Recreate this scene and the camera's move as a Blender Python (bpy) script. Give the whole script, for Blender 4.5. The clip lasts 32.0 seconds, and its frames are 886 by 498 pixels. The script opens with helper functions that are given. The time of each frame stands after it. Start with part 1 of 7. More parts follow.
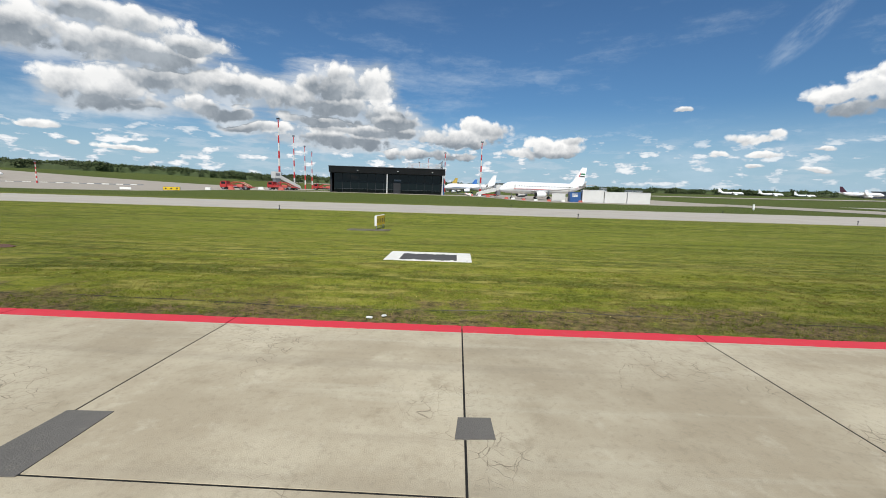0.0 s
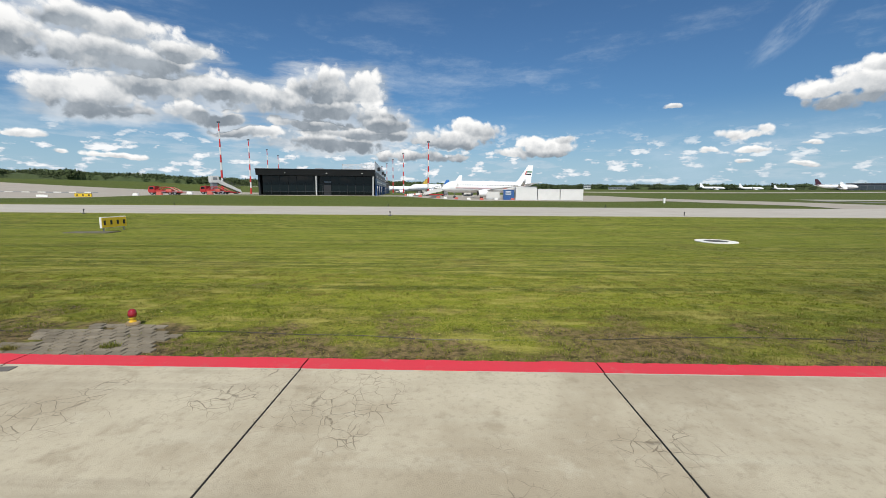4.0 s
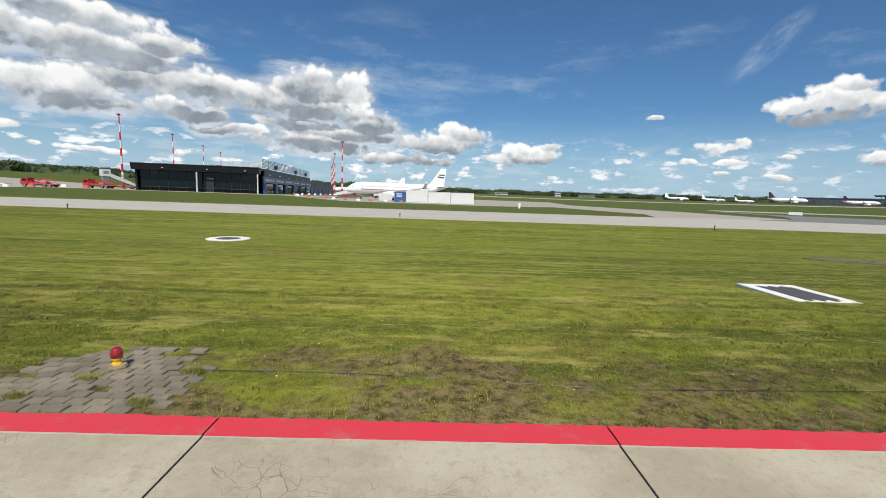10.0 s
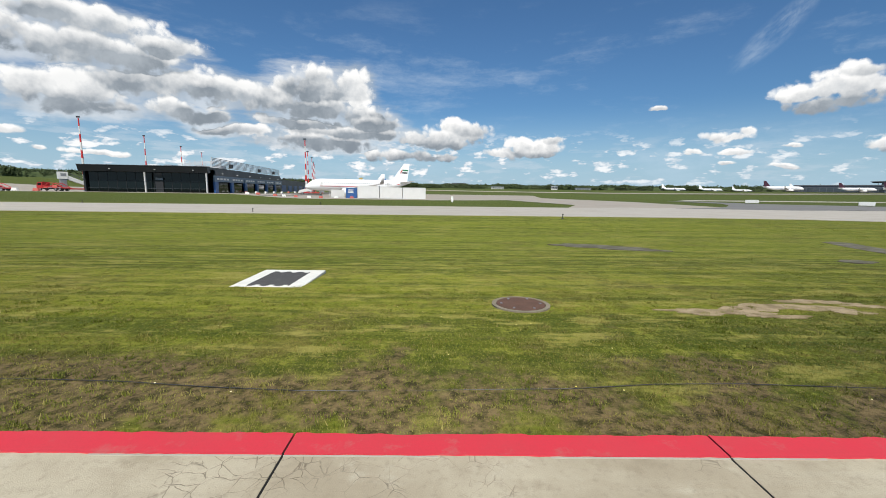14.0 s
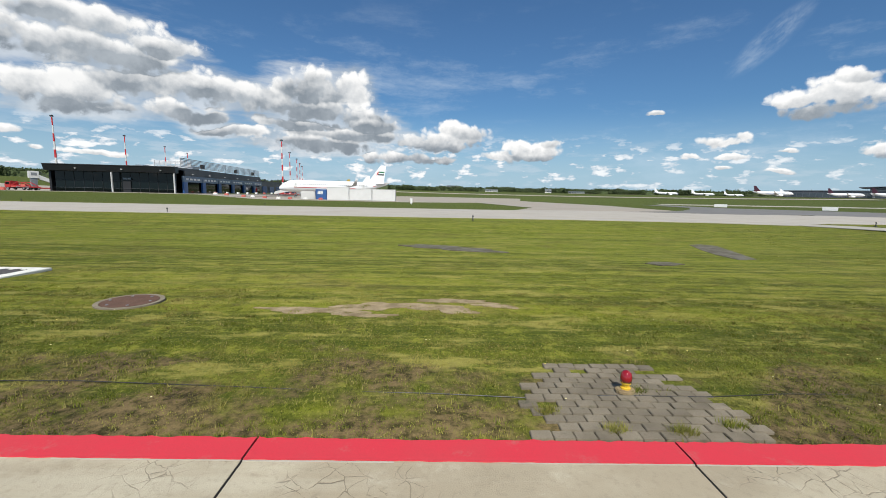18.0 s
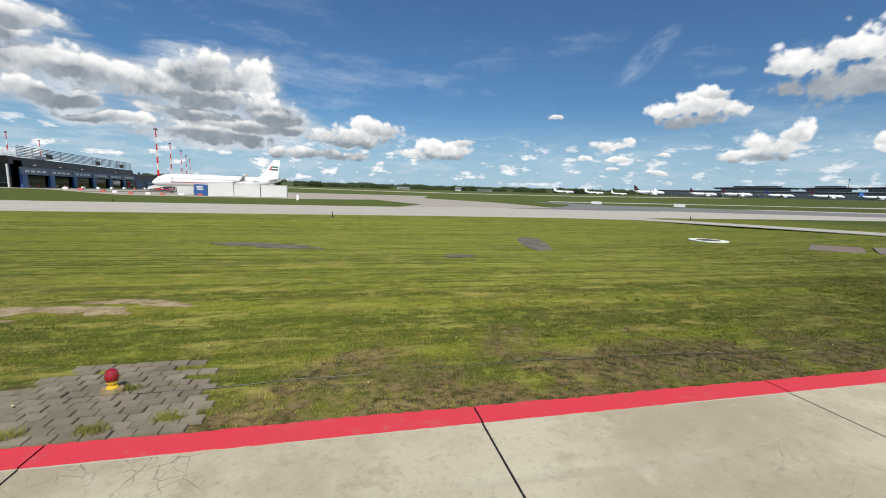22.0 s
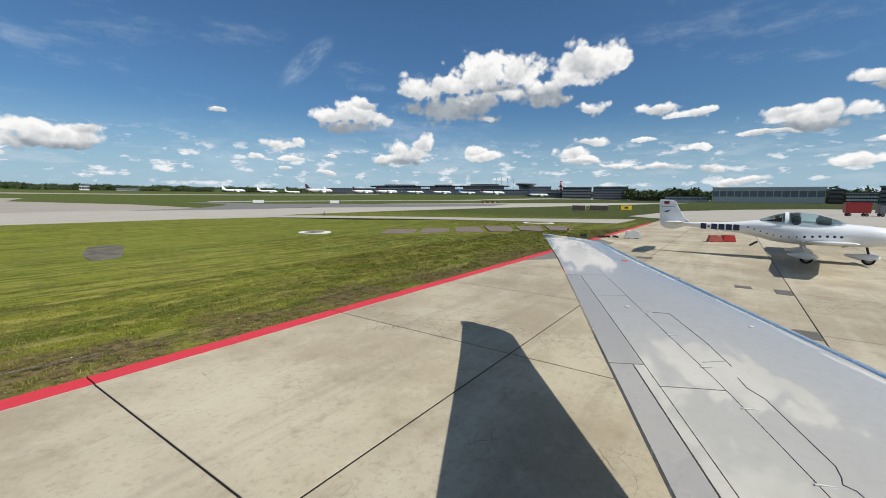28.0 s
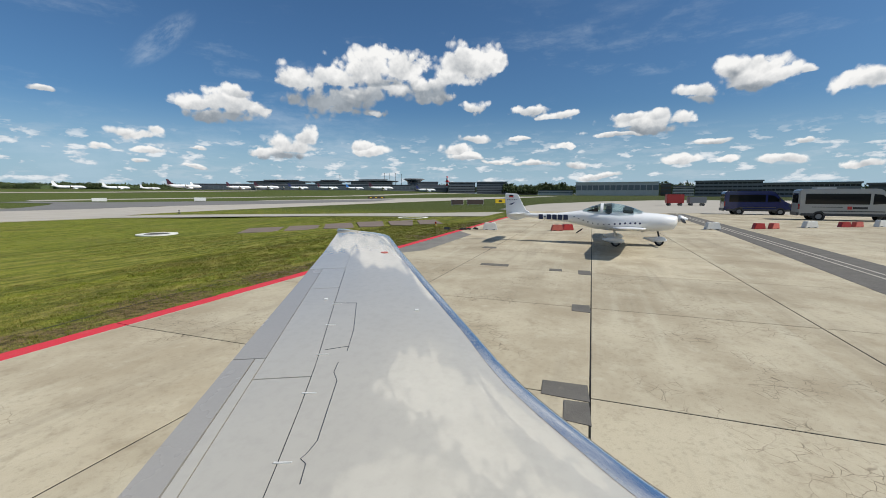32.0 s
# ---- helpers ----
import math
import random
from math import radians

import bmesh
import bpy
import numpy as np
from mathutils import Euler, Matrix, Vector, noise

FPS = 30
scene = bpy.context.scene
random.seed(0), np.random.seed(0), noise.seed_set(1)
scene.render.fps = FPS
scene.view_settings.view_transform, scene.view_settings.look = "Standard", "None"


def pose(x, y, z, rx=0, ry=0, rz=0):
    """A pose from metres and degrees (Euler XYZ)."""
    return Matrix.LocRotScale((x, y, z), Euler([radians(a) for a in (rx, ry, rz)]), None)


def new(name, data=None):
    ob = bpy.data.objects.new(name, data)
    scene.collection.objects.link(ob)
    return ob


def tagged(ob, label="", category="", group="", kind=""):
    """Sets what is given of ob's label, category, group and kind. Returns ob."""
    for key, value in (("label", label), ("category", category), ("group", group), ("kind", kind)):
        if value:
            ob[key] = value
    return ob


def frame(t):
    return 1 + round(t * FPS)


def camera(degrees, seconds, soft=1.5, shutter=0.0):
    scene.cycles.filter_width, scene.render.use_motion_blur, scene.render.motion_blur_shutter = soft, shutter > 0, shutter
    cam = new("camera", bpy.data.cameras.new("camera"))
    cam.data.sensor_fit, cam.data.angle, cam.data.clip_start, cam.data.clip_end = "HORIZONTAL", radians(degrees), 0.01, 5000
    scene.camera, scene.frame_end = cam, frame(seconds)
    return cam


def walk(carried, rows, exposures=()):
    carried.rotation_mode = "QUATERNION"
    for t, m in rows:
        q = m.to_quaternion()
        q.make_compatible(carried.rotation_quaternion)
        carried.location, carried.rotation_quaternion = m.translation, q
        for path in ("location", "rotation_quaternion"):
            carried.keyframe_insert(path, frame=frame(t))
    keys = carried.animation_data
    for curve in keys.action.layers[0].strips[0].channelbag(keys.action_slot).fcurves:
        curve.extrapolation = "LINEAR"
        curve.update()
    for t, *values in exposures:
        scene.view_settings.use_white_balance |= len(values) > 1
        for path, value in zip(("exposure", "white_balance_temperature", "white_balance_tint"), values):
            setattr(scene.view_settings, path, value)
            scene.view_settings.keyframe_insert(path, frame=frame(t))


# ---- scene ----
cam = camera(94.2, 32.0, soft=0.9)
PATH = [
    (0.0, 0.000, 0.000, 2.350, 81.90, -1.66, 2.02),
    (1.0, 4.339, 0.492, 2.347, 81.80, -1.56, 2.13),
    (2.0, 9.142, 0.778, 2.353, 81.79, -1.44, 1.99),
    (3.0, 13.588, 1.170, 2.350, 82.03, -0.79, 1.56),
    (6.0, 27.538, 1.948, 2.351, 82.09, -0.61, 0.47),
    (7.0, 32.522, 2.365, 2.353, 82.59, -1.31, 0.16),
    (8.0, 36.998, 2.600, 2.350, 82.86, -1.93, -0.34),
    (9.0, 41.502, 2.696, 2.350, 82.80, -2.06, -0.80),
    (10.0, 46.043, 2.917, 2.348, 82.62, -1.99, -0.91),
    (11.0, 50.333, 2.950, 2.350, 82.35, -1.65, -0.73),
    (12.0, 54.519, 3.055, 2.349, 82.20, -1.06, -0.56),
    (13.0, 57.967, 3.090, 2.352, 82.12, -0.74, -0.52),
    (14.0, 61.175, 3.222, 2.341, 82.05, -0.77, -0.49),
    (17.0, 67.715, 3.189, 2.358, 82.16, -1.18, -0.48),
    (18.0, 69.431, 3.250, 2.347, 82.41, -1.19, -0.77),
    (19.0, 70.992, 3.263, 2.349, 82.57, -1.41, -2.69),
    (20.0, 72.196, 3.087, 2.357, 82.58, -1.56, -5.71),
    (21.0, 73.435, 3.044, 2.347, 82.41, -1.61, -9.17),
    (22.0, 74.417, 2.814, 2.350, 82.32, -1.54, -12.54),
    (23.0, 75.303, 2.607, 2.348, 82.34, -1.03, -16.29),
    (24.0, 76.141, 2.310, 2.349, 82.43, -0.74, -22.13),
    (25.0, 76.858, 1.898, 2.349, 82.78, -0.61, -29.92),
    (26.0, 77.395, 1.343, 2.352, 83.21, -0.72, -39.20),
    (26.5, 77.597, 1.077, 2.352, 83.13, -0.67, -43.50),
    (28.5, 78.408, 0.011, 2.349, 82.84, -0.49, -58.31),
    (29.0, 78.610, -0.255, 2.348, 82.76, -0.45, -61.01),
    (30.0, 78.734, -0.623, 2.354, 82.63, -0.18, -65.39),
    (31.0, 78.915, -0.948, 2.350, 82.42, -0.09, -68.38),
    (32.0, 78.933, -1.098, 2.347, 82.33, -0.02, -70.24),
]
walk(cam, [(r[0], pose(*r[1:])) for r in PATH], exposures=[(0.0, 0.0), (16.0, 0.06), (25.0, 0.0), (29.0, -0.07), (32.0, -0.1)])

# ---------------------------------------------------------------- light
SUN_ELEVATION = 49.0
sun = new("sun", bpy.data.lights.new("sun", "SUN"))
sun.data.energy, sun.data.angle, sun.data.color = 5.0, radians(0.53), (1.0, 0.96, 0.89)
sun.rotation_euler = (radians(90 - SUN_ELEVATION), 0, radians(3))
scene.view_settings.exposure = 0.0

# Cumulus over the field: azimuth from +y towards +x, elevation, half width, half height, in degrees.
CLOUD_BANK = [
    (-46.4, 13.9, 3.6, 2.3), (-41.4, 16.3, 3.9, 1.5), (-36.8, 16.0, 4.6, 1.5), (-32.2, 14.9, 3.6, 1.3), (-40.3, 13.3, 5.5, 1.9), (-35.0, 13.3, 3.7, 1.6),
    (-43.6, 9.3, 2.1, 1.8), (-40.6, 9.3, 4.4, 2.2), (-35.6, 11.2, 5.7, 2.0), (-29.6, 11.4, 5.6, 1.8), (-32.0, 8.7, 2.7, 1.1), (-37.8, 8.3, 3.5, 0.9),
    (-26.0, 10.9, 4.4, 1.8), (-21.4, 10.9, 5.0, 1.8), (-16.2, 12.5, 4.9, 2.7), (-12.3, 12.3, 3.5, 2.3), (-17.0, 10.4, 6.3, 1.4), (-18.1, 8.4, 6.3, 1.0),
    (-9.3, 9.0, 4.3, 1.6), (-12.3, 7.4, 8.4, 0.9), (-25.5, 6.9, 4.5, 0.7), (-15.6, 5.6, 4.5, 0.7),
]
CLOUD_NORTH = [
    (3.2, 8.3, 3.9, 1.7), (1.3, 7.3, 3.8, 1.1), (-2.1, 6.6, 5.0, 1.0), (-5.9, 5.0, 4.7, 1.0), (12.9, 6.1, 3.9, 1.3), (9.0, 5.0, 3.7, 0.8),
    (14.6, 6.8, 2.1, 0.8), (-0.9, 4.7, 4.6, 0.7), (-43.2, 3.8, 1.1, 0.4), (-38.4, 3.7, 3.0, 0.4), (-46.0, 5.2, 2.2, 0.5), (33.9, 6.7, 2.1, 0.7),
    (36.6, 6.9, 1.1, 0.6), (36.1, 4.8, 1.3, 0.5), (30.8, 4.6, 1.2, 0.4), (40.7, 5.4, 0.8, 0.4), (40.2, 3.1, 1.1, 0.2), (35.0, 3.7, 0.9, 0.3),
    (26.6, 10.4, 1.3, 0.4),
]
CLOUD_EAST = [
    (54.9, 14.3, 5.2, 1.7), (60.6, 15.8, 4.6, 2.8), (64.7, 16.0, 3.4, 2.5), (58.5, 12.4, 5.7, 1.3), (52.5, 13.7, 3.6, 1.5), (56.2, 10.7, 6.6, 0.8),
    (60.9, 10.4, 2.0, 0.7), (57.2, 11.6, 6.0, 1.3), (63.4, 13.6, 4.4, 1.6), (68.1, 13.5, 3.6, 1.7), (73.3, 16.5, 4.5, 2.3), (75.9, 16.6, 2.3, 1.8), (72.1, 15.0, 3.3, 1.6), (74.4, 11.5, 2.3, 0.9),
    (43.7, 10.5, 4.7, 1.7), (40.3, 10.2, 3.4, 1.0), (46.5, 9.8, 2.4, 1.0), (44.4, 11.8, 2.0, 1.0),
]
CLOUD_LOW_EAST = [
    (49.9, 6.1, 3.6, 1.6), (47.7, 5.1, 2.7, 0.7), (51.7, 7.0, 1.9, 1.3), (60.9, 5.5, 2.8, 0.9), (59.6, 6.3, 1.8, 0.8), (71.8, 5.7, 2.0, 1.1),
    (74.0, 4.7, 3.9, 0.7), (77.7, 4.4, 4.3, 0.4), (82.4, 4.1, 3.9, 0.5), (74.0, 7.2, 2.2, 0.7), (80.4, 7.2, 1.5, 0.3), (35.0, 6.5, 2.4, 0.7),
    (31.2, 4.8, 1.8, 0.4), (40.2, 5.5, 0.9, 0.3), (35.7, 4.9, 1.4, 0.4), (40.0, 3.2, 1.4, 0.3),
]
CLOUD_SOUTH = [
    (95.9, 8.4, 4.5, 1.0), (93.8, 9.1, 2.0, 1.0), (96.9, 9.0, 1.9, 1.0), (92.5, 7.2, 3.9, 0.4), (100.9, 11.5, 2.7, 1.1), (105.6, 12.4, 3.4, 1.7),
    (104.3, 13.5, 2.3, 1.4), (108.2, 12.2, 1.8, 1.0), (110.3, 12.2, 1.1, 0.5), (114.6, 10.8, 1.9, 1.1), (81.5, 10.7, 2.5, 0.8), (85.5, 9.8, 2.7, 0.6),
    (102.7, 6.1, 2.2, 0.4), (100.0, 4.0, 2.8, 0.7), (109.0, 3.5, 2.0, 0.6), (104.5, 3.8, 1.2, 0.5), (115.7, 3.1, 1.5, 0.5), (110.6, 5.5, 0.8, 0.4),
    (87.9, 3.8, 2.1, 0.5), (86.7, 5.9, 1.4, 0.4), (91.4, 2.4, 3.1, 0.5), (128.0, 14.0, 7.0, 3.0), (150.0, 18.0, 9.0, 4.0),
]
CLOUD_HIGH = [
    (72.0, 33.0, 14.0, 5.0), (80.0, 38.0, 10.0, 5.0), (92.0, 29.0, 12.0, 4.0), (62.0, 46.0, 16.0, 6.0), (100.0, 42.0, 16.0, 6.0), (84.0, 50.0, 14.0, 6.0),
    (185.0, 24.0, 8.0, 4.0), (-95.0, 20.0, 9.0, 4.0), (-125.0, 15.0, 8.0, 3.0), (-58.0, 14.0, 8.0, 4.0), (-66.0, 20.0, 8.0, 4.0), (-52.0, 19.0, 6.0, 3.0),
]
# the thick, grey feet of the heaps; the fifth number is how far they lie in shade
FEET_BANK = [
    (-40.5, 8.2, 4.2, 1.3, 1.0), (-28.9, 8.3, 3.4, 1.0, 0.9), (-16.3, 9.8, 7.6, 1.1, 0.8), (-15.3, 6.0, 8.7, 1.1, 0.6), (-36.2, 12.9, 5.0, 1.0, 0.8), (-27.4, 11.0, 4.0, 0.9, 0.7),
]
FEET_EAST = [
    (55.6, 11.2, 6.4, 2.0, 1.7), (60.5, 12.6, 4.0, 1.4, 1.3), (68.4, 12.8, 3.6, 1.4, 1.5), (42.4, 9.1, 5.6, 1.0, 1.3), (49.3, 4.9, 3.4, 0.9, 1.1), (96.1, 7.7, 4.6, 0.8, 1.1), (106.0, 11.6, 3.2, 0.8, 1.2), (101.0, 10.7, 2.4, 0.6, 1.0),
    (62.8, 14.4, 3.6, 0.9, 0.9), (0.8, 6.6, 5.6, 0.9, 0.9), (12.9, 5.2, 3.8, 0.6, 0.9), (74.0, 4.6, 4.0, 0.6, 0.8), (-4.0, 4.8, 5.4, 0.8, 0.8),
]


def node(tree, kind, **values):
    """A node with its settings; an input is given by its number as i0, i1 ... as a value or a socket."""
    n = tree.nodes.new(kind)
    for key, value in values.items():
        if key[0] == "i" and key[1:].isdigit():
            if isinstance(value, bpy.types.NodeSocket):
                tree.links.new(value, n.inputs[int(key[1:])])
            else:
                n.inputs[int(key[1:])].default_value = value
        else:
            setattr(n, key, value)
    return n


def calc(tree, operation, a, b=0.0, c=0.0, clamp=False):
    return node(tree, "ShaderNodeMath", operation=operation, use_clamp=clamp, i0=a, i1=b, i2=c).outputs[0]


def noise_at(tree, vector, scale, detail=6.0, rough=0.55, lacunarity=2.0):
    n = node(tree, "ShaderNodeTexNoise")
    tree.links.new(vector, n.inputs["Vector"])
    n.inputs["Scale"].default_value, n.inputs["Detail"].default_value = scale, detail
    n.inputs["Roughness"].default_value, n.inputs["Lacunarity"].default_value = rough, lacunarity
    return n.outputs["Fac"]


def blend(tree, fac, a, b):
    n = node(tree, "ShaderNodeMix", data_type="RGBA")
    for socket, value in ((n.inputs[0], fac), (n.inputs[6], a), (n.inputs[7], b)):
        if isinstance(value, bpy.types.NodeSocket):
            tree.links.new(value, socket)
        else:
            socket.default_value = value if not isinstance(value, tuple) or len(value) == 4 else (*value, 1)
    return n.outputs[2]


def ramp(tree, value, low, high):
    n = node(tree, "ShaderNodeMapRange", interpolation_type="SMOOTHSTEP")
    if isinstance(value, bpy.types.NodeSocket):
        tree.links.new(value, n.inputs[0])
    n.inputs[1].default_value, n.inputs[2].default_value = low, high
    return n.outputs[0]


def after(t, spot, a, b):
    """The same spot, worked out only once a and b are known, so that few values are held at once."""
    return node(t, "ShaderNodeVectorMath", operation="MULTIPLY_ADD", i0=node(t, "ShaderNodeCombineXYZ", i0=a, i1=b).outputs[0], i1=(1e-7, 1e-7, 0.0), i2=spot).outputs[0]


def heap(t, spot, lobes):
    """Union of oval lobes: how deep inside, and how high within its lobe."""
    body, lift = None, None
    for a, e, w, h, *drop in lobes:
        m = node(t, "ShaderNodeMapping", i0=spot, i1=(-a / w, -e / h, 0), i3=(1 / w, 1 / h, 0)).outputs[0]
        near = calc(t, "SUBTRACT", 1.0, node(t, "ShaderNodeVectorMath", operation="LENGTH", i0=m).outputs["Value"])
        up = node(t, "ShaderNodeVectorMath", operation="DOT_PRODUCT", i0=m, i1=(0.0, 1.0, 0.0)).outputs["Value"]
        if drop:
            up = calc(t, "SUBTRACT", up, drop[0])
        if body is None:
            body, lift = near, up
            continue
        more = ramp(t, calc(t, "SUBTRACT", near, body), *((-0.80, -0.20) if drop else (-0.28, 0.28)))
        lift = calc(t, "MULTIPLY_ADD", calc(t, "SUBTRACT", up, lift), more, lift)
        body = calc(t, "SMOOTH_MAX", near, body, 0.16)
        spot = after(t, spot, body, lift)
    return body, lift, spot


def build_sky():
    world = bpy.data.worlds.new("sky")
    scene.world = world
    world.use_nodes = True
    t = world.node_tree
    t.nodes.clear()
    way = node(t, "ShaderNodeTexCoord").outputs["Generated"]
    x, y, z = node(t, "ShaderNodeSeparateXYZ", i0=way).outputs
    sky = node(t, "ShaderNodeTexSky", sky_type="NISHITA", sun_disc=False, sun_elevation=radians(SUN_ELEVATION), sun_rotation=radians(180),
               air_density=1.0, dust_density=1.2, ozone_density=2.2)
    blue = node(t, "ShaderNodeVectorMath", operation="SCALE", i0=sky.outputs[0])
    blue.inputs[3].default_value = SKY_GAIN
    blue = node(t, "ShaderNodeVectorMath", operation="MULTIPLY", i0=blue.outputs[0], i1=(0.585, 0.900, 1.150))
    azimuth = calc(t, "MULTIPLY", calc(t, "ARCTAN2", x, y), 57.2958)
    elevation = calc(t, "MULTIPLY", calc(t, "ARCSINE", z), 57.2958)
    shifted = node(t, "ShaderNodeVectorMath", operation="ADD", i0=way, i1=(3.1, 1.7, 5.3)).outputs[0]
    big, big2 = noise_at(t, way, 9.0, 4.0, 0.55), noise_at(t, shifted, 9.0, 4.0, 0.55)
    fine = noise_at(t, way, 26.0, 8.0, 0.62)
    relief = noise_at(t, node(t, "ShaderNodeVectorMath", operation="ADD", i0=way, i1=(0.0, 0.0, 0.010)).outputs[0], 26.0, 8.0, 0.62)
    az = calc(t, "MULTIPLY_ADD", calc(t, "SUBTRACT", big, 0.5), 4.0, azimuth)
    el = calc(t, "MULTIPLY_ADD", calc(t, "SUBTRACT", big2, 0.5), 2.6, elevation)
    spot = node(t, "ShaderNodeCombineXYZ", i0=az, i1=el).outputs[0]
    # billows: round heads of two sizes
    bent = node(t, "ShaderNodeVectorMath", operation="MULTIPLY_ADD", i0=node(t, "ShaderNodeCombineXYZ", i0=fine, i1=big, i2=relief).outputs[0], i1=(0.03, 0.03, 0.03))
    t.links.new(way, bent.inputs[2])
    puffs = []
    for size in (24.0, 62.0):
        v = node(t, "ShaderNodeTexVoronoi")
        t.links.new(bent.outputs[0], v.inputs["Vector"])
        v.inputs["Scale"].default_value = size
        puffs.append(calc(t, "SUBTRACT", 0.45, v.outputs["Distance"]))
    heads = calc(t, "MULTIPLY_ADD", puffs[1], 0.45, calc(t, "MULTIPLY", puffs[0], 0.8))
    bank, bank_lift, spot = heap(t, spot, CLOUD_BANK + FEET_BANK)
    rest, rest_lift, spot = heap(t, spot, CLOUD_NORTH + CLOUD_EAST + FEET_EAST + CLOUD_LOW_EAST + CLOUD_SOUTH + CLOUD_HIGH)
    more = calc(t, "GREATER_THAN", rest, bank)
    lift = calc(t, "MULTIPLY_ADD", calc(t, "SUBTRACT", rest_lift, bank_lift), more, bank_lift)
    body = calc(t, "SMOOTH_MAX", rest, calc(t, "ADD", bank, 0.06), 0.1)
    cut = calc(t, "MAXIMUM", calc(t, "MULTIPLY", calc(t, "MINIMUM", calc(t, "ADD", lift, 0.35), 0.0), 0.8), -0.22)
    dense = calc(t, "ADD", calc(t, "ADD", calc(t, "MULTIPLY_ADD", calc(t, "SUBTRACT", fine, 0.5), 0.95, calc(t, "ADD", body, 0.14)), heads), cut)
    cover = ramp(t, dense, 0.0, 0.42)
    # small flat-footed clouds far off, with a few streaks between them
    flow = node(t, "ShaderNodeCombineXYZ", i0=calc(t, "MULTIPLY", azimuth, 0.16), i1=calc(t, "MULTIPLY", elevation, 0.85), i2=calc(t, "MULTIPLY", big, 0.8)).outputs[0]
    streak = noise_at(t, flow, 1.0, 7.0, 0.6)
    scatter = node(t, "ShaderNodeCombineXYZ", i0=calc(t, "MULTIPLY", azimuth, 0.40), i1=calc(t, "MULTIPLY", elevation, 1.05), i2=calc(t, "MULTIPLY", big2, 0.5)).outputs[0]
    puff = noise_at(t, scatter, 1.0, 6.0, 0.55)
    belt = calc(t, "MULTIPLY", ramp(t, elevation, 0.6, 1.8), calc(t, "SUBTRACT", 1.0, ramp(t, elevation, 4.5, 8.5)))
    north = calc(t, "SUBTRACT", 1.0, calc(t, "MULTIPLY", ramp(t, azimuth, 5.0, 40.0), 0.25))
    far_cover = calc(t, "MULTIPLY", calc(t, "MAXIMUM", ramp(t, puff, 0.545, 0.60), calc(t, "MULTIPLY", ramp(t, streak, 0.50, 0.64), 0.45)), calc(t, "MULTIPLY", belt, north))
    # one long feather of high cloud, combed towards the north-east
    da, de = calc(t, "SUBTRACT", azimuth, 37.4), calc(t, "SUBTRACT", elevation, 16.4)
    along = calc(t, "MULTIPLY_ADD", da, 0.74, calc(t, "MULTIPLY", de, 0.67))
    across = calc(t, "MULTIPLY_ADD", da, -0.67, calc(t, "MULTIPLY", de, 0.74))
    oval_ = calc(t, "ADD", calc(t, "POWER", calc(t, "DIVIDE", along, 5.2), 2.0), calc(t, "POWER", calc(t, "DIVIDE", across, 1.5), 2.0))
    hair = noise_at(t, node(t, "ShaderNodeCombineXYZ", i0=calc(t, "MULTIPLY", along, 0.30), i1=calc(t, "MULTIPLY", across, 0.9), i2=calc(t, "MULTIPLY", big, 4.0)).outputs[0], 1.0, 7.0, 0.65)
    feather = calc(t, "MULTIPLY", calc(t, "MULTIPLY", ramp(t, oval_, 1.0, 0.1), ramp(t, hair, 0.30, 0.75)), 0.34)
    veil = calc(t, "MULTIPLY", ramp(t, calc(t, "MULTIPLY_ADD", streak, 1.5, bank), 0.20, 1.0), 0.8)
    # thin high feathers
    comb = node(t, "ShaderNodeMapping", i0=node(t, "ShaderNodeCombineXYZ", i0=azimuth, i1=elevation, i2=big2).outputs[0], i2=(0, 0, radians(-28)), i3=(0.05, 0.24, 1.0)).outputs[0]
    wisp = calc(t, "MULTIPLY", ramp(t, noise_at(t, comb, 1.0, 7.0, 0.62), 0.50, 0.78), calc(t, "MULTIPLY", calc(t, "SUBTRACT", 1.0, ramp(t, elevation, 14.0, 26.0)), 0.42))
    sky_tone = blend(t, calc(t, "MAXIMUM", wisp, feather), blue.outputs[0], (0.62, 0.71, 0.81))
    haze = calc(t, "MULTIPLY", calc(t, "SUBTRACT", 1.0, ramp(t, elevation, -1.0, 11.5)), 0.82)
    sky_tone = blend(t, haze, sky_tone, (0.44, 0.62, 0.76))
    sky_tone = blend(t, calc(t, "MULTIPLY", far_cover, 0.9), sky_tone, blend(t, ramp(t, puff, 0.56, 0.68), (0.60, 0.68, 0.76), (1.02, 1.02, 1.02)))
    sky_tone = blend(t, veil, sky_tone, blend(t, ramp(t, big2, 0.3, 0.7), (0.44, 0.50, 0.56), (0.74, 0.78, 0.82)))
    # sunlit heads and shaded feet, at the size of the heap, of its humps and of its tufts
    hump = noise_at(t, node(t, "ShaderNodeVectorMath", operation="ADD", i0=way, i1=(0.0, 0.0, 0.030)).outputs[0], 9.0, 4.0, 0.55)
    light = calc(t, "MULTIPLY_ADD", lift, 0.55, 0.70)
    light = calc(t, "MULTIPLY_ADD", calc(t, "SUBTRACT", big, hump), 2.0, light)
    light = calc(t, "MULTIPLY_ADD", calc(t, "SUBTRACT", fine, relief), 1.15, calc(t, "MULTIPLY_ADD", heads, 0.40, light))
    gloom = calc(t, "MULTIPLY", calc(t, "MULTIPLY", ramp(t, big2, 0.36, 0.62), ramp(t, bank, -0.1, 0.4)), calc(t, "MULTIPLY_ADD", lift, -0.34, 0.62))
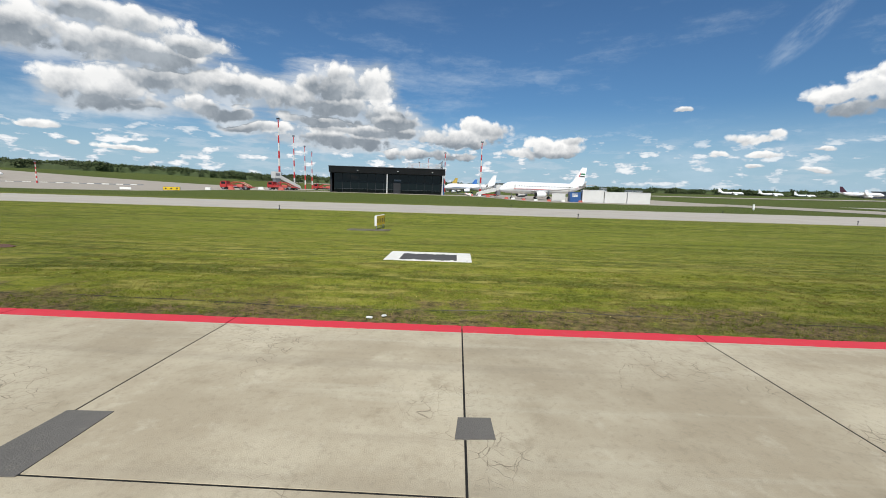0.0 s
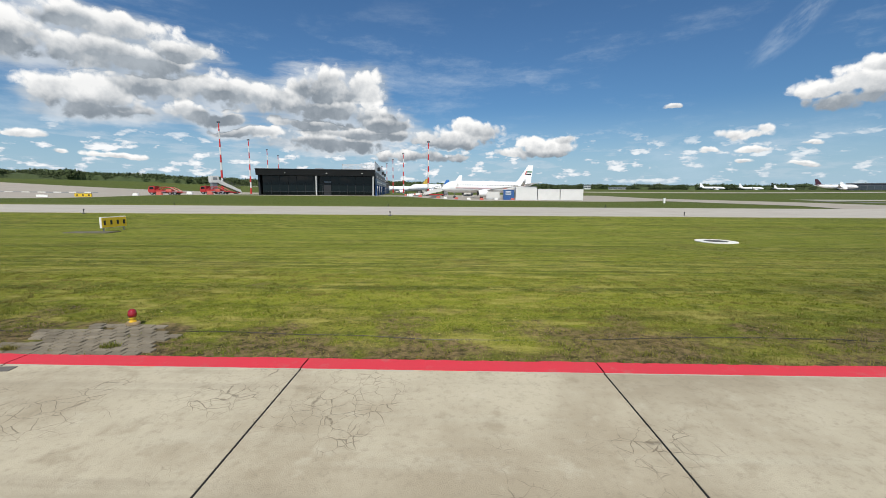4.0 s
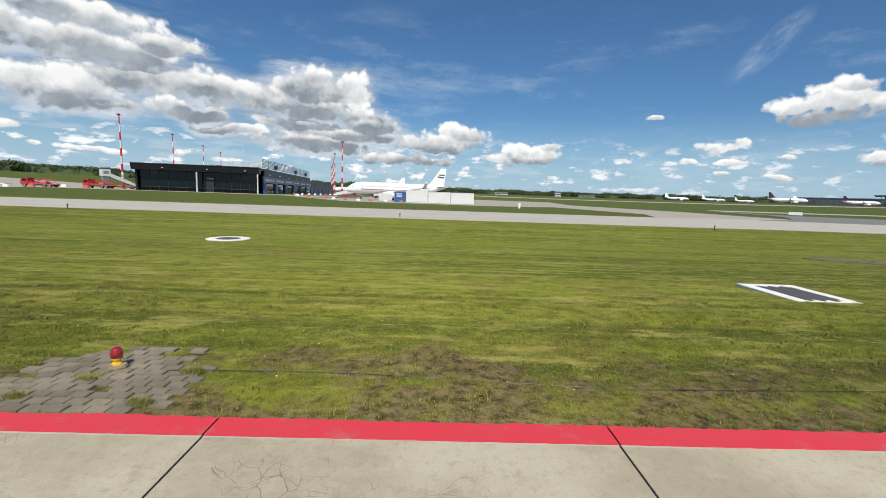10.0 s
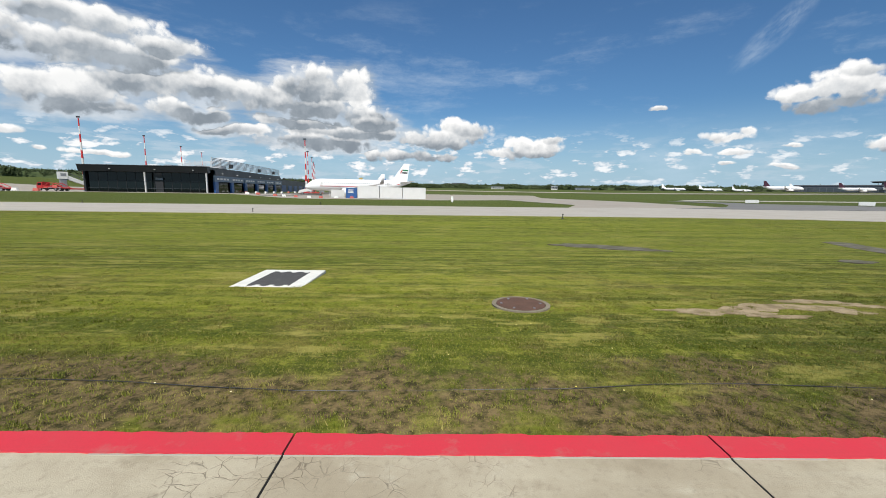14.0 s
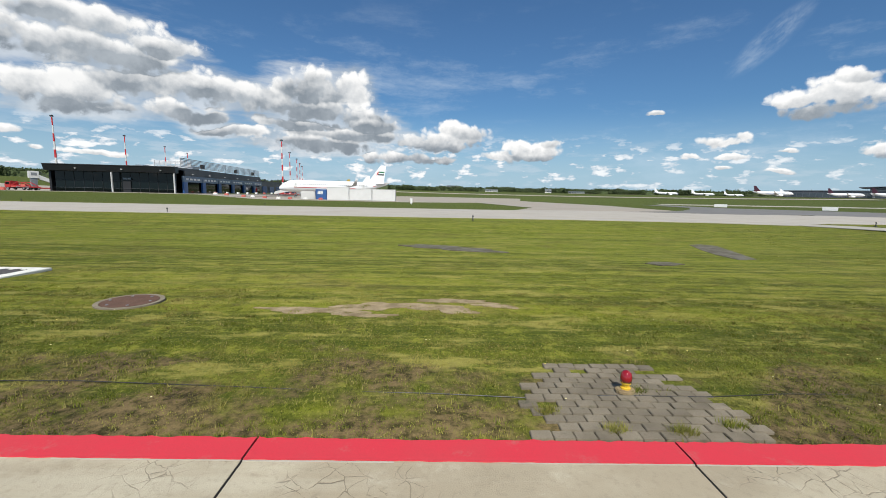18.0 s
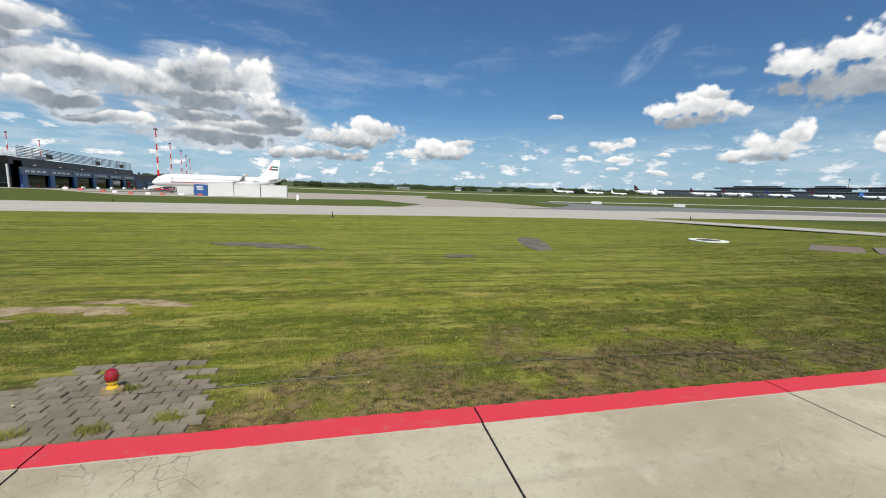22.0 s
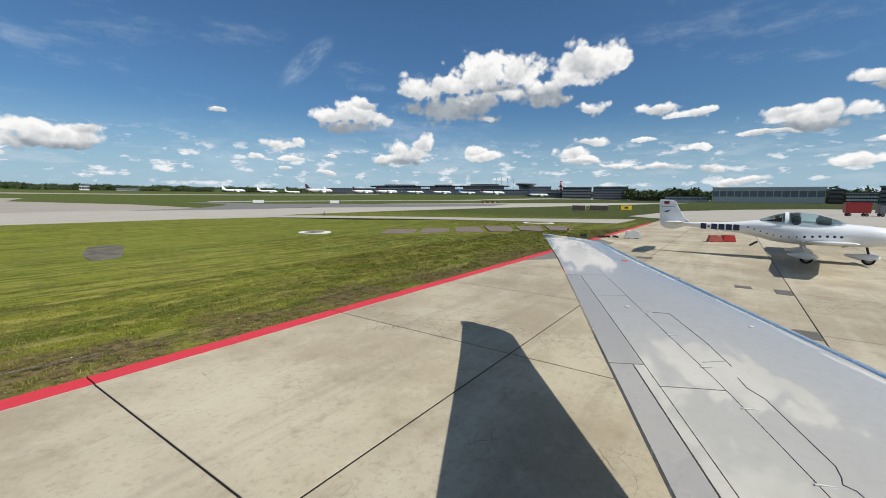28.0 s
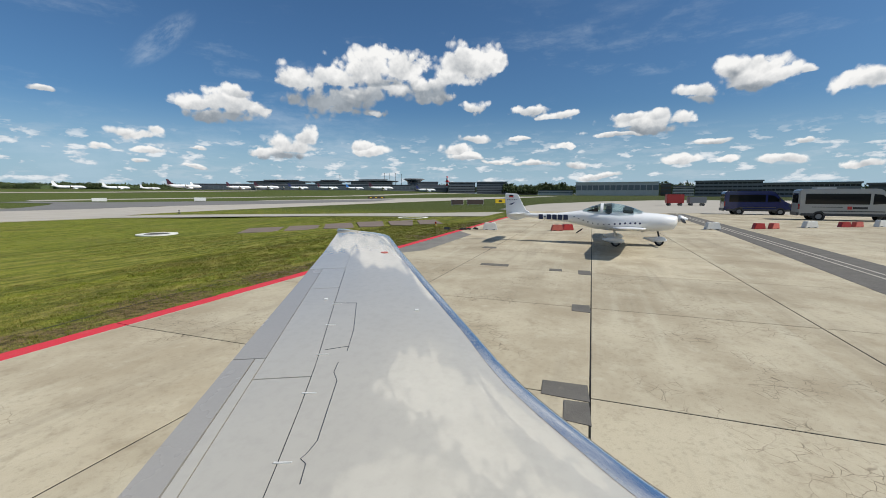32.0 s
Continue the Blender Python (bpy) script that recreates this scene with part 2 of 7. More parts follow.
    light = calc(t, "SUBTRACT", calc(t, "MULTIPLY_ADD", calc(t, "SUBTRACT", 0.5, ramp(t, dense, 0.2, 1.3)), 0.20, light), gloom, clamp=True)
    light = calc(t, "SUBTRACT", light, calc(t, "MULTIPLY", ramp(t, bank, 0.0, 0.5), 0.17), clamp=True)
    cloud = blend(t, light, blend(t, ramp(t, calc(t, "MULTIPLY_ADD", big2, 0.6, calc(t, "MULTIPLY", fine, 0.4)), 0.36, 0.62), (0.42, 0.465, 0.51), (0.245, 0.285, 0.33)), (1.0, 0.995, 0.98))
    tone = blend(t, cover, sky_tone, cloud)
    back = node(t, "ShaderNodeBackground", i0=tone, i1=1.0)
    t.links.new(back.outputs[0], node(t, "ShaderNodeOutputWorld").inputs[0])


SKY_GAIN = 0.080
build_sky()

# ---------------------------------------------------------------- materials


def material(name, base, rough=0.6, metal=0.0, second=None, scale=3.0, amount=0.5, fine=60.0, bump=0.1, grime=None, coat=0.0, spread=0.0, glow=0.0):
    """Painted or mineral surface: two colours in large stains, a fine grain, a little relief, grime in blots, and a shift from object to object."""
    m = bpy.data.materials.new(name)
    m.use_nodes = True
    t = m.node_tree
    b = t.nodes["Principled BSDF"]
    place = node(t, "ShaderNodeNewGeometry").outputs["Position"]
    second = second or tuple(c * 0.82 for c in base)
    stain = noise_at(t, place, scale, 5.0, 0.6)
    grain = noise_at(t, place, fine, 3.0, 0.6)
    tone = blend(t, calc(t, "MULTIPLY", ramp(t, stain, 0.35, 0.7), amount), base, second)
    tone = blend(t, calc(t, "MULTIPLY", ramp(t, grain, 0.4, 0.75), amount * 0.5), tone, tuple(c * 0.86 for c in second))
    if grime:
        tone = blend(t, calc(t, "MULTIPLY", ramp(t, noise_at(t, place, scale * 2.7, 6.0, 0.7), 0.56, 0.72), 0.6), tone, grime)
    if spread:
        shade = calc(t, "MULTIPLY_ADD", node(t, "ShaderNodeObjectInfo").outputs["Random"], spread, 1 - spread / 2)
        v = node(t, "ShaderNodeVectorMath", operation="SCALE", i0=tone)
        t.links.new(shade, v.inputs[3])
        tone = v.outputs[0]
    t.links.new(tone, b.inputs["Base Color"])
    t.links.new(calc(t, "MULTIPLY_ADD", calc(t, "SUBTRACT", stain, 0.5), 0.25, rough, clamp=True), b.inputs["Roughness"])
    b.inputs["Metallic"].default_value = metal
    b.inputs["Coat Weight"].default_value = coat
    if rough >= 0.8:
        b.inputs["Specular IOR Level"].default_value = 0.15
    if glow:
        b.inputs["Emission Color"].default_value, b.inputs["Emission Strength"].default_value = (*base, 1), glow
    if bump:
        bp = node(t, "ShaderNodeBump")
        bp.inputs["Strength"].default_value, bp.inputs["Distance"].default_value = bump, 0.02
        t.links.new(grain, bp.inputs["Height"])
        t.links.new(bp.outputs[0], b.inputs["Normal"])
    return m


def plain_glass(name, tint, rough=0.03):
    m = bpy.data.materials.new(name)
    m.use_nodes = True
    b = m.node_tree.nodes["Principled BSDF"]
    b.inputs["Base Color"].default_value, b.inputs["Roughness"].default_value = (*tint, 1), rough
    b.inputs["Specular IOR Level"].default_value, b.inputs["Coat Weight"].default_value = 0.7, 0.3
    return m


def clear_glass(name, tint):
    m = bpy.data.materials.new(name)
    m.use_nodes = True
    b = m.node_tree.nodes["Principled BSDF"]
    b.inputs["Base Color"].default_value, b.inputs["Roughness"].default_value = (*tint, 1), 0.02
    b.inputs["Transmission Weight"].default_value, b.inputs["IOR"].default_value = 0.9, 1.2
    return m


def mown(t, place):
    """How light the cut lies: long swaths along x, stronger away from the apron's edge."""
    y = node(t, "ShaderNodeSeparateXYZ", i0=place).outputs[1]
    swath = noise_at(t, node(t, "ShaderNodeMapping", i0=place, i3=(0.022, 0.75, 1.0)).outputs[0], 1.0, 3.0, 0.6)
    lines = noise_at(t, node(t, "ShaderNodeMapping", i0=place, i3=(0.10, 3.2, 1.0)).outputs[0], 1.0, 5.0, 0.78)
    out = calc(t, "MULTIPLY_ADD", ramp(t, y, 9.0, 17.0), 0.75, 0.25)
    return y, ramp(t, swath, 0.38, 0.62), calc(t, "MULTIPLY", ramp(t, lines, 0.47, 0.60), out)


def make_grass():
    """Mown airfield grass: lighter and darker cuts along x, dry and clover blots, bare soil in a ragged belt by the apron's edge."""
    m = bpy.data.materials.new("mown_grass")
    m.use_nodes = True
    t = m.node_tree
    b = t.nodes["Principled BSDF"]
    place = node(t, "ShaderNodeNewGeometry").outputs["Position"]
    y, swath, lines = mown(t, place)
    blot = noise_at(t, place, 0.30, 6.0, 0.65)
    clump = noise_at(t, place, 2.0, 7.0, 0.72)
    blade = noise_at(t, node(t, "ShaderNodeMapping", i0=place, i3=(1.0, 0.5, 1.0)).outputs[0], 24.0, 5.0, 0.78)
    tone = blend(t, swath, (0.058, 0.075, 0.007), (0.159, 0.174, 0.015))
    tone = blend(t, calc(t, "MULTIPLY", lines, 1.0), tone, (0.244, 0.240, 0.044))
    tone = blend(t, calc(t, "MULTIPLY", ramp(t, blot, 0.50, 0.68), 0.60), tone, (0.134, 0.101, 0.034))
    tone = blend(t, calc(t, "MULTIPLY", ramp(t, clump, 0.50, 0.62), 0.62), tone, (0.046, 0.059, 0.007))
    tone = blend(t, calc(t, "MULTIPLY", ramp(t, clump, 0.47, 0.38), 0.85), tone, (0.189, 0.194, 0.028))
    tone = blend(t, calc(t, "MULTIPLY", ramp(t, blade, 0.53, 0.66), 0.85), tone, (0.215, 0.215, 0.038))
    tone = blend(t, calc(t, "MULTIPLY", ramp(t, blade, 0.47, 0.34), 0.9), tone, (0.022, 0.032, 0.004))
    straw = noise_at(t, node(t, "ShaderNodeMapping", i0=place, i3=(0.55, 1.6, 1.0)).outputs[0], 0.9, 8.0, 0.75)
    tone = blend(t, calc(t, "MULTIPLY", ramp(t, straw, 0.515, 0.63), 0.8), tone, (0.266, 0.240, 0.063))
    # the tone is darker further out, more so beyond the taxiway and far along x
    x = node(t, "ShaderNodeSeparateXYZ", i0=place).outputs[0]
    tone = blend(t, calc(t, "MULTIPLY", ramp(t, y, 11.0, 26.0), 0.36), tone, (0.053, 0.077, 0.007))
    tone = blend(t, calc(t, "MULTIPLY", calc(t, "MAXIMUM", ramp(t, y, 60.0, 74.0), ramp(t, x, 118.0, 140.0)), 0.75), tone, (0.042, 0.058, 0.013))
    # worn belt beside the concrete
    edge = calc(t, "SUBTRACT", 1.0, ramp(t, y, 7.4, 10.5))
    worn = calc(t, "MULTIPLY", ramp(t, calc(t, "MULTIPLY_ADD", edge, 0.22, noise_at(t, place, 0.55, 7.0, 0.68)), 0.60, 0.74), calc(t, "MULTIPLY", calc(t, "SUBTRACT", 1.0, ramp(t, y, 10.5, 21.0)), calc(t, "SUBTRACT", 1.0, ramp(t, node(t, "ShaderNodeSeparateXYZ", i0=place).outputs[0], 110.0, 120.0))))
    soil = blend(t, ramp(t, noise_at(t, place, 7.0, 7.0, 0.75), 0.36, 0.62), (0.020, 0.015, 0.008), (0.180, 0.124, 0.066))
    tone = blend(t, calc(t, "MULTIPLY", worn, 0.85), tone, soil)
    t.links.new(tone, b.inputs["Base Color"])
    b.inputs["Roughness"].default_value = 0.9
    b.inputs["Specular IOR Level"].default_value = 0.15
    bp = node(t, "ShaderNodeBump")
    b.inputs["Diffuse Roughness"].default_value = 1.0
    bp.inputs["Strength"].default_value, bp.inputs["Distance"].default_value = 0.9, 0.06
    t.links.new(calc(t, "ADD", blade, clump), bp.inputs["Height"])
    t.links.new(bp.outputs[0], b.inputs["Normal"])
    return m


def make_concrete():
    """Pale old apron concrete: bays of unlike tone, tyre and brush streaks, stains, nets of fine cracks, aggregate grain."""
    m = bpy.data.materials.new("apron_concrete")
    m.use_nodes = True
    t = m.node_tree
    b = t.nodes["Principled BSDF"]
    place = node(t, "ShaderNodeNewGeometry").outputs["Position"]
    cloudy = noise_at(t, place, 0.38, 6.0, 0.62)
    spots = noise_at(t, place, 1.8, 8.0, 0.70)
    grit = noise_at(t, place, 14.0, 5.0, 0.75)
    grain = noise_at(t, place, 80.0, 3.0, 0.7)
    tone = blend(t, ramp(t, cloudy, 0.36, 0.64), (0.339, 0.286, 0.198), (0.465, 0.410, 0.297))
    tone = blend(t, calc(t, "MULTIPLY", ramp(t, spots, 0.54, 0.72), 0.45), tone, (0.526, 0.477, 0.362))
    tone = blend(t, calc(t, "MULTIPLY", ramp(t, spots, 0.47, 0.30), 0.55), tone, (0.262, 0.216, 0.144))
    for turn, wide, low in ((0.06, 1.3, 0.54), (1.52, 0.8, 0.55)):
        streak = noise_at(t, node(t, "ShaderNodeMapping", i0=place, i2=(0, 0, turn), i3=(0.07, wide, 1.0)).outputs[0], 1.0, 5.0, 0.65)
        tone = blend(t, calc(t, "MULTIPLY", ramp(t, streak, low, low + 0.16), 0.42), tone, (0.267, 0.230, 0.167))
        tone = blend(t, calc(t, "MULTIPLY", ramp(t, streak, 0.44, 0.30), 0.35), tone, (0.526, 0.485, 0.369))
    wander = node(t, "ShaderNodeTexNoise", noise_dimensions="3D")
    t.links.new(place, wander.inputs["Vector"])
    wander.inputs["Scale"].default_value, wander.inputs["Detail"].default_value = 2.6, 6.0
    bent = node(t, "ShaderNodeVectorMath", operation="MULTIPLY_ADD", i0=wander.outputs["Color"], i1=(0.22, 0.22, 0.0))
    t.links.new(place, bent.inputs[2])
    where = noise_at(t, place, 0.42, 5.0, 0.65)
    gaps = noise_at(t, place, 5.0, 4.0, 0.7)
    cracked = None
    for size, width, start in ((5.0, 0.026, 0.51), (2.3, 0.009, 0.50)):
        cell = node(t, "ShaderNodeTexVoronoi", feature="DISTANCE_TO_EDGE")
        t.links.new(bent.outputs[0], cell.inputs["Vector"])
        cell.inputs["Scale"].default_value = size
        line = calc(t, "SUBTRACT", 1.0, ramp(t, cell.outputs["Distance"], 0.002, width))
        line = calc(t, "MULTIPLY", calc(t, "MULTIPLY", line, ramp(t, where, start, start + 0.10)), ramp(t, gaps, 0.36, 0.50))
        cracked = line if cracked is None else calc(t, "MAXIMUM", cracked, line)
    tone = blend(t, calc(t, "MULTIPLY", cracked, 0.68), tone, (0.103, 0.079, 0.051))
    tone = blend(t, calc(t, "MULTIPLY", ramp(t, grit, 0.50, 0.70), 0.42), tone, (0.239, 0.203, 0.144))
    tone = blend(t, calc(t, "MULTIPLY", ramp(t, grain, 0.5, 0.8), 0.3), tone, (0.255, 0.230, 0.181))
    shade = calc(t, "MULTIPLY_ADD", node(t, "ShaderNodeObjectInfo").outputs["Random"], 0.14, 0.93)
    v = node(t, "ShaderNodeVectorMath", operation="SCALE", i0=tone)
    t.links.new(shade, v.inputs[3])
    t.links.new(v.outputs[0], b.inputs["Base Color"])
    b.inputs["Roughness"].default_value = 0.85
    b.inputs["Specular IOR Level"].default_value = 0.2
    bp = node(t, "ShaderNodeBump")
    bp.inputs["Strength"].default_value, bp.inputs["Distance"].default_value = 0.35, 0.01
    t.links.new(calc(t, "SUBTRACT", grain, calc(t, "MULTIPLY", cracked, 2.0)), bp.inputs["Height"])
    t.links.new(bp.outputs[0], b.inputs["Normal"])
    return m


def make_blades():
    m = bpy.data.materials.new("grass_blades")
    m.use_nodes = True
    t = m.node_tree
    b = t.nodes["Principled BSDF"]
    place = node(t, "ShaderNodeNewGeometry")
    r = place.outputs["Random Per Island"]
    y, swath, lines = mown(t, place.outputs["Position"])
    tone = blend(t, r, (0.091, 0.122, 0.008), (0.243, 0.251, 0.027))
    tone = blend(t, calc(t, "SUBTRACT", 0.6, calc(t, "MULTIPLY", swath, 0.6)), tone, (0.059, 0.079, 0.007))
    tone = blend(t, calc(t, "MULTIPLY", lines, 0.5), tone, (0.247, 0.251, 0.069))
    tone = blend(t, calc(t, "MULTIPLY", ramp(t, r, 0.74, 0.92), 0.7), tone, (0.350, 0.285, 0.114))
    tone = blend(t, calc(t, "MULTIPLY", ramp(t, noise_at(t, place.outputs["Position"], 0.4, 6.0, 0.65), 0.45, 0.65), 0.65), tone, (0.191, 0.145, 0.048))
    tone = blend(t, calc(t, "MULTIPLY", ramp(t, noise_at(t, place.outputs["Position"], 2.0, 7.0, 0.72), 0.52, 0.68), 0.40), tone, (0.065, 0.087, 0.009))
    straw = noise_at(t, node(t, "ShaderNodeMapping", i0=place.outputs["Position"], i3=(0.55, 1.6, 1.0)).outputs[0], 0.9, 8.0, 0.75)
    tone = blend(t, calc(t, "MULTIPLY", ramp(t, straw, 0.50, 0.63), 0.8), tone, (0.327, 0.293, 0.076))
    tone = blend(t, calc(t, "MULTIPLY", ramp(t, y, 11.0, 26.0), 0.35), tone, (0.071, 0.097, 0.012))
    t.links.new(tone, b.inputs["Base Color"])
    b.inputs["Roughness"].default_value = 0.8
    b.inputs["Diffuse Roughness"].default_value = 1.0
    b.inputs["Specular IOR Level"].default_value = 0.2
    return m


def make_foliage():
    m = bpy.data.materials.new("far_foliage")
    m.use_nodes = True
    t = m.node_tree
    b = t.nodes["Principled BSDF"]
    place = node(t, "ShaderNodeNewGeometry")
    tone = blend(t, place.outputs["Random Per Island"], (0.030, 0.050, 0.014), (0.075, 0.105, 0.032))
    tone = blend(t, ramp(t, noise_at(t, place.outputs["Position"], 0.02, 3.0, 0.5), 0.4, 0.6), tone, (0.055, 0.075, 0.026))
    t.links.new(tone, b.inputs["Base Color"])
    b.inputs["Roughness"].default_value = 0.9
    return m


GRASS, CONCRETE, BLADES, FOLIAGE = make_grass(), make_concrete(), make_blades(), make_foliage()
JOINT = material("joint_sealant", (0.020, 0.019, 0.017), 0.9, bump=0.2)
TAXIWAY = material("taxiway_concrete", (0.42, 0.385, 0.33), 0.85, second=(0.35, 0.32, 0.275), scale=0.25, grime=(0.26, 0.24, 0.205))
FAR_APRON = material("far_apron_concrete", (0.351, 0.312, 0.261), 0.85, second=(0.296, 0.265, 0.222), scale=0.12)
ROADWAY = material("pale_road_concrete", (0.390, 0.359, 0.304), 0.85, second=(0.335, 0.312, 0.269), scale=0.3)
ASPHALT = material("dark_asphalt", (0.075, 0.072, 0.07), 0.85, second=(0.11, 0.105, 0.10), scale=1.5, bump=0.4, grime=(0.14, 0.13, 0.12))
ASPHALT_PATCH = material("asphalt_repair", (0.140, 0.131, 0.117), 0.9, second=(0.100, 0.094, 0.085), scale=2.5, bump=0.4, grime=(0.19, 0.175, 0.145))
RED_LINE = material("red_edge_paint", (0.575, 0.040, 0.058), 0.85, second=(0.50, 0.056, 0.066), scale=1.2, fine=40, grime=(0.44, 0.12, 0.11))
WHITE_LINE = material("white_road_paint", (0.74, 0.72, 0.65), 0.7, second=(0.60, 0.58, 0.52), scale=3.0, grime=(0.328, 0.312, 0.265))
PAVER = material("concrete_paver", (0.235, 0.200, 0.145), 0.9, second=(0.150, 0.127, 0.090), scale=1.6, amount=0.8, bump=0.5, spread=0.3, grime=(0.085, 0.082, 0.052))
BARE = material("trodden_sandy_soil", (0.40, 0.31, 0.19), 0.95, second=(0.20, 0.15, 0.085), scale=3.0, amount=0.9, bump=0.7, grime=(0.10, 0.11, 0.022))
SAND = material("bare_sandy_soil", (0.40, 0.30, 0.175), 0.95, second=(0.25, 0.185, 0.10), scale=2.6, amount=0.9, bump=0.7, grime=(0.12, 0.12, 0.035))
RUST = material("rusty_iron_cover", (0.133, 0.074, 0.051), 0.8, second=(0.094, 0.058, 0.043), scale=4.0, bump=0.4)
WHITE = material("white_aircraft_paint", (0.80, 0.80, 0.79), 0.3, second=(0.75, 0.75, 0.745), scale=0.6, amount=0.5, bump=0.0, coat=0.3)
WHITE_METAL = material("white_sheet_metal", (0.60, 0.595, 0.57), 0.55, second=(0.52, 0.515, 0.485), scale=0.5, bump=0.05)
BLACK_PANEL = material("black_facade_panel", (0.012, 0.0125, 0.0135), 0.45, second=(0.016, 0.0165, 0.018), scale=0.4)
DARK_GREY = material("dark_grey_panel", (0.050, 0.053, 0.058), 0.5, second=(0.045, 0.047, 0.05), scale=0.4)
MID_GREY = material("grey_cladding", (0.20, 0.21, 0.22), 0.5, second=(0.16, 0.17, 0.18), scale=0.2)
STEEL = material("galvanised_steel", (0.42, 0.43, 0.44), 0.4, 0.8, scale=2.0)
FACADE_GLASS = plain_glass("dark_facade_glass", (0.004, 0.007, 0.007), 0.02)
FACADE_GLASS.node_tree.nodes["Principled BSDF"].inputs["Specular IOR Level"].default_value = 0.3
FACADE_GLASS.node_tree.nodes["Principled BSDF"].inputs["Coat Weight"].default_value = 0.0
WINDOW_GLASS = plain_glass("dark_window_glass", (0.008, 0.010, 0.012), 0.05)
WINDOW_GLASS.node_tree.nodes["Principled BSDF"].inputs["Specular IOR Level"].default_value = 0.35
WINDOW_GLASS.node_tree.nodes["Principled BSDF"].inputs["Coat Weight"].default_value = 0.0
CANOPY_GLASS = clear_glass("tinted_canopy_glass", (0.34, 0.46, 0.46))
BLUE = material("blue_paint", (0.030, 0.095, 0.26), 0.45, second=(0.022, 0.075, 0.21), scale=1.0)
BLUE_DARK = material("navy_van_paint", (0.010, 0.018, 0.10), 0.22, second=(0.010, 0.018, 0.11), scale=0.7, bump=0.0, coat=0.8)
SILVER = material("silver_van_paint", (0.34, 0.345, 0.34), 0.35, 0.3, scale=0.7, bump=0.0, coat=0.5)
RED = material("red_vehicle_paint", (0.40, 0.028, 0.026), 0.4, second=(0.30, 0.030, 0.028), scale=1.5)
RED_PALE = material("faded_red_plastic", (0.52, 0.13, 0.095), 0.6, second=(0.40, 0.085, 0.07), scale=4.0, grime=(0.25, 0.10, 0.08))
WHITE_PLASTIC = material("white_plastic", (0.76, 0.75, 0.71), 0.55, second=(0.62, 0.61, 0.57), scale=4.0, grime=(0.40, 0.38, 0.33))
YELLOW = material("yellow_sign_paint", (0.74, 0.50, 0.02), 0.5, second=(0.64, 0.43, 0.02), scale=3.0)
BROWN = material("dark_brown_sign", (0.055, 0.036, 0.028), 0.6)
BLACK = material("black_paint", (0.016, 0.016, 0.017), 0.5)
RUBBER = material("tyre_rubber", (0.02, 0.02, 0.02), 0.85)
DECAL_BLUE = material("navy_lettering", (0.015, 0.025, 0.085), 0.4, bump=0.0)
DECAL_RED = material("red_flag_paint", (0.50, 0.03, 0.03), 0.4, bump=0.0)
DECAL_GREEN = material("green_flag_paint", (0.02, 0.16, 0.06), 0.4, bump=0.0)
LENS_RED = material("red_lamp_lens", (0.26, 0.008, 0.012), 0.15, bump=0.0, coat=0.8)
LAMP_YELLOW = material("yellow_lamp_stem", (0.68, 0.42, 0.03), 0.5, grime=(0.35, 0.24, 0.06))
WING_PAINT = material("pale_grey_wing_paint", (0.49, 0.458, 0.385), 0.2, second=(0.45, 0.42, 0.355), scale=1.3, amount=0.6, fine=18, bump=0.0, coat=1.0)
WING_PAINT.node_tree.nodes["Principled BSDF"].inputs["Coat IOR"].default_value = 1.9
WING_PAINT.node_tree.nodes["Principled BSDF"].inputs["Coat Roughness"].default_value = 0.01
WING_DARK = material("darker_grey_flap_paint", (0.35, 0.33, 0.295), 0.25, second=(0.32, 0.30, 0.27), scale=1.5, bump=0.0, coat=0.6)
POLISHED = material("polished_metal", (0.92, 0.93, 0.94), 0.20, 1.0, second=(0.84, 0.86, 0.88), scale=5.0, amount=0.3, bump=0.0)
PALE_WALL = material("pale_office_wall", (0.58, 0.57, 0.54), 0.6, second=(0.48, 0.475, 0.45), scale=0.1)
HAZE_GREY = material("weathered_terminal_panel", (0.085, 0.095, 0.11), 0.5, second=(0.06, 0.068, 0.08), scale=0.05)
TERM_GLASS = plain_glass("terminal_glass", (0.05, 0.065, 0.075), 0.15)
ROOF_PALE = material("grey_roof_sheet", (0.15, 0.165, 0.18), 0.5, scale=0.05)

# ---------------------------------------------------------------- mesh helpers


def part(name, bm, mat, parent=None, label="", smooth=False, kind=""):
    """Links a bmesh as one mesh object, under a thing or a part."""
    mesh = bpy.data.meshes.new(name)
    bmesh.ops.recalc_face_normals(bm, faces=bm.faces)
    bm.to_mesh(mesh)
    bm.free()
    if smooth:
        mesh.polygons.foreach_set("use_smooth", [True] * len(mesh.polygons))
    mesh.materials.append(mat)
    ob = new(name, mesh)
    if parent:
        ob.parent = parent
    return tagged(ob, label=label, kind=kind)


def thing(name, m, label, category, group="", kind=""):
    ob = new(name)
    ob.empty_display_size = 0.2
    ob.matrix_basis = m
    return tagged(ob, label, category, group, kind)


def solid(name, verts, faces, mat, parent=None, label="", kind="", smooth=False):
    mesh = bpy.data.meshes.new(name)
    mesh.from_pydata(verts, [], faces)
    mesh.update()
    if smooth:
        mesh.polygons.foreach_set("use_smooth", [True] * len(mesh.polygons))
    mesh.materials.append(mat)
    ob = new(name, mesh)
    if parent:
        ob.parent = parent
    return tagged(ob, label=label, kind=kind)


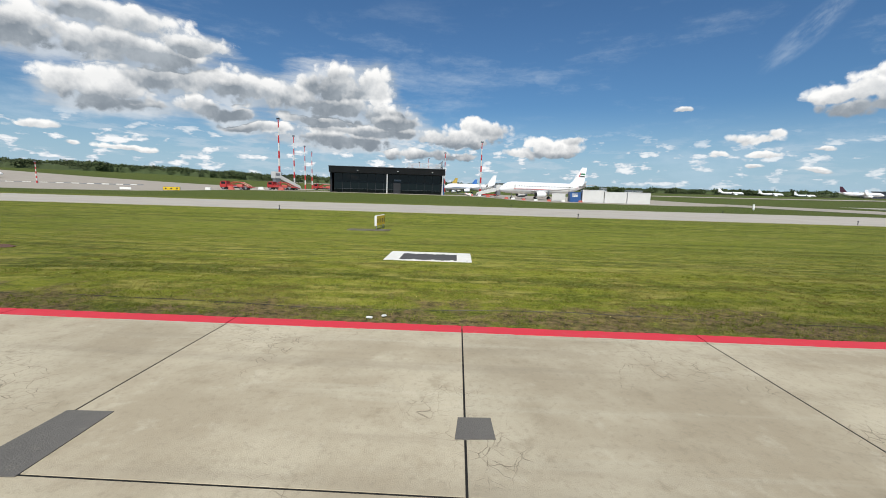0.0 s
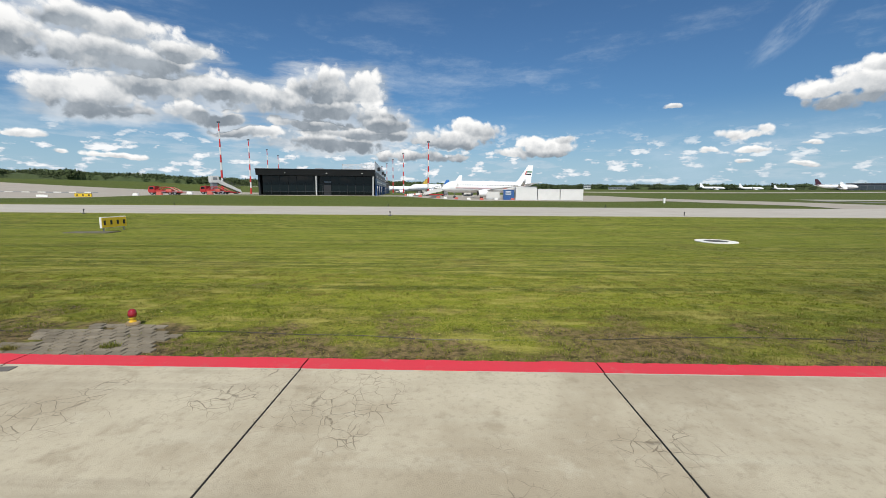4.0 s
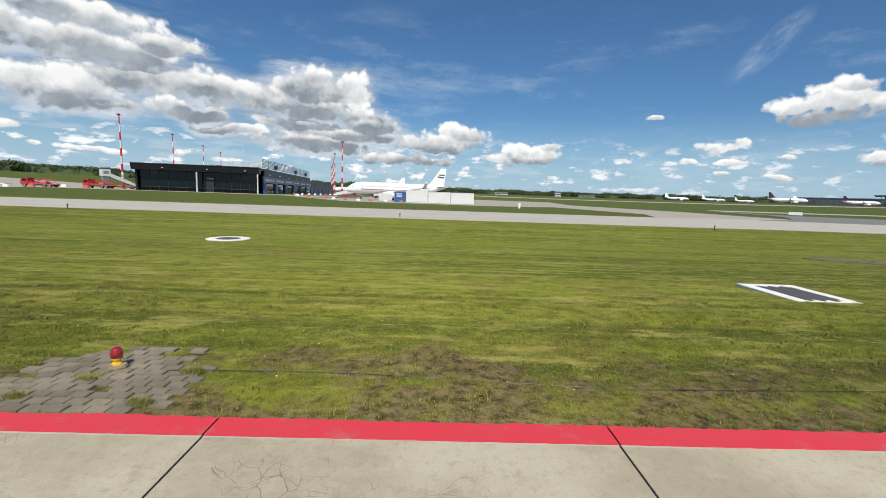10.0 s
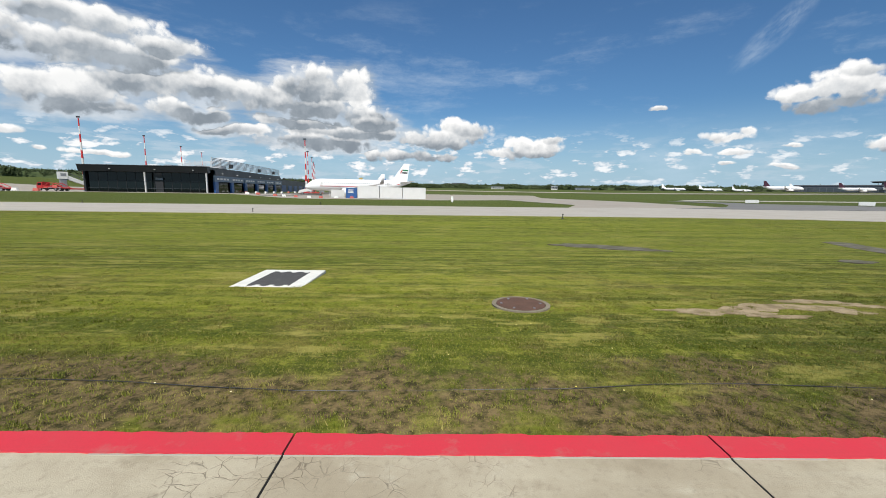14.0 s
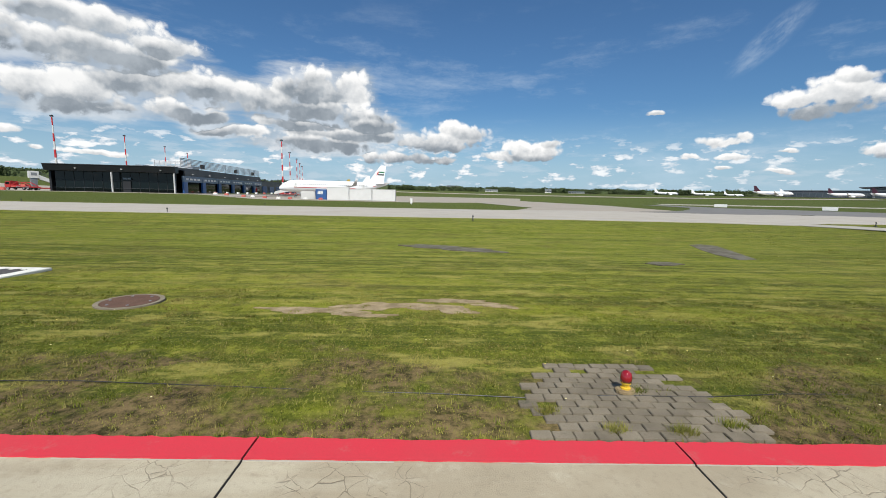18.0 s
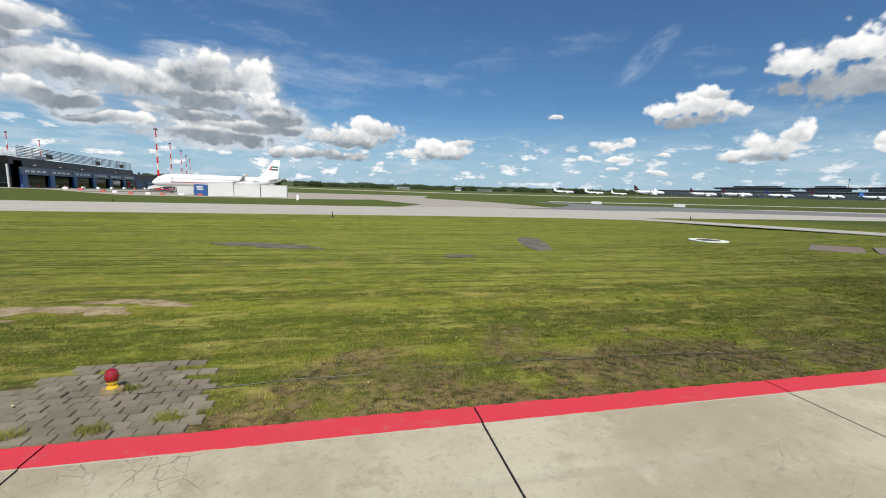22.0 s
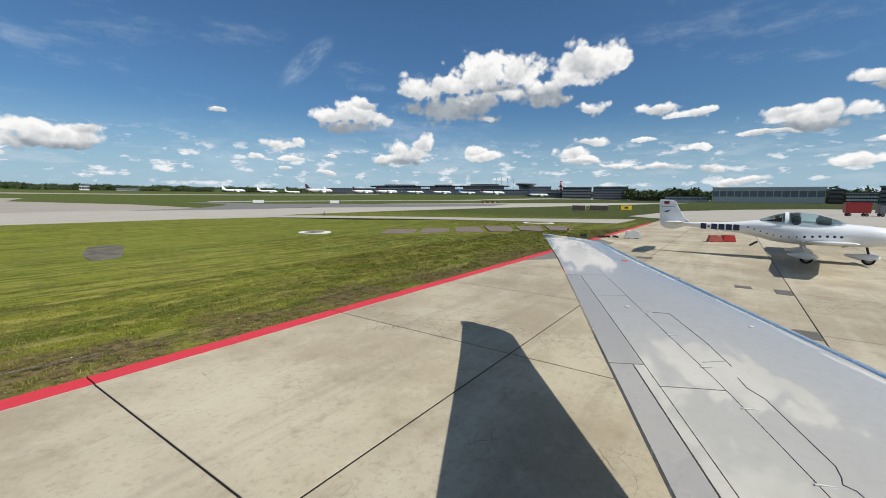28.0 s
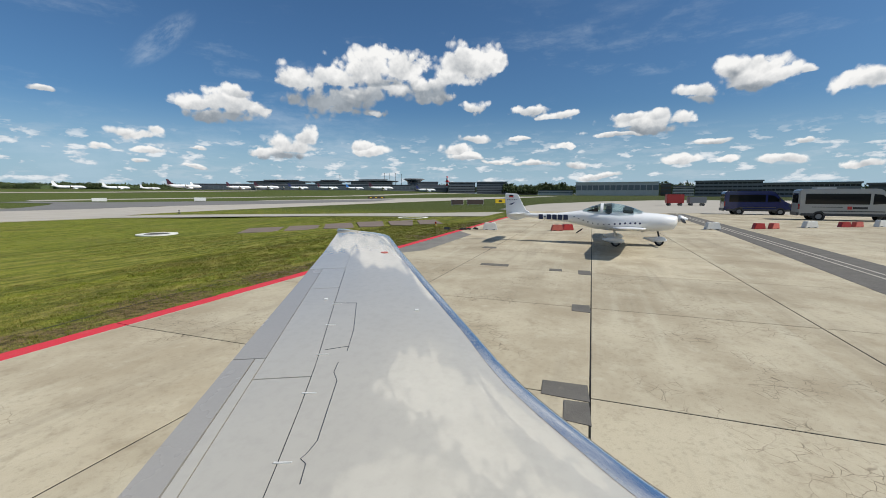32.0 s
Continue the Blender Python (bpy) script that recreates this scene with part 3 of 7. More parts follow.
def box(x0, x1, y0, y1, z0, z1, bevel=0.0, bm=None):
    own = bm is None
    bm = bmesh.new() if own else bm
    made = bmesh.ops.create_cube(bm, size=1.0)["verts"]
    for v in made:
        v.co = ((x0 + x1) / 2 + v.co.x * (x1 - x0), (y0 + y1) / 2 + v.co.y * (y1 - y0), (z0 + z1) / 2 + v.co.z * (z1 - z0))
    if bevel:
        bmesh.ops.bevel(bm, geom=list({e for v in made for e in v.link_edges}), offset=bevel, segments=2, affect="EDGES")
    return bm


def prism(points, low, high, axis="z", bevel=0.0, bm=None):
    """A flat outline drawn out along an axis: points are (x, y) for z, (x, z) for y, (y, z) for x."""
    own = bm is None
    bm = bmesh.new() if own else bm
    put = {"z": lambda a, b, h: (a, b, h), "y": lambda a, b, h: (a, h, b), "x": lambda a, b, h: (h, a, b)}[axis]
    lo = [bm.verts.new(put(a, b, low)) for a, b in points]
    hi = [bm.verts.new(put(a, b, high)) for a, b in points]
    n = len(points)
    faces = [bm.faces.new(lo), bm.faces.new(hi)] + [bm.faces.new((lo[i], lo[(i + 1) % n], hi[(i + 1) % n], hi[i])) for i in range(n)]
    if bevel:
        bmesh.ops.bevel(bm, geom=list({e for f in faces for e in f.edges}), offset=bevel, segments=2, affect="EDGES")
    return bm


def loft(rings, closed=True, caps=True, bm=None):
    own = bm is None
    bm = bmesh.new() if own else bm
    rows = [[bm.verts.new(p) for p in ring] for ring in rings]
    n = len(rows[0])
    for a, b in zip(rows, rows[1:]):
        for i in range(n if closed else n - 1):
            bm.faces.new((a[i], a[(i + 1) % n], b[(i + 1) % n], b[i]))
    if caps:
        bm.faces.new(rows[0])
        bm.faces.new(rows[-1])
    return bm


def tube(path, radii, seg=8, bm=None):
    """A round bar along a path; radii is one number or one for each point."""
    pts = [Vector(p) for p in path]
    radii = [radii] * len(pts) if isinstance(radii, (int, float)) else radii
    rings = []
    for i, p in enumerate(pts):
        way = (pts[min(i + 1, len(pts) - 1)] - pts[max(i - 1, 0)]).normalized()
        side = way.cross(Vector((0, 0, 1)) if abs(way.z) < 0.9 else Vector((1, 0, 0))).normalized()
        up = side.cross(way)
        rings.append([p + radii[i] * (math.cos(a) * side + math.sin(a) * up) for a in (2 * math.pi * k / seg for k in range(seg))])
    return loft(rings, bm=bm)


def oval(x, y, z, ry, rz, seg=20, power=2.0):
    """A ring across x."""
    out = []
    for k in range(seg):
        a = 2 * math.pi * k / seg
        c, s = math.cos(a), math.sin(a)
        out.append((x, y + ry * math.copysign(abs(c) ** (2 / power), c), z + rz * math.copysign(abs(s) ** (2 / power), s)))
    return out


def foil(x0, chord, y, z, thick, seg=9):
    """A wing section: nose at x0, tail at x0 + chord, at span y."""
    up, down = [], []
    for k in range(seg + 1):
        u = (k / seg) ** 1.6
        h = thick * chord * (2.6 * math.sqrt(max(u, 0)) * (1 - u) ** 0.9) * 0.55
        up.append((x0 + u * chord, y, z + h * 0.62))
        down.append((x0 + u * chord, y, z - h * 0.38))
    return up + down[-2:0:-1]


# ---------------------------------------------------------------- ground


def rise(x, y):
    """The field is level but for a shallow drainage swale, a low bank that carries the cargo hall, and land that climbs gently far off."""
    def soft(v, a, b):
        u = min(1, max(0, (v - a) / (b - a)))
        return u * u * (3 - 2 * u)
    if y < 60:
        return -0.52 * soft(y, 9, 25) * (1 - soft(y, 31, 42)) * soft(x, -400, -100) * (1 - 0.35 * soft(x, 86, 98)) * (1 - soft(x, 104, 116))
    r, way = math.hypot(x - 78, y), math.degrees(math.atan2(x - 78, y))
    far = 7.6 * soft(r, 335, 700) * (1 - soft(way, 58, 84)) + 5.0 * soft(r, 380, 640) * soft(-way, 28, 46)
    bank = 0.95 * soft(y, 80, 117) * soft(x, -88, -56) * (1 - soft(x, 2, 24)) * (1 - soft(y, 250, 360))
    return bank + far


def ground_sheet():
    xs = [-3800, -2600, -1800] + [-1300 + 60 * i for i in range(19)] + [-190, -150, -110] + [-100 + 4 * i for i in range(39)] + [60, 75, 90, 100, 106, 109, 112, 116, 120, 135, 170] + [210 + 45 * i for i in range(24)] + [1300, 1700, 2600, 3900]
    ys = [-900, -400, -150, -60, 0, 6] + [8 + 2 * i for i in range(19)] + [50, 60, 70] + [76 + 4 * i for i in range(13)] + [144, 170, 200, 230, 260, 290] + [320 + 30 * i for i in range(28)] + [1200, 1800, 2700, 3900]
    verts = [(x, y, rise(x, y) - 0.03) for y in ys for x in xs]
    n = len(xs)
    faces = [(j * n + i, j * n + i + 1, j * n + n + i + 1, j * n + n + i) for j in range(len(ys) - 1) for i in range(n - 1)]
    return tagged(solid("ground", verts, faces, GRASS, smooth=True), "wide level mown green airfield grass reaching the horizon", "ground", kind="structure")


ground_sheet()


EDGE = 6.92  # outer rim of the red line, where concrete meets grass


def strip(name, left, right, z, mat, label, category, kind="structure", thick=0.06):
    """A paved band between two lines of equally many points, with a real edge."""
    steps = 10
    fill = lambda line: [(p[0] + (q[0] - p[0]) * k / steps, p[1] + (q[1] - p[1]) * k / steps) for p, q in zip(line, line[1:]) for k in range(steps)] + [line[-1]]
    left, right = fill(left), fill(right)
    verts, faces, n = [], [], len(left)
    for (a, b), (c, d) in zip(left, right):
        verts += [(a, b, z + rise(a, b)), (c, d, z + rise(c, d)), (a, b, z - thick + rise(a, b)), (c, d, z - thick + rise(c, d))]
    for i in range(n - 1):
        k = 4 * i
        faces += [(k, k + 1, k + 5, k + 4), (k + 2, k + 6, k + 7, k + 3), (k, k + 4, k + 6, k + 2), (k + 1, k + 3, k + 7, k + 5)]
    faces += [(0, 2, 3, 1), (4 * n - 4, 4 * n - 3, 4 * n - 1, 4 * n - 2)]
    return tagged(solid(name, verts, faces, mat), label, category, kind=kind)


def sheet(name, points, z, mat, label, category, thick=0.05, kind="structure"):
    ob = part(name, prism(points, z - thick, z), mat)
    return tagged(ob, label, category, kind=kind)


# main taxiway, its grass verges and the branches beyond
strip("taxiway", [(-600, 41.0), (-50, 41.5), (10, 42.8), (50, 44.0), (84, 45.6), (98, 45.0), (105, 43.0)], [(-600, 62.0), (-50, 61.0), (10, 64.0), (50, 67.5), (82, 69.5), (92, 73.5), (105, 76.0)], 0.03,
      TAXIWAY, "long pale grey concrete taxiway crossing the grass", "taxiway")
sheet("taxiway_junction", [(105, 43), (108, 45.2), (112, 47.5), (133, 49), (161, 48.7), (180, 47.5), (430, 26), (430, 38), (193, 104), (152, 89), (133, 72), (117.7, 72), (105, 76)], 0.028, TAXIWAY,
      "broad worn grey concrete taxiway junction", "taxiway")
sheet("branch_road", [(103.9, 44.6), (112, 32), (115.5, 25), (118, 17), (120.9, 9.4), (131, 9.4), (123.5, 20), (118.1, 30.2), (110.7, 43.5), (107, 45.5)], 0.034, ROADWAY,
      "pale concrete road curving from the taxiway to the apron", "road")
sheet("cross_taxiway", [(82, 69.8), (88.6, 86.2), (82, 124), (78, 170), (106, 186), (118, 122), (116, 83), (104.6, 75.5)], 0.026, FAR_APRON,
      "pale concrete taxiway leading to the far apron", "taxiway")
sheet("far_apron", [(26.5, 114.5), (60, 114), (74, 122), (82, 129), (116.5, 128), (106, 186), (135, 330), (26.5, 330), (26.5, 270)], 0.02, FAR_APRON, "wide pale concrete parking apron behind the grass", "apron")
strip("hall_apron", [(-430, 92), (-100, 96), (-68, 112), (-42, 117.2), (-3, 117.2), (26.5, 114.5)], [(-430, 325), (-100, 325), (-68, 315), (-42, 308), (-3, 302), (26.5, 270)], 0.03,
      FAR_APRON, "pale concrete apron in front of the cargo hall", "apron")
strip("service_lane", [(2.6, 117.0), (3.4, 142), (1.6, 196), (-14, 283)], [(12.6, 117.0), (14.6, 142), (12.6, 196), (-2, 283)], 0.05, ASPHALT_PATCH, "grey asphalt service lane beside the cargo hall", "road")
strip("terminal_taxiway", [(156.30, 161.75), (306.30, 191.75), (566.30, 171.75), (1087.03, 86.11)], [(166.30, 185.75), (316.30, 215.75), (591.30, 191.75), (936.30, 71.75)], 0.03, ROADWAY, "pale distant taxiway in front of the terminal", "taxiway")
strip("terminal_apron", [(256.30, 621.75), (426.30, 561.75), (646.30, 421.75), (766.30, 241.75), (1128.20, 40.35)], [(336.30, 721.75), (526.30, 661.75), (776.30, 501.75), (926.30, 281.75), (1292.69, 41.20)], 0.30, FAR_APRON,
      "distant pale concrete terminal apron", "apron")
strip("far_runway", [(-434.00, 556.40), (0.00, 502.90), (306.30, 421.75), (486.30, 381.75)], [(-434.00, 588.50), (0.00, 535.00), (316.30, 447.75), (496.30, 403.75)], 0.30, FAR_APRON, "distant pale runway strip", "runway")

DARK_TAXIWAY = material("worn_grey_asphalt", (0.185, 0.180, 0.172), 0.88, second=(0.145, 0.141, 0.135), scale=0.2, grime=(0.24, 0.23, 0.21))
sheet("asphalt_taxiway", [(101, 72.5), (112, 79), (119, 86), (130, 101), (139, 117), (142, 150), (152, 150), (151, 118), (161, 114), (194, 91), (235, 76), (188, 59), (154, 66.5), (134, 74), (120, 70), (112, 71)], 0.042, DARK_TAXIWAY,
      "dark grey worn asphalt strip of the taxiway junction", "taxiway", thick=0.03)

# apron foundation under the bays, a few centimetres down
sheet("apron_bed", [(-150, EDGE - 0.12), (136, EDGE - 0.12), (136, -90), (-150, -90)], 0.0165, JOINT, "dark joint filler under the apron slabs", "apron", thick=0.12)

sheet("outer_apron", [(135.4, 7.0), (140.7, 12.0), (175, 9.8), (209, -2.4), (239, -20.6), (250, -40), (250, -90), (135.4, -90)], 0.02, ROADWAY, "pale concrete apron reaching to the far grass", "apron", thick=0.08)

# ---------------------------------------------------------------- cargo hall and its yard


def mast(name, x, y, top, label="red and white banded floodlight mast", r=0.28):
    """A tapering lattice-like floodlight mast in red and white bands with a lamp head."""
    z0 = rise(x, y)
    ob = thing(name, pose(x, y, z0), label, "mast", "apron masts")
    h, bands = top - z0, 9
    part("foot", box(-0.5, 0.5, -0.5, 0.5, 0, 0.5, 0.05), STEEL, ob, "concrete and steel mast foot")
    for k in range(bands):
        a, b = 0.5 + (h - 1.5) * k / bands, 0.5 + (h - 1.5) * (k + 1) / bands
        ra, rb = r * (1 - 0.6 * k / bands), r * (1 - 0.6 * (k + 1) / bands)
        part("band", tube([(0, 0, a), (0, 0, b)], [ra, rb], 8), DECAL_RED if k % 2 == 0 else WHITE_METAL, ob, "red mast band" if k % 2 == 0 else "white mast band")
    part("lamp_head", box(-0.6, 0.6, -0.12, 0.12, h - 1.0, h - 0.75, 0.03), STEEL, ob, "grey lamp cross bar")
    for s in (-0.42, 0.0, 0.42):
        part("floodlight", box(s - 0.16, s + 0.16, -0.28, 0.05, h - 0.75, h - 0.35, 0.03), DARK_GREY, ob, "grey floodlight box")
    part("spike", tube([(0, 0, h - 0.9), (0, 0, h)], [0.06, 0.02], 6), STEEL, ob, "thin lightning rod")
    return ob


SCREEN = material("pale_screen_metal", (0.50, 0.51, 0.52), 0.45, second=(0.42, 0.43, 0.44), scale=1.0)
BAY_PANEL = material("grey_blue_bay_panel", (0.10, 0.15, 0.21), 0.4, second=(0.075, 0.115, 0.17), scale=0.5)


def cargo_hall():
    """Low black hall: deep raking fascia, glass front behind thin white posts, a run of blue dock doors along its east side, steel screens on the roof."""
    base = 1.12
    fit = Matrix.Translation((-3.84, 121.2, 0.95)) @ Matrix.Rotation(math.radians(6.8), 4, "Z") @ Matrix.Diagonal((1.04, 1.67, 1.075, 1)) @ Matrix.Translation((2.3, -110.9, -1.12))
    ob = thing("cargo_hall", fit, "low black hall with a glass front and deep flat fascia", "building")
    x0, x1, yf, yb = -34.0, -2.3, 110.9, 158.0
    part("floor_slab", box(x0 - 0.4, x1 + 0.4, yf - 0.6, yb, base - 0.6, base + 0.06), FAR_APRON, ob, "concrete floor slab")
    part("fascia", prism([(yf - 0.4, 8.0), (yf - 0.1, 6.35), (yf + 0.9, 6.35), (yf + 0.9, 8.0)], x0, x1, "x"), BLACK_PANEL, ob, "raking black fascia")
    part("roof", box(x0 + 0.2, x1 - 0.2, yf + 0.9, yb, 7.3, 7.95), DARK_GREY, ob, "flat dark roof")
    part("roof_edge", box(x0 - 0.05, x1 + 0.05, yf - 0.45, yf - 0.3, 7.92, 8.06), DARK_GREY, ob, "thin grey roof edge")
    part("west_wall", box(x0, x0 + 0.5, yf + 0.9, yb, base, 7.3), BLACK_PANEL, ob)
    part("back_wall", box(x0 + 0.5, x1 - 0.5, yb - 0.5, yb, base, 7.3), BLACK_PANEL, ob)
    part("east_wall", box(x1 - 0.5, x1, yf + 3.2, yb, 5.9, 7.3), DARK_GREY, ob, "dark grey upper wall")
    part("inner_wall", box(x0 + 0.5, x1 - 0.6, yf + 9.0, yf + 9.3, base, 7.3), DARK_GREY, ob, "dark inner wall")
    for k in range(13):
        a = x0 + 1.0 + k * (x1 - x0 - 2.0) / 13
        b = a + (x1 - x0 - 2.0) / 13 - 0.08
        part("pane", box(a, b, yf + 1.3, yf + 1.36, base + 0.1, 4.1), FACADE_GLASS, ob, "dark glass pane")
        part("pane", box(a, b, yf + 1.3, yf + 1.36, 4.18, 6.35), FACADE_GLASS, ob, "dark glass pane")
        part("mullion", box(b, b + 0.08, yf + 1.26, yf + 1.40, base, 6.35), BLACK, ob, "thin black mullion")
    part("transom", box(x0 + 1, x1 - 1, yf + 1.24, yf + 1.42, 4.1, 4.18), BLACK, ob, "thin black transom")
    part("front_rail", box(x0 + 1, x1 - 1, yf + 0.9, yf + 0.96, 2.15, 2.22), DARK_GREY, ob, "dark hand rail")
    for x in (-18.3, -2.9):
        part("post", tube([(x - 0.05, yf + 0.25, base), (x + 0.05, yf + 0.1, 6.4)], 0.19, 8), WHITE_METAL, ob, "raking white post")
    for x in (-26.5, -15.5, -6.0):
        part("wall_lamp", box(x, x + 0.35, yf - 0.42, yf - 0.25, 6.9, 7.1, 0.03), WHITE_METAL, ob, "small white fascia lamp")
    part("doorway", box(-16.6, -14.6, yf + 1.1, yf + 1.3, base, 4.0, 0.03), BLACK, ob, "dark entrance door frame")
    part("notice_board", box(-16.4, -14.5, yf + 1.0, yf + 1.08, 4.5, 4.95), MID_GREY, ob, "small grey notice board")
    for k, a in enumerate((113.2, 120.6, 128.2, 135.8, 143.4, 151.0)):
        dock = part("dock_door", box(x1 - 0.25, x1 + 0.05, a + 1.4, a + 6.0, base, 3.9), WINDOW_GLASS, ob, "shaded glazed dock door")
        part("jamb", box(x1 - 0.3, x1 + 0.25, a, a + 1.4, base, 4.2, 0.03), BLUE, dock, "blue door jamb")
        part("band", box(x1 - 0.3, x1 + 0.2, a, a + 7.3, 4.2, 5.85, 0.02), BAY_PANEL, dock, "panel with bay signs")
        for j in range(4):
            part("sign_bar", box(x1 + 0.2, x1 + 0.24, a + 0.9 + 1.45 * j, a + 1.9 + 1.45 * j, 4.75, 5.25), WHITE_PLASTIC, dock, "unreadable white sign bar")
        part("wall_lamp", box(x1, x1 + 0.3, a + 3.4, a + 3.8, 6.4, 6.6), WHITE_METAL, dock, "small white lamp")
    for k, (a, b, z1) in enumerate(((-12.5, -2.6, 9.9), (-2.62, -2.5, 9.9))):
        if k == 0:
            for j in range(6):
                part("screen_rail", box(-12.5, -2.6, 117.0, 117.06, 8.2 + 0.33 * j, 8.36 + 0.33 * j), SCREEN, ob, "thin steel screen rail")
            for j in range(8):
                part("screen_post", box(-12.5 + 1.40 * j, -12.4 + 1.40 * j, 117.0, 117.1, 7.9, 10.1), SCREEN, ob, "steel screen post")
        else:
            for j in range(7):
                part("screen_rail", box(-2.62, -2.55, 113.0, 157.0, 8.25 + 0.36 * j, 8.44 + 0.36 * j), SCREEN, ob, "thin steel screen rail")
            for j in range(12):
                part("screen_post", box(-2.66, -2.54, 113.0 + 4.0 * j, 113.12 + 4.0 * j, 7.9, 10.6), SCREEN, ob, "steel screen post")
    for a in (120.5, 138.0, 150.0):
        part("roof_lamp", box(-2.5, -1.7, a, a + 0.9, 8.4, 9.5, 0.05), BLACK, ob, "black roof floodlight")
    for x in (-22.0, -13.0, -8.0):
        part("roof_unit", box(x, x + 2.2, 122, 125, 7.95, 9.2, 0.05), STEEL, ob, "steel roof ventilation unit")
    low = thing("cargo_annex", fit, "lower dark annex behind the black hall", "building")
    part("wall", box(-14, -3.2, 158.2, 215, 0.9, 6.2), DARK_GREY, low)
    part("roof", box(-14.3, -2.9, 158.2, 215.3, 6.2, 6.6), BLACK_PANEL, low, "flat dark roof")
    for j in range(7):
        d = part("dock_door", box(-3.2, -3.05, 161 + 7.5 * j, 165.5 + 7.5 * j, 0.95, 4.2), BLUE, low, "blue dock door")
        part("lamp", box(-3.2, -2.6, 162.8 + 7.5 * j, 163.3 + 7.5 * j, 6.7, 7.5), BLACK, d, "black floodlight")


cargo_hall()
for x, y, top in ((-67.3, 155.4, 27.5), (-84.2, 212.2, 28.1), (-97.0, 262.0, 28.0), (-106.0, 300.0, 27.6)):
    mast("floodlight_mast", x, y, top, r=0.46)
for x, y, top in ((9.0, 166.8, 22.2), (-7.1, 221.0, 22.5), (-19.0, 267.0, 22.8), (-28.0, 300.0, 22.3), (-37.0, 333.0, 22.3)):
    mast("floodlight_mast", x, y, top, r=0.42)


def wheel(x, y, r, w, parent, axis="y"):
    """A wheel that rolls along x (axis y) or along y (axis x)."""
    bm = bmesh.new()
    rings = []
    for o, k in ((-w / 2, 0.82), (-w / 2, 0.96), (-w * 0.35, 1.0), (w * 0.35, 1.0), (w / 2, 0.96), (w / 2, 0.82)):
        rings.append([(x + r * k * math.cos(a), y + o, r + r * k * math.sin(a)) if axis == "y" else (x + o, y + r * k * math.cos(a), r + r * k * math.sin(a)) for a in (2 * math.pi * i / 18 for i in range(18))])
    tyre = part("wheel", loft(rings, bm=bm), RUBBER, parent, "black tyre")
    rim = [[(x + r * k * math.cos(a), y + o, r + r * k * math.sin(a)) if axis == "y" else (x + o, y + r * k * math.cos(a), r + r * k * math.sin(a)) for a in (2 * math.pi * i / 14 for i in range(14))]
           for o, k in ((-w * 0.53, 0.25), (-w * 0.5, 0.62), (w * 0.5, 0.62), (w * 0.53, 0.25))]
    part("rim", loft(rim), MID_GREY, tyre, "grey steel rim")
    return tyre


def fire_truck(x, y, turn, label):
    """A long red apron tender: cab, tank body, lockers and wheels."""
    ob = thing("apron_tender", pose(x, y, rise(x, y) + 0.03, 0, 0, turn), label, "truck", "red apron tenders")
    part("cab", prism([(-4.6, 0.7), (-4.7, 1.5), (-4.3, 2.5), (-2.7, 2.6), (-2.7, 0.7)], -1.2, 1.2, "y", 0.08), RED, ob, "red cab")
    part("windscreen", prism([(-4.72, 1.6), (-4.38, 2.4), (-4.3, 2.4), (-4.6, 1.6)], -1.0, 1.0, "y"), WINDOW_GLASS, ob, "dark windscreen")
    for s in (-1.215, 1.195):
        part("cab_window", box(-4.2, -3.0, s, s + 0.02, 1.65, 2.35), WINDOW_GLASS, ob, "dark side window")
    part("bed", prism([(-2.6, 0.8), (-2.6, 1.5), (-1.0, 1.5), (-0.2, 1.15), (4.6, 1.0), (4.9, 0.75)], -1.2, 1.2, "y", 0.05), RED, ob, "low red flat bed")
    for s in (-1.05, 1.05):
        part("boom", tube([(-2.3, s, 1.5), (-0.6, s, 2.35), (1.6, s, 2.2), (3.9, s, 1.1)], 0.12, 6), RED, ob, "bent red lifting boom")
    part("crate", box(0.2, 1.8, -0.8, 0.8, 1.12, 1.7, 0.04), RED_PALE, ob, "faded red crate")
    part("chassis", box(-4.5, 4.0, -0.9, 0.9, 0.5, 0.8), BLACK, ob, "black chassis")
    for k in range(4):
        part("locker", box(-2.3 + 1.5 * k, -1.0 + 1.5 * k, -1.23, -1.2, 0.82, 1.02, 0.01), STEEL if k % 2 else RED_PALE, ob, "side locker door")
    part("beacon", tube([(-3.6, 0, 2.58), (-3.6, 0, 2.85)], 0.12, 8), LENS_RED, ob, "roof beacon")
    for a in (-3.7, 1.5, 2.9):
        for s in (-0.95, 0.95):
            wheel(a, s, 0.5, 0.32, ob)
    return ob


for x, y, turn, label in ((-66.5, 123.5, 4, "long red apron tender with grey lockers"), (-55.6, 130.5, -6, "red apron tender parked beside the boarding stairs"),
                          (-53.09, 165.66, 10, "red apron tender standing behind the masts"), (-45.45, 174.22, 0, "red tender far back on the apron")):
    fire_truck(x, y, turn, label)


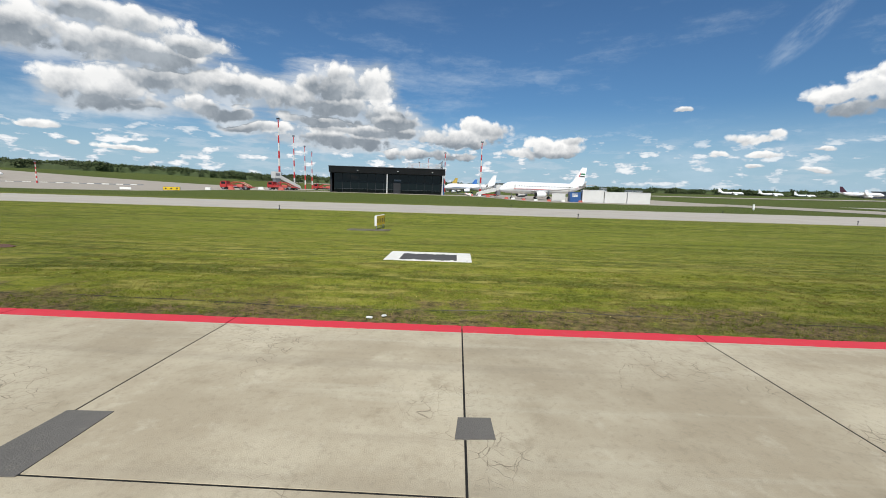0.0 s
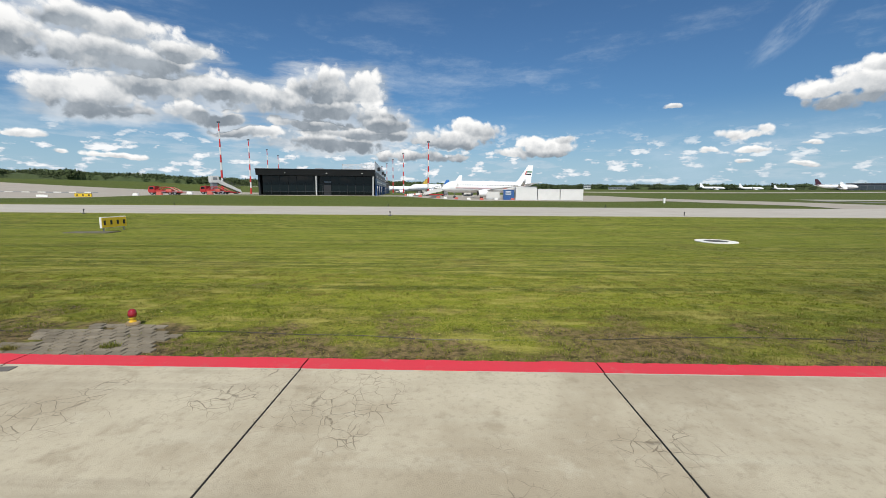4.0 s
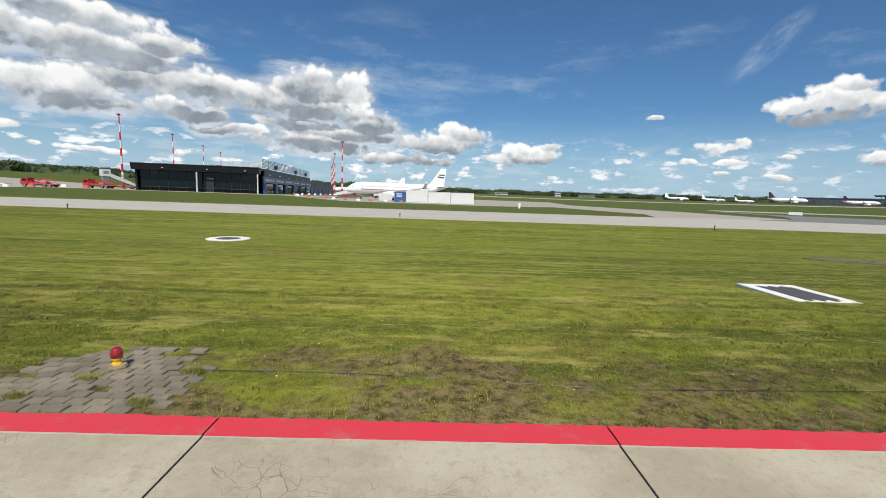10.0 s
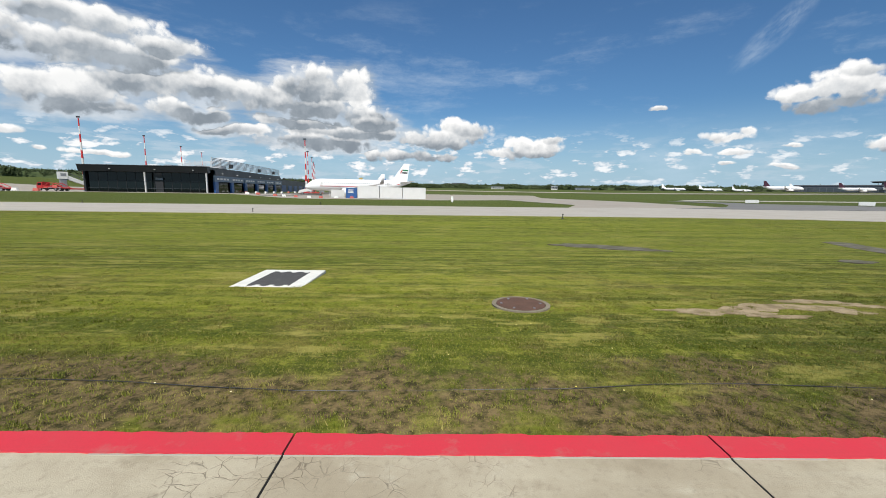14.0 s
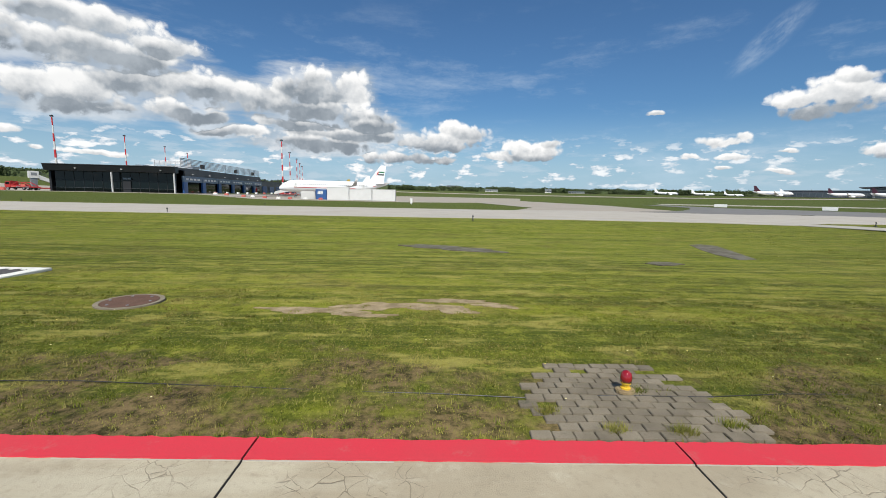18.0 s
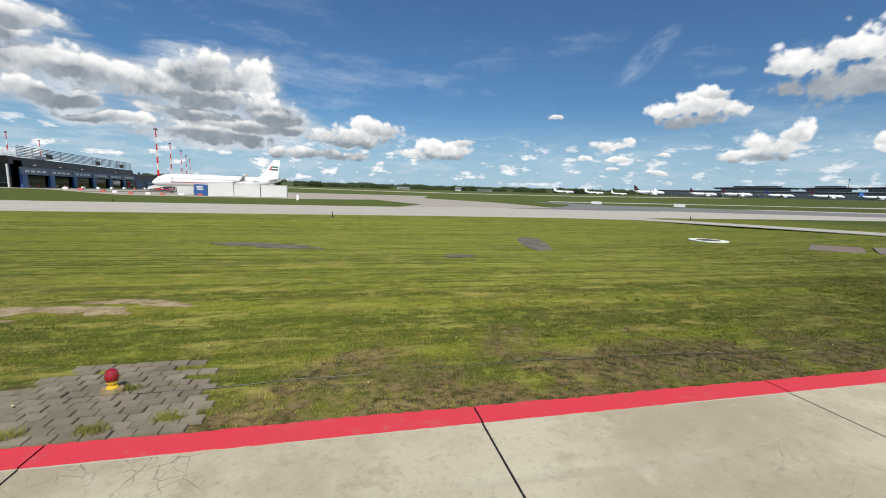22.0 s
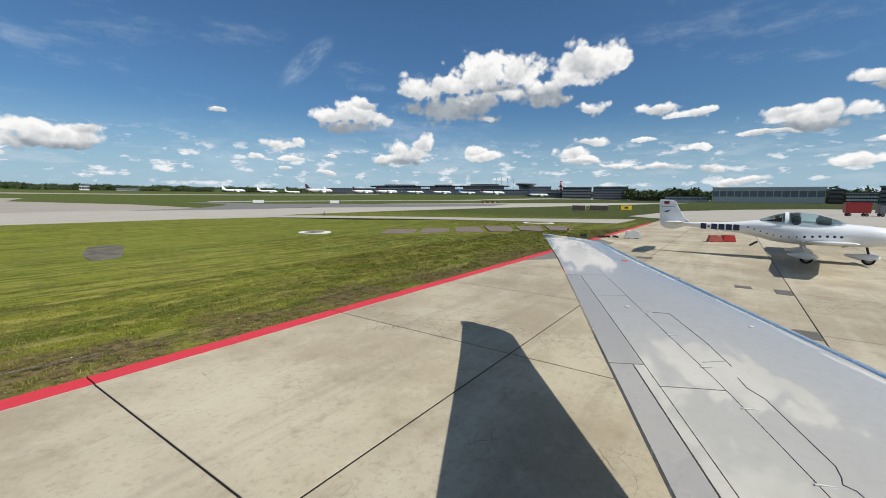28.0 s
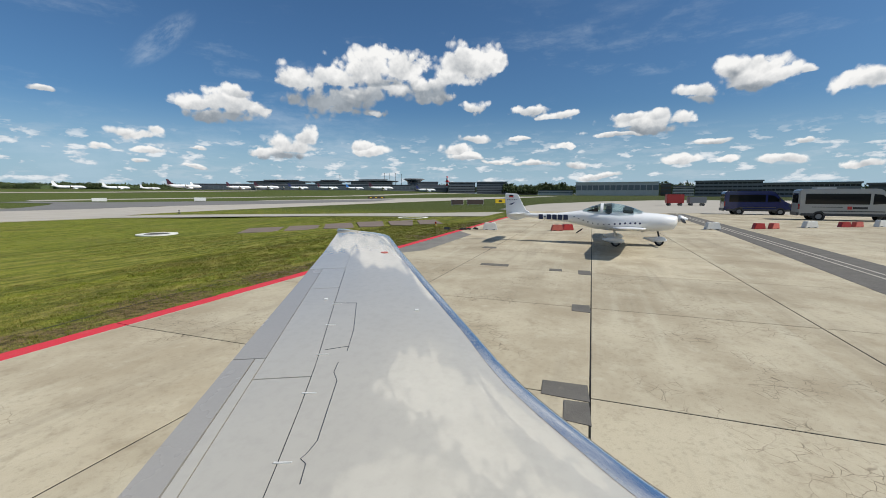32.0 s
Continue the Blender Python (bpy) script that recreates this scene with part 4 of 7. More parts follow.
def boarding_stairs(x, y, turn, top=5.6, label="white mobile boarding stairs with a small cabin"):
    """Covered passenger stairs on a truck bed."""
    ob = thing("boarding_stairs", pose(x, y, rise(x, y) + 0.03, 0, 0, turn), label, "boarding stairs", "mobile stairs")
    part("cabin", box(-5.6, -3.2, -1.2, 1.2, top - 2.3, top, 0.05), WHITE_METAL, ob, "white top cabin")
    part("cabin_window", box(-5.1, -3.7, -1.23, -1.2, top - 1.4, top - 0.5), MID_GREY, ob, "dark cabin window")
    part("cabin_legs", box(-5.2, -3.6, -1.0, 1.0, 0.5, top - 2.3, 0.03), STEEL, ob, "steel lift frame")
    part("ramp", prism([(-3.2, top - 2.5), (-3.2, top - 2.1), (3.8, 0.75), (4.4, 0.4)], -1.0, 1.0, "y"), STEEL, ob, "sloping stair flight")
    for s in (-1.1, 1.02):
        part("balustrade", prism([(-3.2, top - 2.6), (-3.2, top - 1.2), (4.0, 1.5), (4.4, 0.4)], s, s + 0.08, "y"), WHITE_METAL, ob, "white side panel")
        for k in range(6):
            part("stanchion", tube([(-3.0 + 1.3 * k, s, top - 1.2 - 0.49 * k), (-3.0 + 1.3 * k, s, top - 0.35 - 0.49 * k)], 0.05, 6), DARK_GREY, ob, "dark stanchion")
        part("hand_rail", tube([(-3.2, s, top - 0.3), (4.0, s, 2.3)], 0.05, 6), DARK_GREY, ob, "dark hand rail")
    part("chassis", box(-4.8, 4.0, -1.0, 1.0, 0.4, 0.8, 0.04), RED, ob, "red truck chassis")
    for a in (-3.6, 2.8):
        for s in (-0.9, 0.9):
            wheel(a, s, 0.42, 0.28, ob)
    return ob


boarding_stairs(-59.6, 144.6, 52, 6.1)
boarding_stairs(11.6, 163.0, 200, 4.6, "white boarding stairs beside the parked airliner")


# ---------------------------------------------------------------- airliners


def airliner(name, m, label, tail_mat=None, flag=False, small=False, group="parked airliners"):
    """A single-aisle jet, nose towards -x, 37 m long: fuselage, swept wings with winglets, two engines, tail, gear, windows, cheat line."""
    ob = thing(name, m, label, "airplane", group)
    seg = 14 if small else 24
    prof = [(0.0, 0.05, 0.05, 3.15), (0.25, 0.55, 0.5, 3.2), (0.8, 0.95, 0.9, 3.35), (1.8, 1.4, 1.4, 3.6), (3.2, 1.8, 1.85, 3.85), (5.0, 1.97, 2.05, 3.95), (8, 1.98, 2.07, 3.97), (24, 1.98, 2.07, 3.97),
            (28, 1.85, 1.9, 4.15), (32, 1.3, 1.35, 4.6), (35.5, 0.65, 0.7, 5.1), (37.4, 0.2, 0.25, 5.4)]
    part("fuselage", loft([oval(x, 0, z, ry, rz, seg) for x, ry, rz, z in prof]), WHITE, ob, "white fuselage", smooth=True)
    for s in (-1, 1):
        part("wing", loft([foil(11.5, 6.4, s * 1.6, 2.9, 0.13), foil(15.6, 3.9, s * 6.5, 3.35, 0.12), foil(20.2, 1.6, s * 16.6, 4.25, 0.10)]), WHITE, ob, "white swept wing", smooth=True)
        part("winglet", loft([foil(20.5, 1.4, s * 16.6, 4.25, 0.08), foil(21.6, 0.7, s * 17.1, 6.4, 0.06)]), WHITE, ob, "upright white winglet", smooth=True)
        eng = part("engine", loft([oval(x, s * 5.75, 1.75, r, r, seg) for x, r in ((10.9, 0.86), (11.1, 1.02), (11.9, 1.14), (13.2, 1.12), (14.4, 0.95), (14.9, 0.72))]), WHITE, ob, "round white engine", smooth=True)
        part("intake", loft([oval(10.88, s * 5.75, 1.75, 0.82, 0.82, seg), oval(11.3, s * 5.75, 1.75, 0.78, 0.78, seg)]), BLACK, eng, "dark intake")
        part("pylon", prism([(11.8, 2.7), (16.2, 2.9), (16.2, 3.2), (12.6, 3.1)], s * 5.75 - 0.15, s * 5.75 + 0.15, "y"), WHITE, eng)
        part("tailplane", loft([foil(32.4, 3.6, s * 0.6, 5.2, 0.10), foil(35.6, 1.4, s * 6.1, 5.7, 0.09)]), WHITE, ob, "white tailplane", smooth=True)
        part("cheat_line", loft([[(4.5, s * 1.985, 3.45), (4.5, s * 1.99, 3.6)], [(24, s * 1.99, 3.45), (24, s * 1.995, 3.6)], [(33, s * 1.22, 4.55), (33, s * 1.22, 4.68)]], closed=False, caps=False), DECAL_RED if flag else BLUE, ob, "thin line along the side")
        if not small:
            for k in range(36):
                part("cabin_window", box(6.0 + 0.66 * k, 6.22 + 0.66 * k, s * 1.955 - 0.02, s * 1.955 + 0.02, 4.42, 4.72), WINDOW_GLASS, ob, "small dark cabin window")
            for x in (4.7, 27.6):
                part("cabin_door", box(x, x + 0.8, s * 1.93 - 0.03, s * 1.93 + 0.03, 3.3, 5.0, 0.02), WHITE_METAL, ob, "white cabin door")
    part("cockpit_window", prism([(1.62, 4.15), (2.7, 4.62), (2.9, 4.35), (1.9, 3.95)], -1.35, 1.35, "y"), WINDOW_GLASS, ob, "dark cockpit window")
    fin_mat = tail_mat or WHITE
    part("fin", loft([[(29.2, -0.25, 5.6), (36.0, -0.25, 5.6), (36.0, 0.25, 5.6), (29.2, 0.25, 5.6)], [(30.9, -0.2, 6.9), (36.2, -0.2, 6.9), (36.2, 0.2, 6.9), (30.9, 0.2, 6.9)],
                      [(34.8, -0.1, 12.1), (37.0, -0.1, 12.1), (37.0, 0.1, 12.1), (34.8, 0.1, 12.1)]]), fin_mat, ob, "tail fin")
    if flag:
        for s in (-0.21, 0.19):
            part("flag_bar", prism([(33.2, 8.55), (33.95, 9.9), (34.35, 9.9), (33.6, 8.55)], s, s + 0.02, "y"), DECAL_RED, ob, "red upright flag bar")
            part("flag_bar", box(34.3, 36.3, s, s + 0.02, 9.45, 9.9), DECAL_GREEN, ob, "green flag bar")
            part("flag_bar", box(33.9, 36.1, s, s + 0.02, 8.55, 9.0), BLACK, ob, "black flag bar")
    for x, y, r in ((5.0, 0.25, 0.38), (5.0, -0.25, 0.38), (17.6, 3.6, 0.56), (17.6, -3.6, 0.56), (17.6, 4.2, 0.56), (17.6, -4.2, 0.56)):
        wheel(x, y, r, 0.3, ob)
    part("nose_strut", tube([(5.0, 0, 0.5), (4.9, 0, 2.2)], 0.12, 8), STEEL, ob, "steel nose strut")
    for s in (-3.9, 3.9):
        part("main_strut", tube([(17.6, s, 0.6), (17.4, s, 3.0)], 0.18, 8), STEEL, ob, "steel main strut")
    return ob


airliner("airliner", pose(14.66, 147.7, 0.03, 0, 0, 24.7) @ Matrix.Scale(1.04, 4), "white airliner with red, green and black bars on its fin", flag=True)
TAIL_BLUE = material("blue_tail_paint", (0.06, 0.20, 0.52), 0.35, second=(0.03, 0.10, 0.35), scale=0.4, bump=0.0)
TAIL_RED = material("red_tail_paint", (0.055, 0.012, 0.024), 0.35, second=(0.042, 0.011, 0.02), scale=0.4, bump=0.0)
TAIL_GOLD = material("yellow_tail_paint", (0.62, 0.42, 0.06), 0.35, second=(0.10, 0.09, 0.08), scale=0.4, bump=0.0)
TAIL_NAVY = material("navy_tail_paint", (0.02, 0.03, 0.12), 0.35, bump=0.0)
for x, y, turn, tail, label in ((-17.5, 337.0, 24, TAIL_BLUE, "white airliner with a bright blue fin"), (-8.5, 262.0, 24, WHITE, "white airliner far along the apron"),
                                (-34.0, 322.0, 24, TAIL_GOLD, "white airliner with a yellow and black fin"), (-262.0, 232.0, 215, WHITE, "white jet parked by the wooded bank")):
    airliner("airliner", pose(x, y, 0.05 + rise(x, y), 0, 0, turn), label, tail, small=True)
# bearing, distance, length and fin of the jets at the terminal, nose away from the woods
FAR_ROW = [(28.4, 880, 46, WHITE), (32.2, 890, 42, WHITE), (35.2, 900, 34, WHITE), (38.5, 700, 48, TAIL_RED), (42.0, 800, 36, WHITE), (44.2, 700, 38, TAIL_RED), (47.4, 690, 40, TAIL_RED),
           (51.2, 690, 34, TAIL_NAVY), (54.9, 640, 34, TAIL_RED), (58.4, 690, 32, TAIL_BLUE), (61.9, 610, 40, TAIL_RED), (68.0, 600, 32, TAIL_NAVY), (40.4, 760, 40, WHITE), (49.3, 720, 36, TAIL_NAVY)]
for az, d, length, tail in FAR_ROW:
    x, y = 78 + d * math.sin(radians(az)), d * math.cos(radians(az))
    airliner("airliner", pose(x, y, 0.35 + rise(x, y), 0, 0, 180 - az + 14) @ Matrix.Translation((-length * 0.46, 0, 0)) @ Matrix.Scale(length * 0.92 / 37.4, 4),
             "distant white airliner with a dark red fin" if tail is TAIL_RED else "distant white airliner parked at the terminal", tail, small=True, group="airliners at the terminal")


# ---------------------------------------------------------------- containers in front of the airliner


def container(name, x0, x1, y0, y1, z1, mat, label, ribs=14):
    ob = thing(name, pose(x0, y0, 0.03), label, "container", "containers by the airliner")
    w, d = x1 - x0, y1 - y0
    part("body", box(0.04, w - 0.04, 0.04, d, 0.12, z1 - 0.03), mat, ob)
    for k in range(ribs):
        part("rib", box(0.15 + (w - 0.3) * k / ribs, 0.15 + (w - 0.3) * (k + 0.5) / ribs, 0.0, 0.05, 0.3, z1 - 0.2), mat, ob)
    for a in (0.0, w - 0.14):
        part("corner_post", box(a, a + 0.14, -0.02, 0.12, 0.0, z1), mat, ob, "corner post")
    part("top_rail", box(0.14, w - 0.14, -0.01, 0.08, z1 - 0.14, z1), mat, ob, "top rail")
    part("bottom_rail", box(0.14, w - 0.14, -0.01, 0.08, 0.05, 0.2), mat, ob, "bottom rail")
    return ob


container("container", 37.2, 43.5, 125.0, 127.5, 3.72, WHITE_METAL, "tall plain white container with ribbed sides")
container("container", 43.7, 50.2, 124.9, 127.4, 3.3, WHITE_METAL, "plain white container with ribbed sides")
container("container", 50.4, 57.1, 124.9, 127.4, 3.3, WHITE_METAL, "plain white container at the row's end")
blue_box = container("container", 33.7, 36.9, 125.6, 128.0, 3.0, BLUE, "small blue container with white sign bars", 7)
for k in range(3):
    part("sign_bar", box(0.6, 2.2, -0.06, -0.02, 1.6 + 0.35 * k, 1.8 + 0.35 * k), WHITE_PLASTIC, blue_box, "unreadable white bar")
cage = thing("wire_cage", pose(28.8, 125.8, 0.03), "pale mesh cage with red baggage carts inside", "cage")
for k in range(12):
    part("bar", box(0.36 * k, 0.36 * k + 0.04, 0, 0.05, 0, 2.4), WHITE_METAL, cage)
part("top_bar", box(0, 4.0, 0, 0.05, 2.36, 2.44), WHITE_METAL, cage)
part("back_panel", box(0, 4.0, 1.8, 1.85, 0.1, 2.4), PALE_WALL, cage, "pale back panel")


def barrier(x, y, turn, mat, label, size=1.0):
    """A hollow plastic road barrier with sloping ends, a slot in its crown and forklift holes."""
    ob = thing("road_barrier", pose(x, y, 0.02 + rise(x, y), 0, 0, turn), label, "barrier", "road barriers")
    s = size
    part("body", prism([(-0.62 * s, 0), (-0.46 * s, 0.62 * s), (0.46 * s, 0.62 * s), (0.62 * s, 0)], -0.26 * s, 0.26 * s, "y", 0.04 * s), mat, ob)
    part("crown_slot", box(-0.14 * s, 0.14 * s, -0.1 * s, 0.1 * s, 0.60 * s, 0.63 * s), BLACK, ob, "dark slot in the crown")
    for a in (-0.3, 0.3):
        part("fork_hole", box((a - 0.1) * s, (a + 0.1) * s, -0.27 * s, 0.27 * s, 0.02, 0.07 * s), BLACK, ob, "dark fork hole")
    return ob


for k, (x, y) in enumerate(((14.3, 122.1), (16.4, 123.2), (19.6, 123.7), (23.3, 124.3), (27.0, 123.2), (31.3, 123.7), (36.0, 122.6), (6.4, 122.1), (9.0, 123.2))):
    barrier(x, y, 5 * (k % 3), (RED_PALE, WHITE_PLASTIC)[k % 2], "red plastic road barrier" if k % 2 == 0 else "white plastic road barrier", 0.95)
for k in range(12):
    y = 126 + 7.0 * k
    barrier(4.4 - 0.05 * k, y, 90, (WHITE_PLASTIC, RED_PALE)[k % 5 == 0], "white barrier along the service lane", 1.0)
for k, x in enumerate((-74, -67, -58, -52)):
    barrier(x, 121.0, 0, (WHITE_PLASTIC, RED_PALE)[k % 2], "low barrier at the apron's edge", 1.4)

wall = thing("noise_barrier", pose(-205, 190, rise(-205, 190), 0, 0, 35), "long low white and grey barrier wall below the grass bank", "barrier")
for k in range(40):
    part("panel", box(-70 + 2.9 * k, -67.2 + 2.9 * k, -0.2, 0.2, 0.0, 0.85, 0.03), (WHITE_PLASTIC, MID_GREY)[k % 2], wall)
mast("floodlight_mast", -186.0, 178.0, 10.5, "short red and white banded mast by the barrier wall", 0.3)

# ---------------------------------------------------------------- field furniture


def edge_lamp(x, y, label):
    """Apron edge light: red glass dome in a guard on a yellow stem with a spread foot."""
    ob = thing("edge_light", pose(x, y, rise(x, y) + 0.01) @ Matrix.Scale(0.60, 4), label, "airfield light", "edge lights")
    part("foot", prism([(0.20 * math.cos(a), 0.16 * math.sin(a)) for a in (2 * math.pi * k / 14 for k in range(14))], -0.02, 0.07, "z", 0.02), SAND, ob, "sandy concrete foot")
    part("stem", tube([(0, 0, 0.05), (0, 0, 0.10), (0, 0, 0.11), (0, 0, 0.18)], [0.10, 0.10, 0.07, 0.07], 12), LAMP_YELLOW, ob, "yellow stem")
    part("collar", tube([(0, 0, 0.18), (0, 0, 0.22)], 0.10, 12), LAMP_YELLOW, ob, "yellow collar")
    part("lens", tube([(0, 0, 0.22), (0, 0, 0.30), (0, 0, 0.40), (0, 0, 0.44), (0, 0, 0.455)], [0.11, 0.12, 0.10, 0.06, 0.015], 14), LENS_RED, ob, "red glass dome", smooth=True)
    return ob


edge_lamp(42.00, 8.06, "red domed edge light on a yellow stem")
edge_lamp(12.47, 8.32, "red domed edge light on a paver patch")
edge_lamp(71.76, 7.96, "red domed edge light on a worn paver patch")
edge_lamp(107.55, 9.76, "small red edge light near the brown pads")


def paver_patch(name, x0, x1, y0, y1, label, skew=0.0):
    """Old sunken pavers set in running bond, with soil and grass in the joints; corners nibbled."""
    ob = tagged(new(name), label, "paving", kind="structure")
    ob.location = (x0, y0, 0.0)
    rng = random.Random(int(x0 * 10))
    shapes = []
    for v in range(4):
        bm = box(-0.107 + 0.004 * (v % 2), 0.107, -0.073, 0.073 - 0.004 * (v // 2), -0.05, 0.0, 0.007)
        mesh = bpy.data.meshes.new("paver")
        bm.to_mesh(mesh)
        bm.free()
        mesh.materials.append(PAVER)
        shapes.append(mesh)
    ny, nx = int((y1 - y0) / 0.153), int((x1 - x0) / 0.221)
    for j in range(ny):
        for i in range(nx):
            u, v = (i + 0.5) / nx, (j + 0.5) / ny
            # the turf has closed over the outer corners
            grown = max(0.0, v - 0.45) * 1.1 + abs(u - 0.5) * 0.9 + 0.12 * math.sin(3.1 * j + x0) - 0.62
            if rng.random() < 0.012 or grown > 0.12 or (grown > 0.0 and rng.random() < 0.5) or (i in (0, nx - 1) and rng.random() < 0.3):
                continue
            p = new("paver", rng.choice(shapes))
            p.parent = ob
            p.location = (0.11 + 0.221 * (i + 0.5 * (j % 2)) + skew * j, 0.078 + 0.153 * j, -0.002 + rng.uniform(-0.008, 0.005) + 0.008 * math.sin(i * 0.5) * math.sin(j * 0.3))
            p.rotation_euler = (rng.uniform(-0.02, 0.02), rng.uniform(-0.02, 0.02), rng.uniform(-0.02, 0.02))
    return ob


OLD_PAD = material("overgrown_asphalt", (0.165, 0.152, 0.125), 0.95, second=(0.085, 0.075, 0.05), scale=1.6, amount=0.9, bump=0.5, grime=(0.10, 0.115, 0.03))


def patch(name, x, y, rx, ry, mat, label, seed, z=0.0, turn=0.0, ragged=0.25):
    """A ragged bare patch lying on the grass."""
    rng = random.Random(seed)
    pts, n = [], 72
    phase = [rng.uniform(0, math.tau) for _ in range(9)]
    wob = [1 + ragged * 0.5 * sum(math.sin((i + 2) * math.tau * k / n + phase[i]) / (i + 2) ** 0.6 for i in range(9)) * 0.55 for k in range(n)]
    for k in range(n):
        a = 2 * math.pi * k / n
        u, v = rx * wob[k] * math.cos(a), ry * wob[k] * math.sin(a)
        pts.append((x + u * math.cos(turn) - v * math.sin(turn), y + u * math.sin(turn) + v * math.cos(turn)))
    return sheet(name, pts, z + rise(x, y), mat, label, "bare ground", thick=0.05)


for k, (x, y, rx, ry, turn) in enumerate(((66.9, 11.45, 0.95, 0.20, -0.10), (68.2, 11.85, 0.85, 0.30, 0.10), (69.6, 11.75, 0.70, 0.26, -0.15), (69.9, 12.45, 0.80, 0.16, 0.0), (70.8, 12.05, 0.45, 0.13, -0.1), (68.0, 11.15, 0.50, 0.12, -0.05))):
    patch("sand_patch", x, y, rx, ry, BARE, "bare sandy patch showing through thin grass", 31 + k, z=-0.013, turn=turn, ragged=0.95)
patch("soil_patch", -17.36, 14.48, 1.1, 0.45, RUST, "brown soil patch in the grass", 10, z=-0.01)
patch("soil_patch", 70.2, 25.2, 2.7, 0.75, OLD_PAD, "grey weathered patch in the grass", 11, z=0.02, turn=-0.35, ragged=0.55)


def asphalt_pad(points, label):
    verts = [(x, y, rise(x, y) + h) for h in (0.015, -0.06) for x, y in points]
    n = len(points)
    faces = [tuple(range(n)), tuple(range(2 * n - 1, n - 1, -1))] + [(i, i + n, (i + 1) % n + n, (i + 1) % n) for i in range(n)]
    return tagged(solid("asphalt_pad", verts, faces, OLD_PAD), label, "asphalt pad", kind="structure")


asphalt_pad([(85.4, 28.9), (86.4, 29.3), (86.9, 28.5), (86.3, 26.6), (85.8, 25.0), (85.0, 22.8), (83.9, 22.5), (84.1, 24.4), (84.6, 26.5)], "old grey asphalt pad sunk in the grass")
asphalt_pad([(78.4, 20.6), (79.1, 21.2), (79.8, 21.1), (80.1, 20.5), (79.4, 20.1), (78.8, 19.9)], "small old asphalt pad sunk in the grass")
asphalt_pad([(-7.52, 28.87), (-4.64, 29.22), (-4.63, 28.14), (-7.51, 27.91)], "small grey asphalt pad in the grass")
BROWN_PAD = material("brown_pad_surface", (0.19, 0.15, 0.125), 0.9, second=(0.15, 0.125, 0.11), scale=1.0, grime=(0.27, 0.16, 0.12))
for corners in (((103.7, 17.0), (107.8, 19.7), (110.0, 18.4), (104.9, 15.0)), ((105.2, 14.9), (109.8, 18.0), (111.5, 16.2), (106.3, 13.3)),
                ((106.9, 13.2), (111.0, 15.6), (113.1, 14.0), (107.0, 11.3)), ((108.1, 11.3), (112.5, 13.5), (114.1, 12.3), (109.3, 9.7)),
                ((101.9, 19.0), (105.8, 21.7), (107.6, 20.0), (103.5, 17.2)), ((100.0, 21.2), (103.6, 23.6), (105.6, 21.9), (101.7, 19.2))):
    mx, my = sum(c[0] for c in corners) / 4, sum(c[1] for c in corners) / 4
    sheet("drain_pad", [(mx + 0.93 * (a - mx), my + 0.93 * (b - my)) for a, b in corners], 0.02 + rise(mx, my), BROWN_PAD, "brown rectangular pad let into the grass", "pad", thick=0.08)


def white_frame(cx, cy, w, d, inner, turn, label):
    """A painted slab let into the grass: white frame round a dark cover, with a toothed inner rim."""
    ob = tagged(new("marker_slab"), label, "ground marking", "marker slabs", "structure")
    ob.matrix_basis = pose(cx, cy, rise(cx, cy) + 0.012, 0, 0, turn)
    part("plate", box(-w / 2, w / 2, -d / 2, d / 2, -0.08, 0.0, 0.01), WHITE_LINE, ob, "worn white slab")
    part("cover", box(-w / 2 + inner, w / 2 - inner, -d / 2 + inner, d / 2 - inner, -0.02, 0.006), ASPHALT, ob, "dark cover plate")
    for k in range(6):
        a = -w / 2 + inner + (w - 2 * inner) * (k + 0.5) / 6
        for s in (-1, 1):
            part("tooth", box(a - 0.06, a + 0.06, s * (d / 2 - inner) - 0.06, s * (d / 2 - inner) + 0.06, -0.01, 0.010), WHITE_LINE if k % 2 else ASPHALT, ob, "tooth of the rim")
    return ob


white_frame(56.75, 14.58, 1.85, 2.52, 0.38, 0, "white framed square slab with a dark cover")
white_frame(-1.0, 15.45, 3.2, 2.45, 0.55, 0, "large white framed slab with a dark cover")


def ring_marker(cx, cy, r, label, width=0.42, mat=WHITE_LINE, core=None):
    ob = tagged(new("ring_marker"), label, "ground marking", "ring markers", "structure")
    ob.location = (cx, cy, rise(cx, cy) + 0.01)
    out = [[(k * math.cos(a), k * math.sin(a), h) for a in (2 * math.pi * i / 40 for i in range(40))] for k, h in ((r, -0.06), (r, 0.0), (r - width, 0.0), (r - width, -0.06))]
    bm = loft(out, caps=False)
    part("ring", bm, mat, ob, "painted ring")
    part("cover", prism([((r - width - 0.01) * math.cos(a), (r - width - 0.01) * math.sin(a)) for a in (2 * math.pi * i / 40 for i in range(40))], -0.05, 0.004), core or ASPHALT, ob, "round cover plate")
    return ob


ring_marker(34.18, 26.65, 1.15, "white painted ring round a shaft in the grass", 0.5)
ring_marker(98.33, 26.23, 1.2, "white painted ring on the grass", 0.45)
ring_marker(116.6, 15.6, 1.5, "white painted ring near the apron's end", 0.35, core=GRASS)
man = ring_marker(62.96, 11.85, 0.62, "rusty round shaft cover in a pale concrete collar", 0.09, PAVER, RUST)
for a in range(6):
    part("bolt", tube([(0.42 * math.cos(a * 1.047), 0.42 * math.sin(a * 1.047), 0.0), (0.42 * math.cos(a * 1.047), 0.42 * math.sin(a * 1.047), 0.015)], 0.03, 6), STEEL, man, "small bolt")


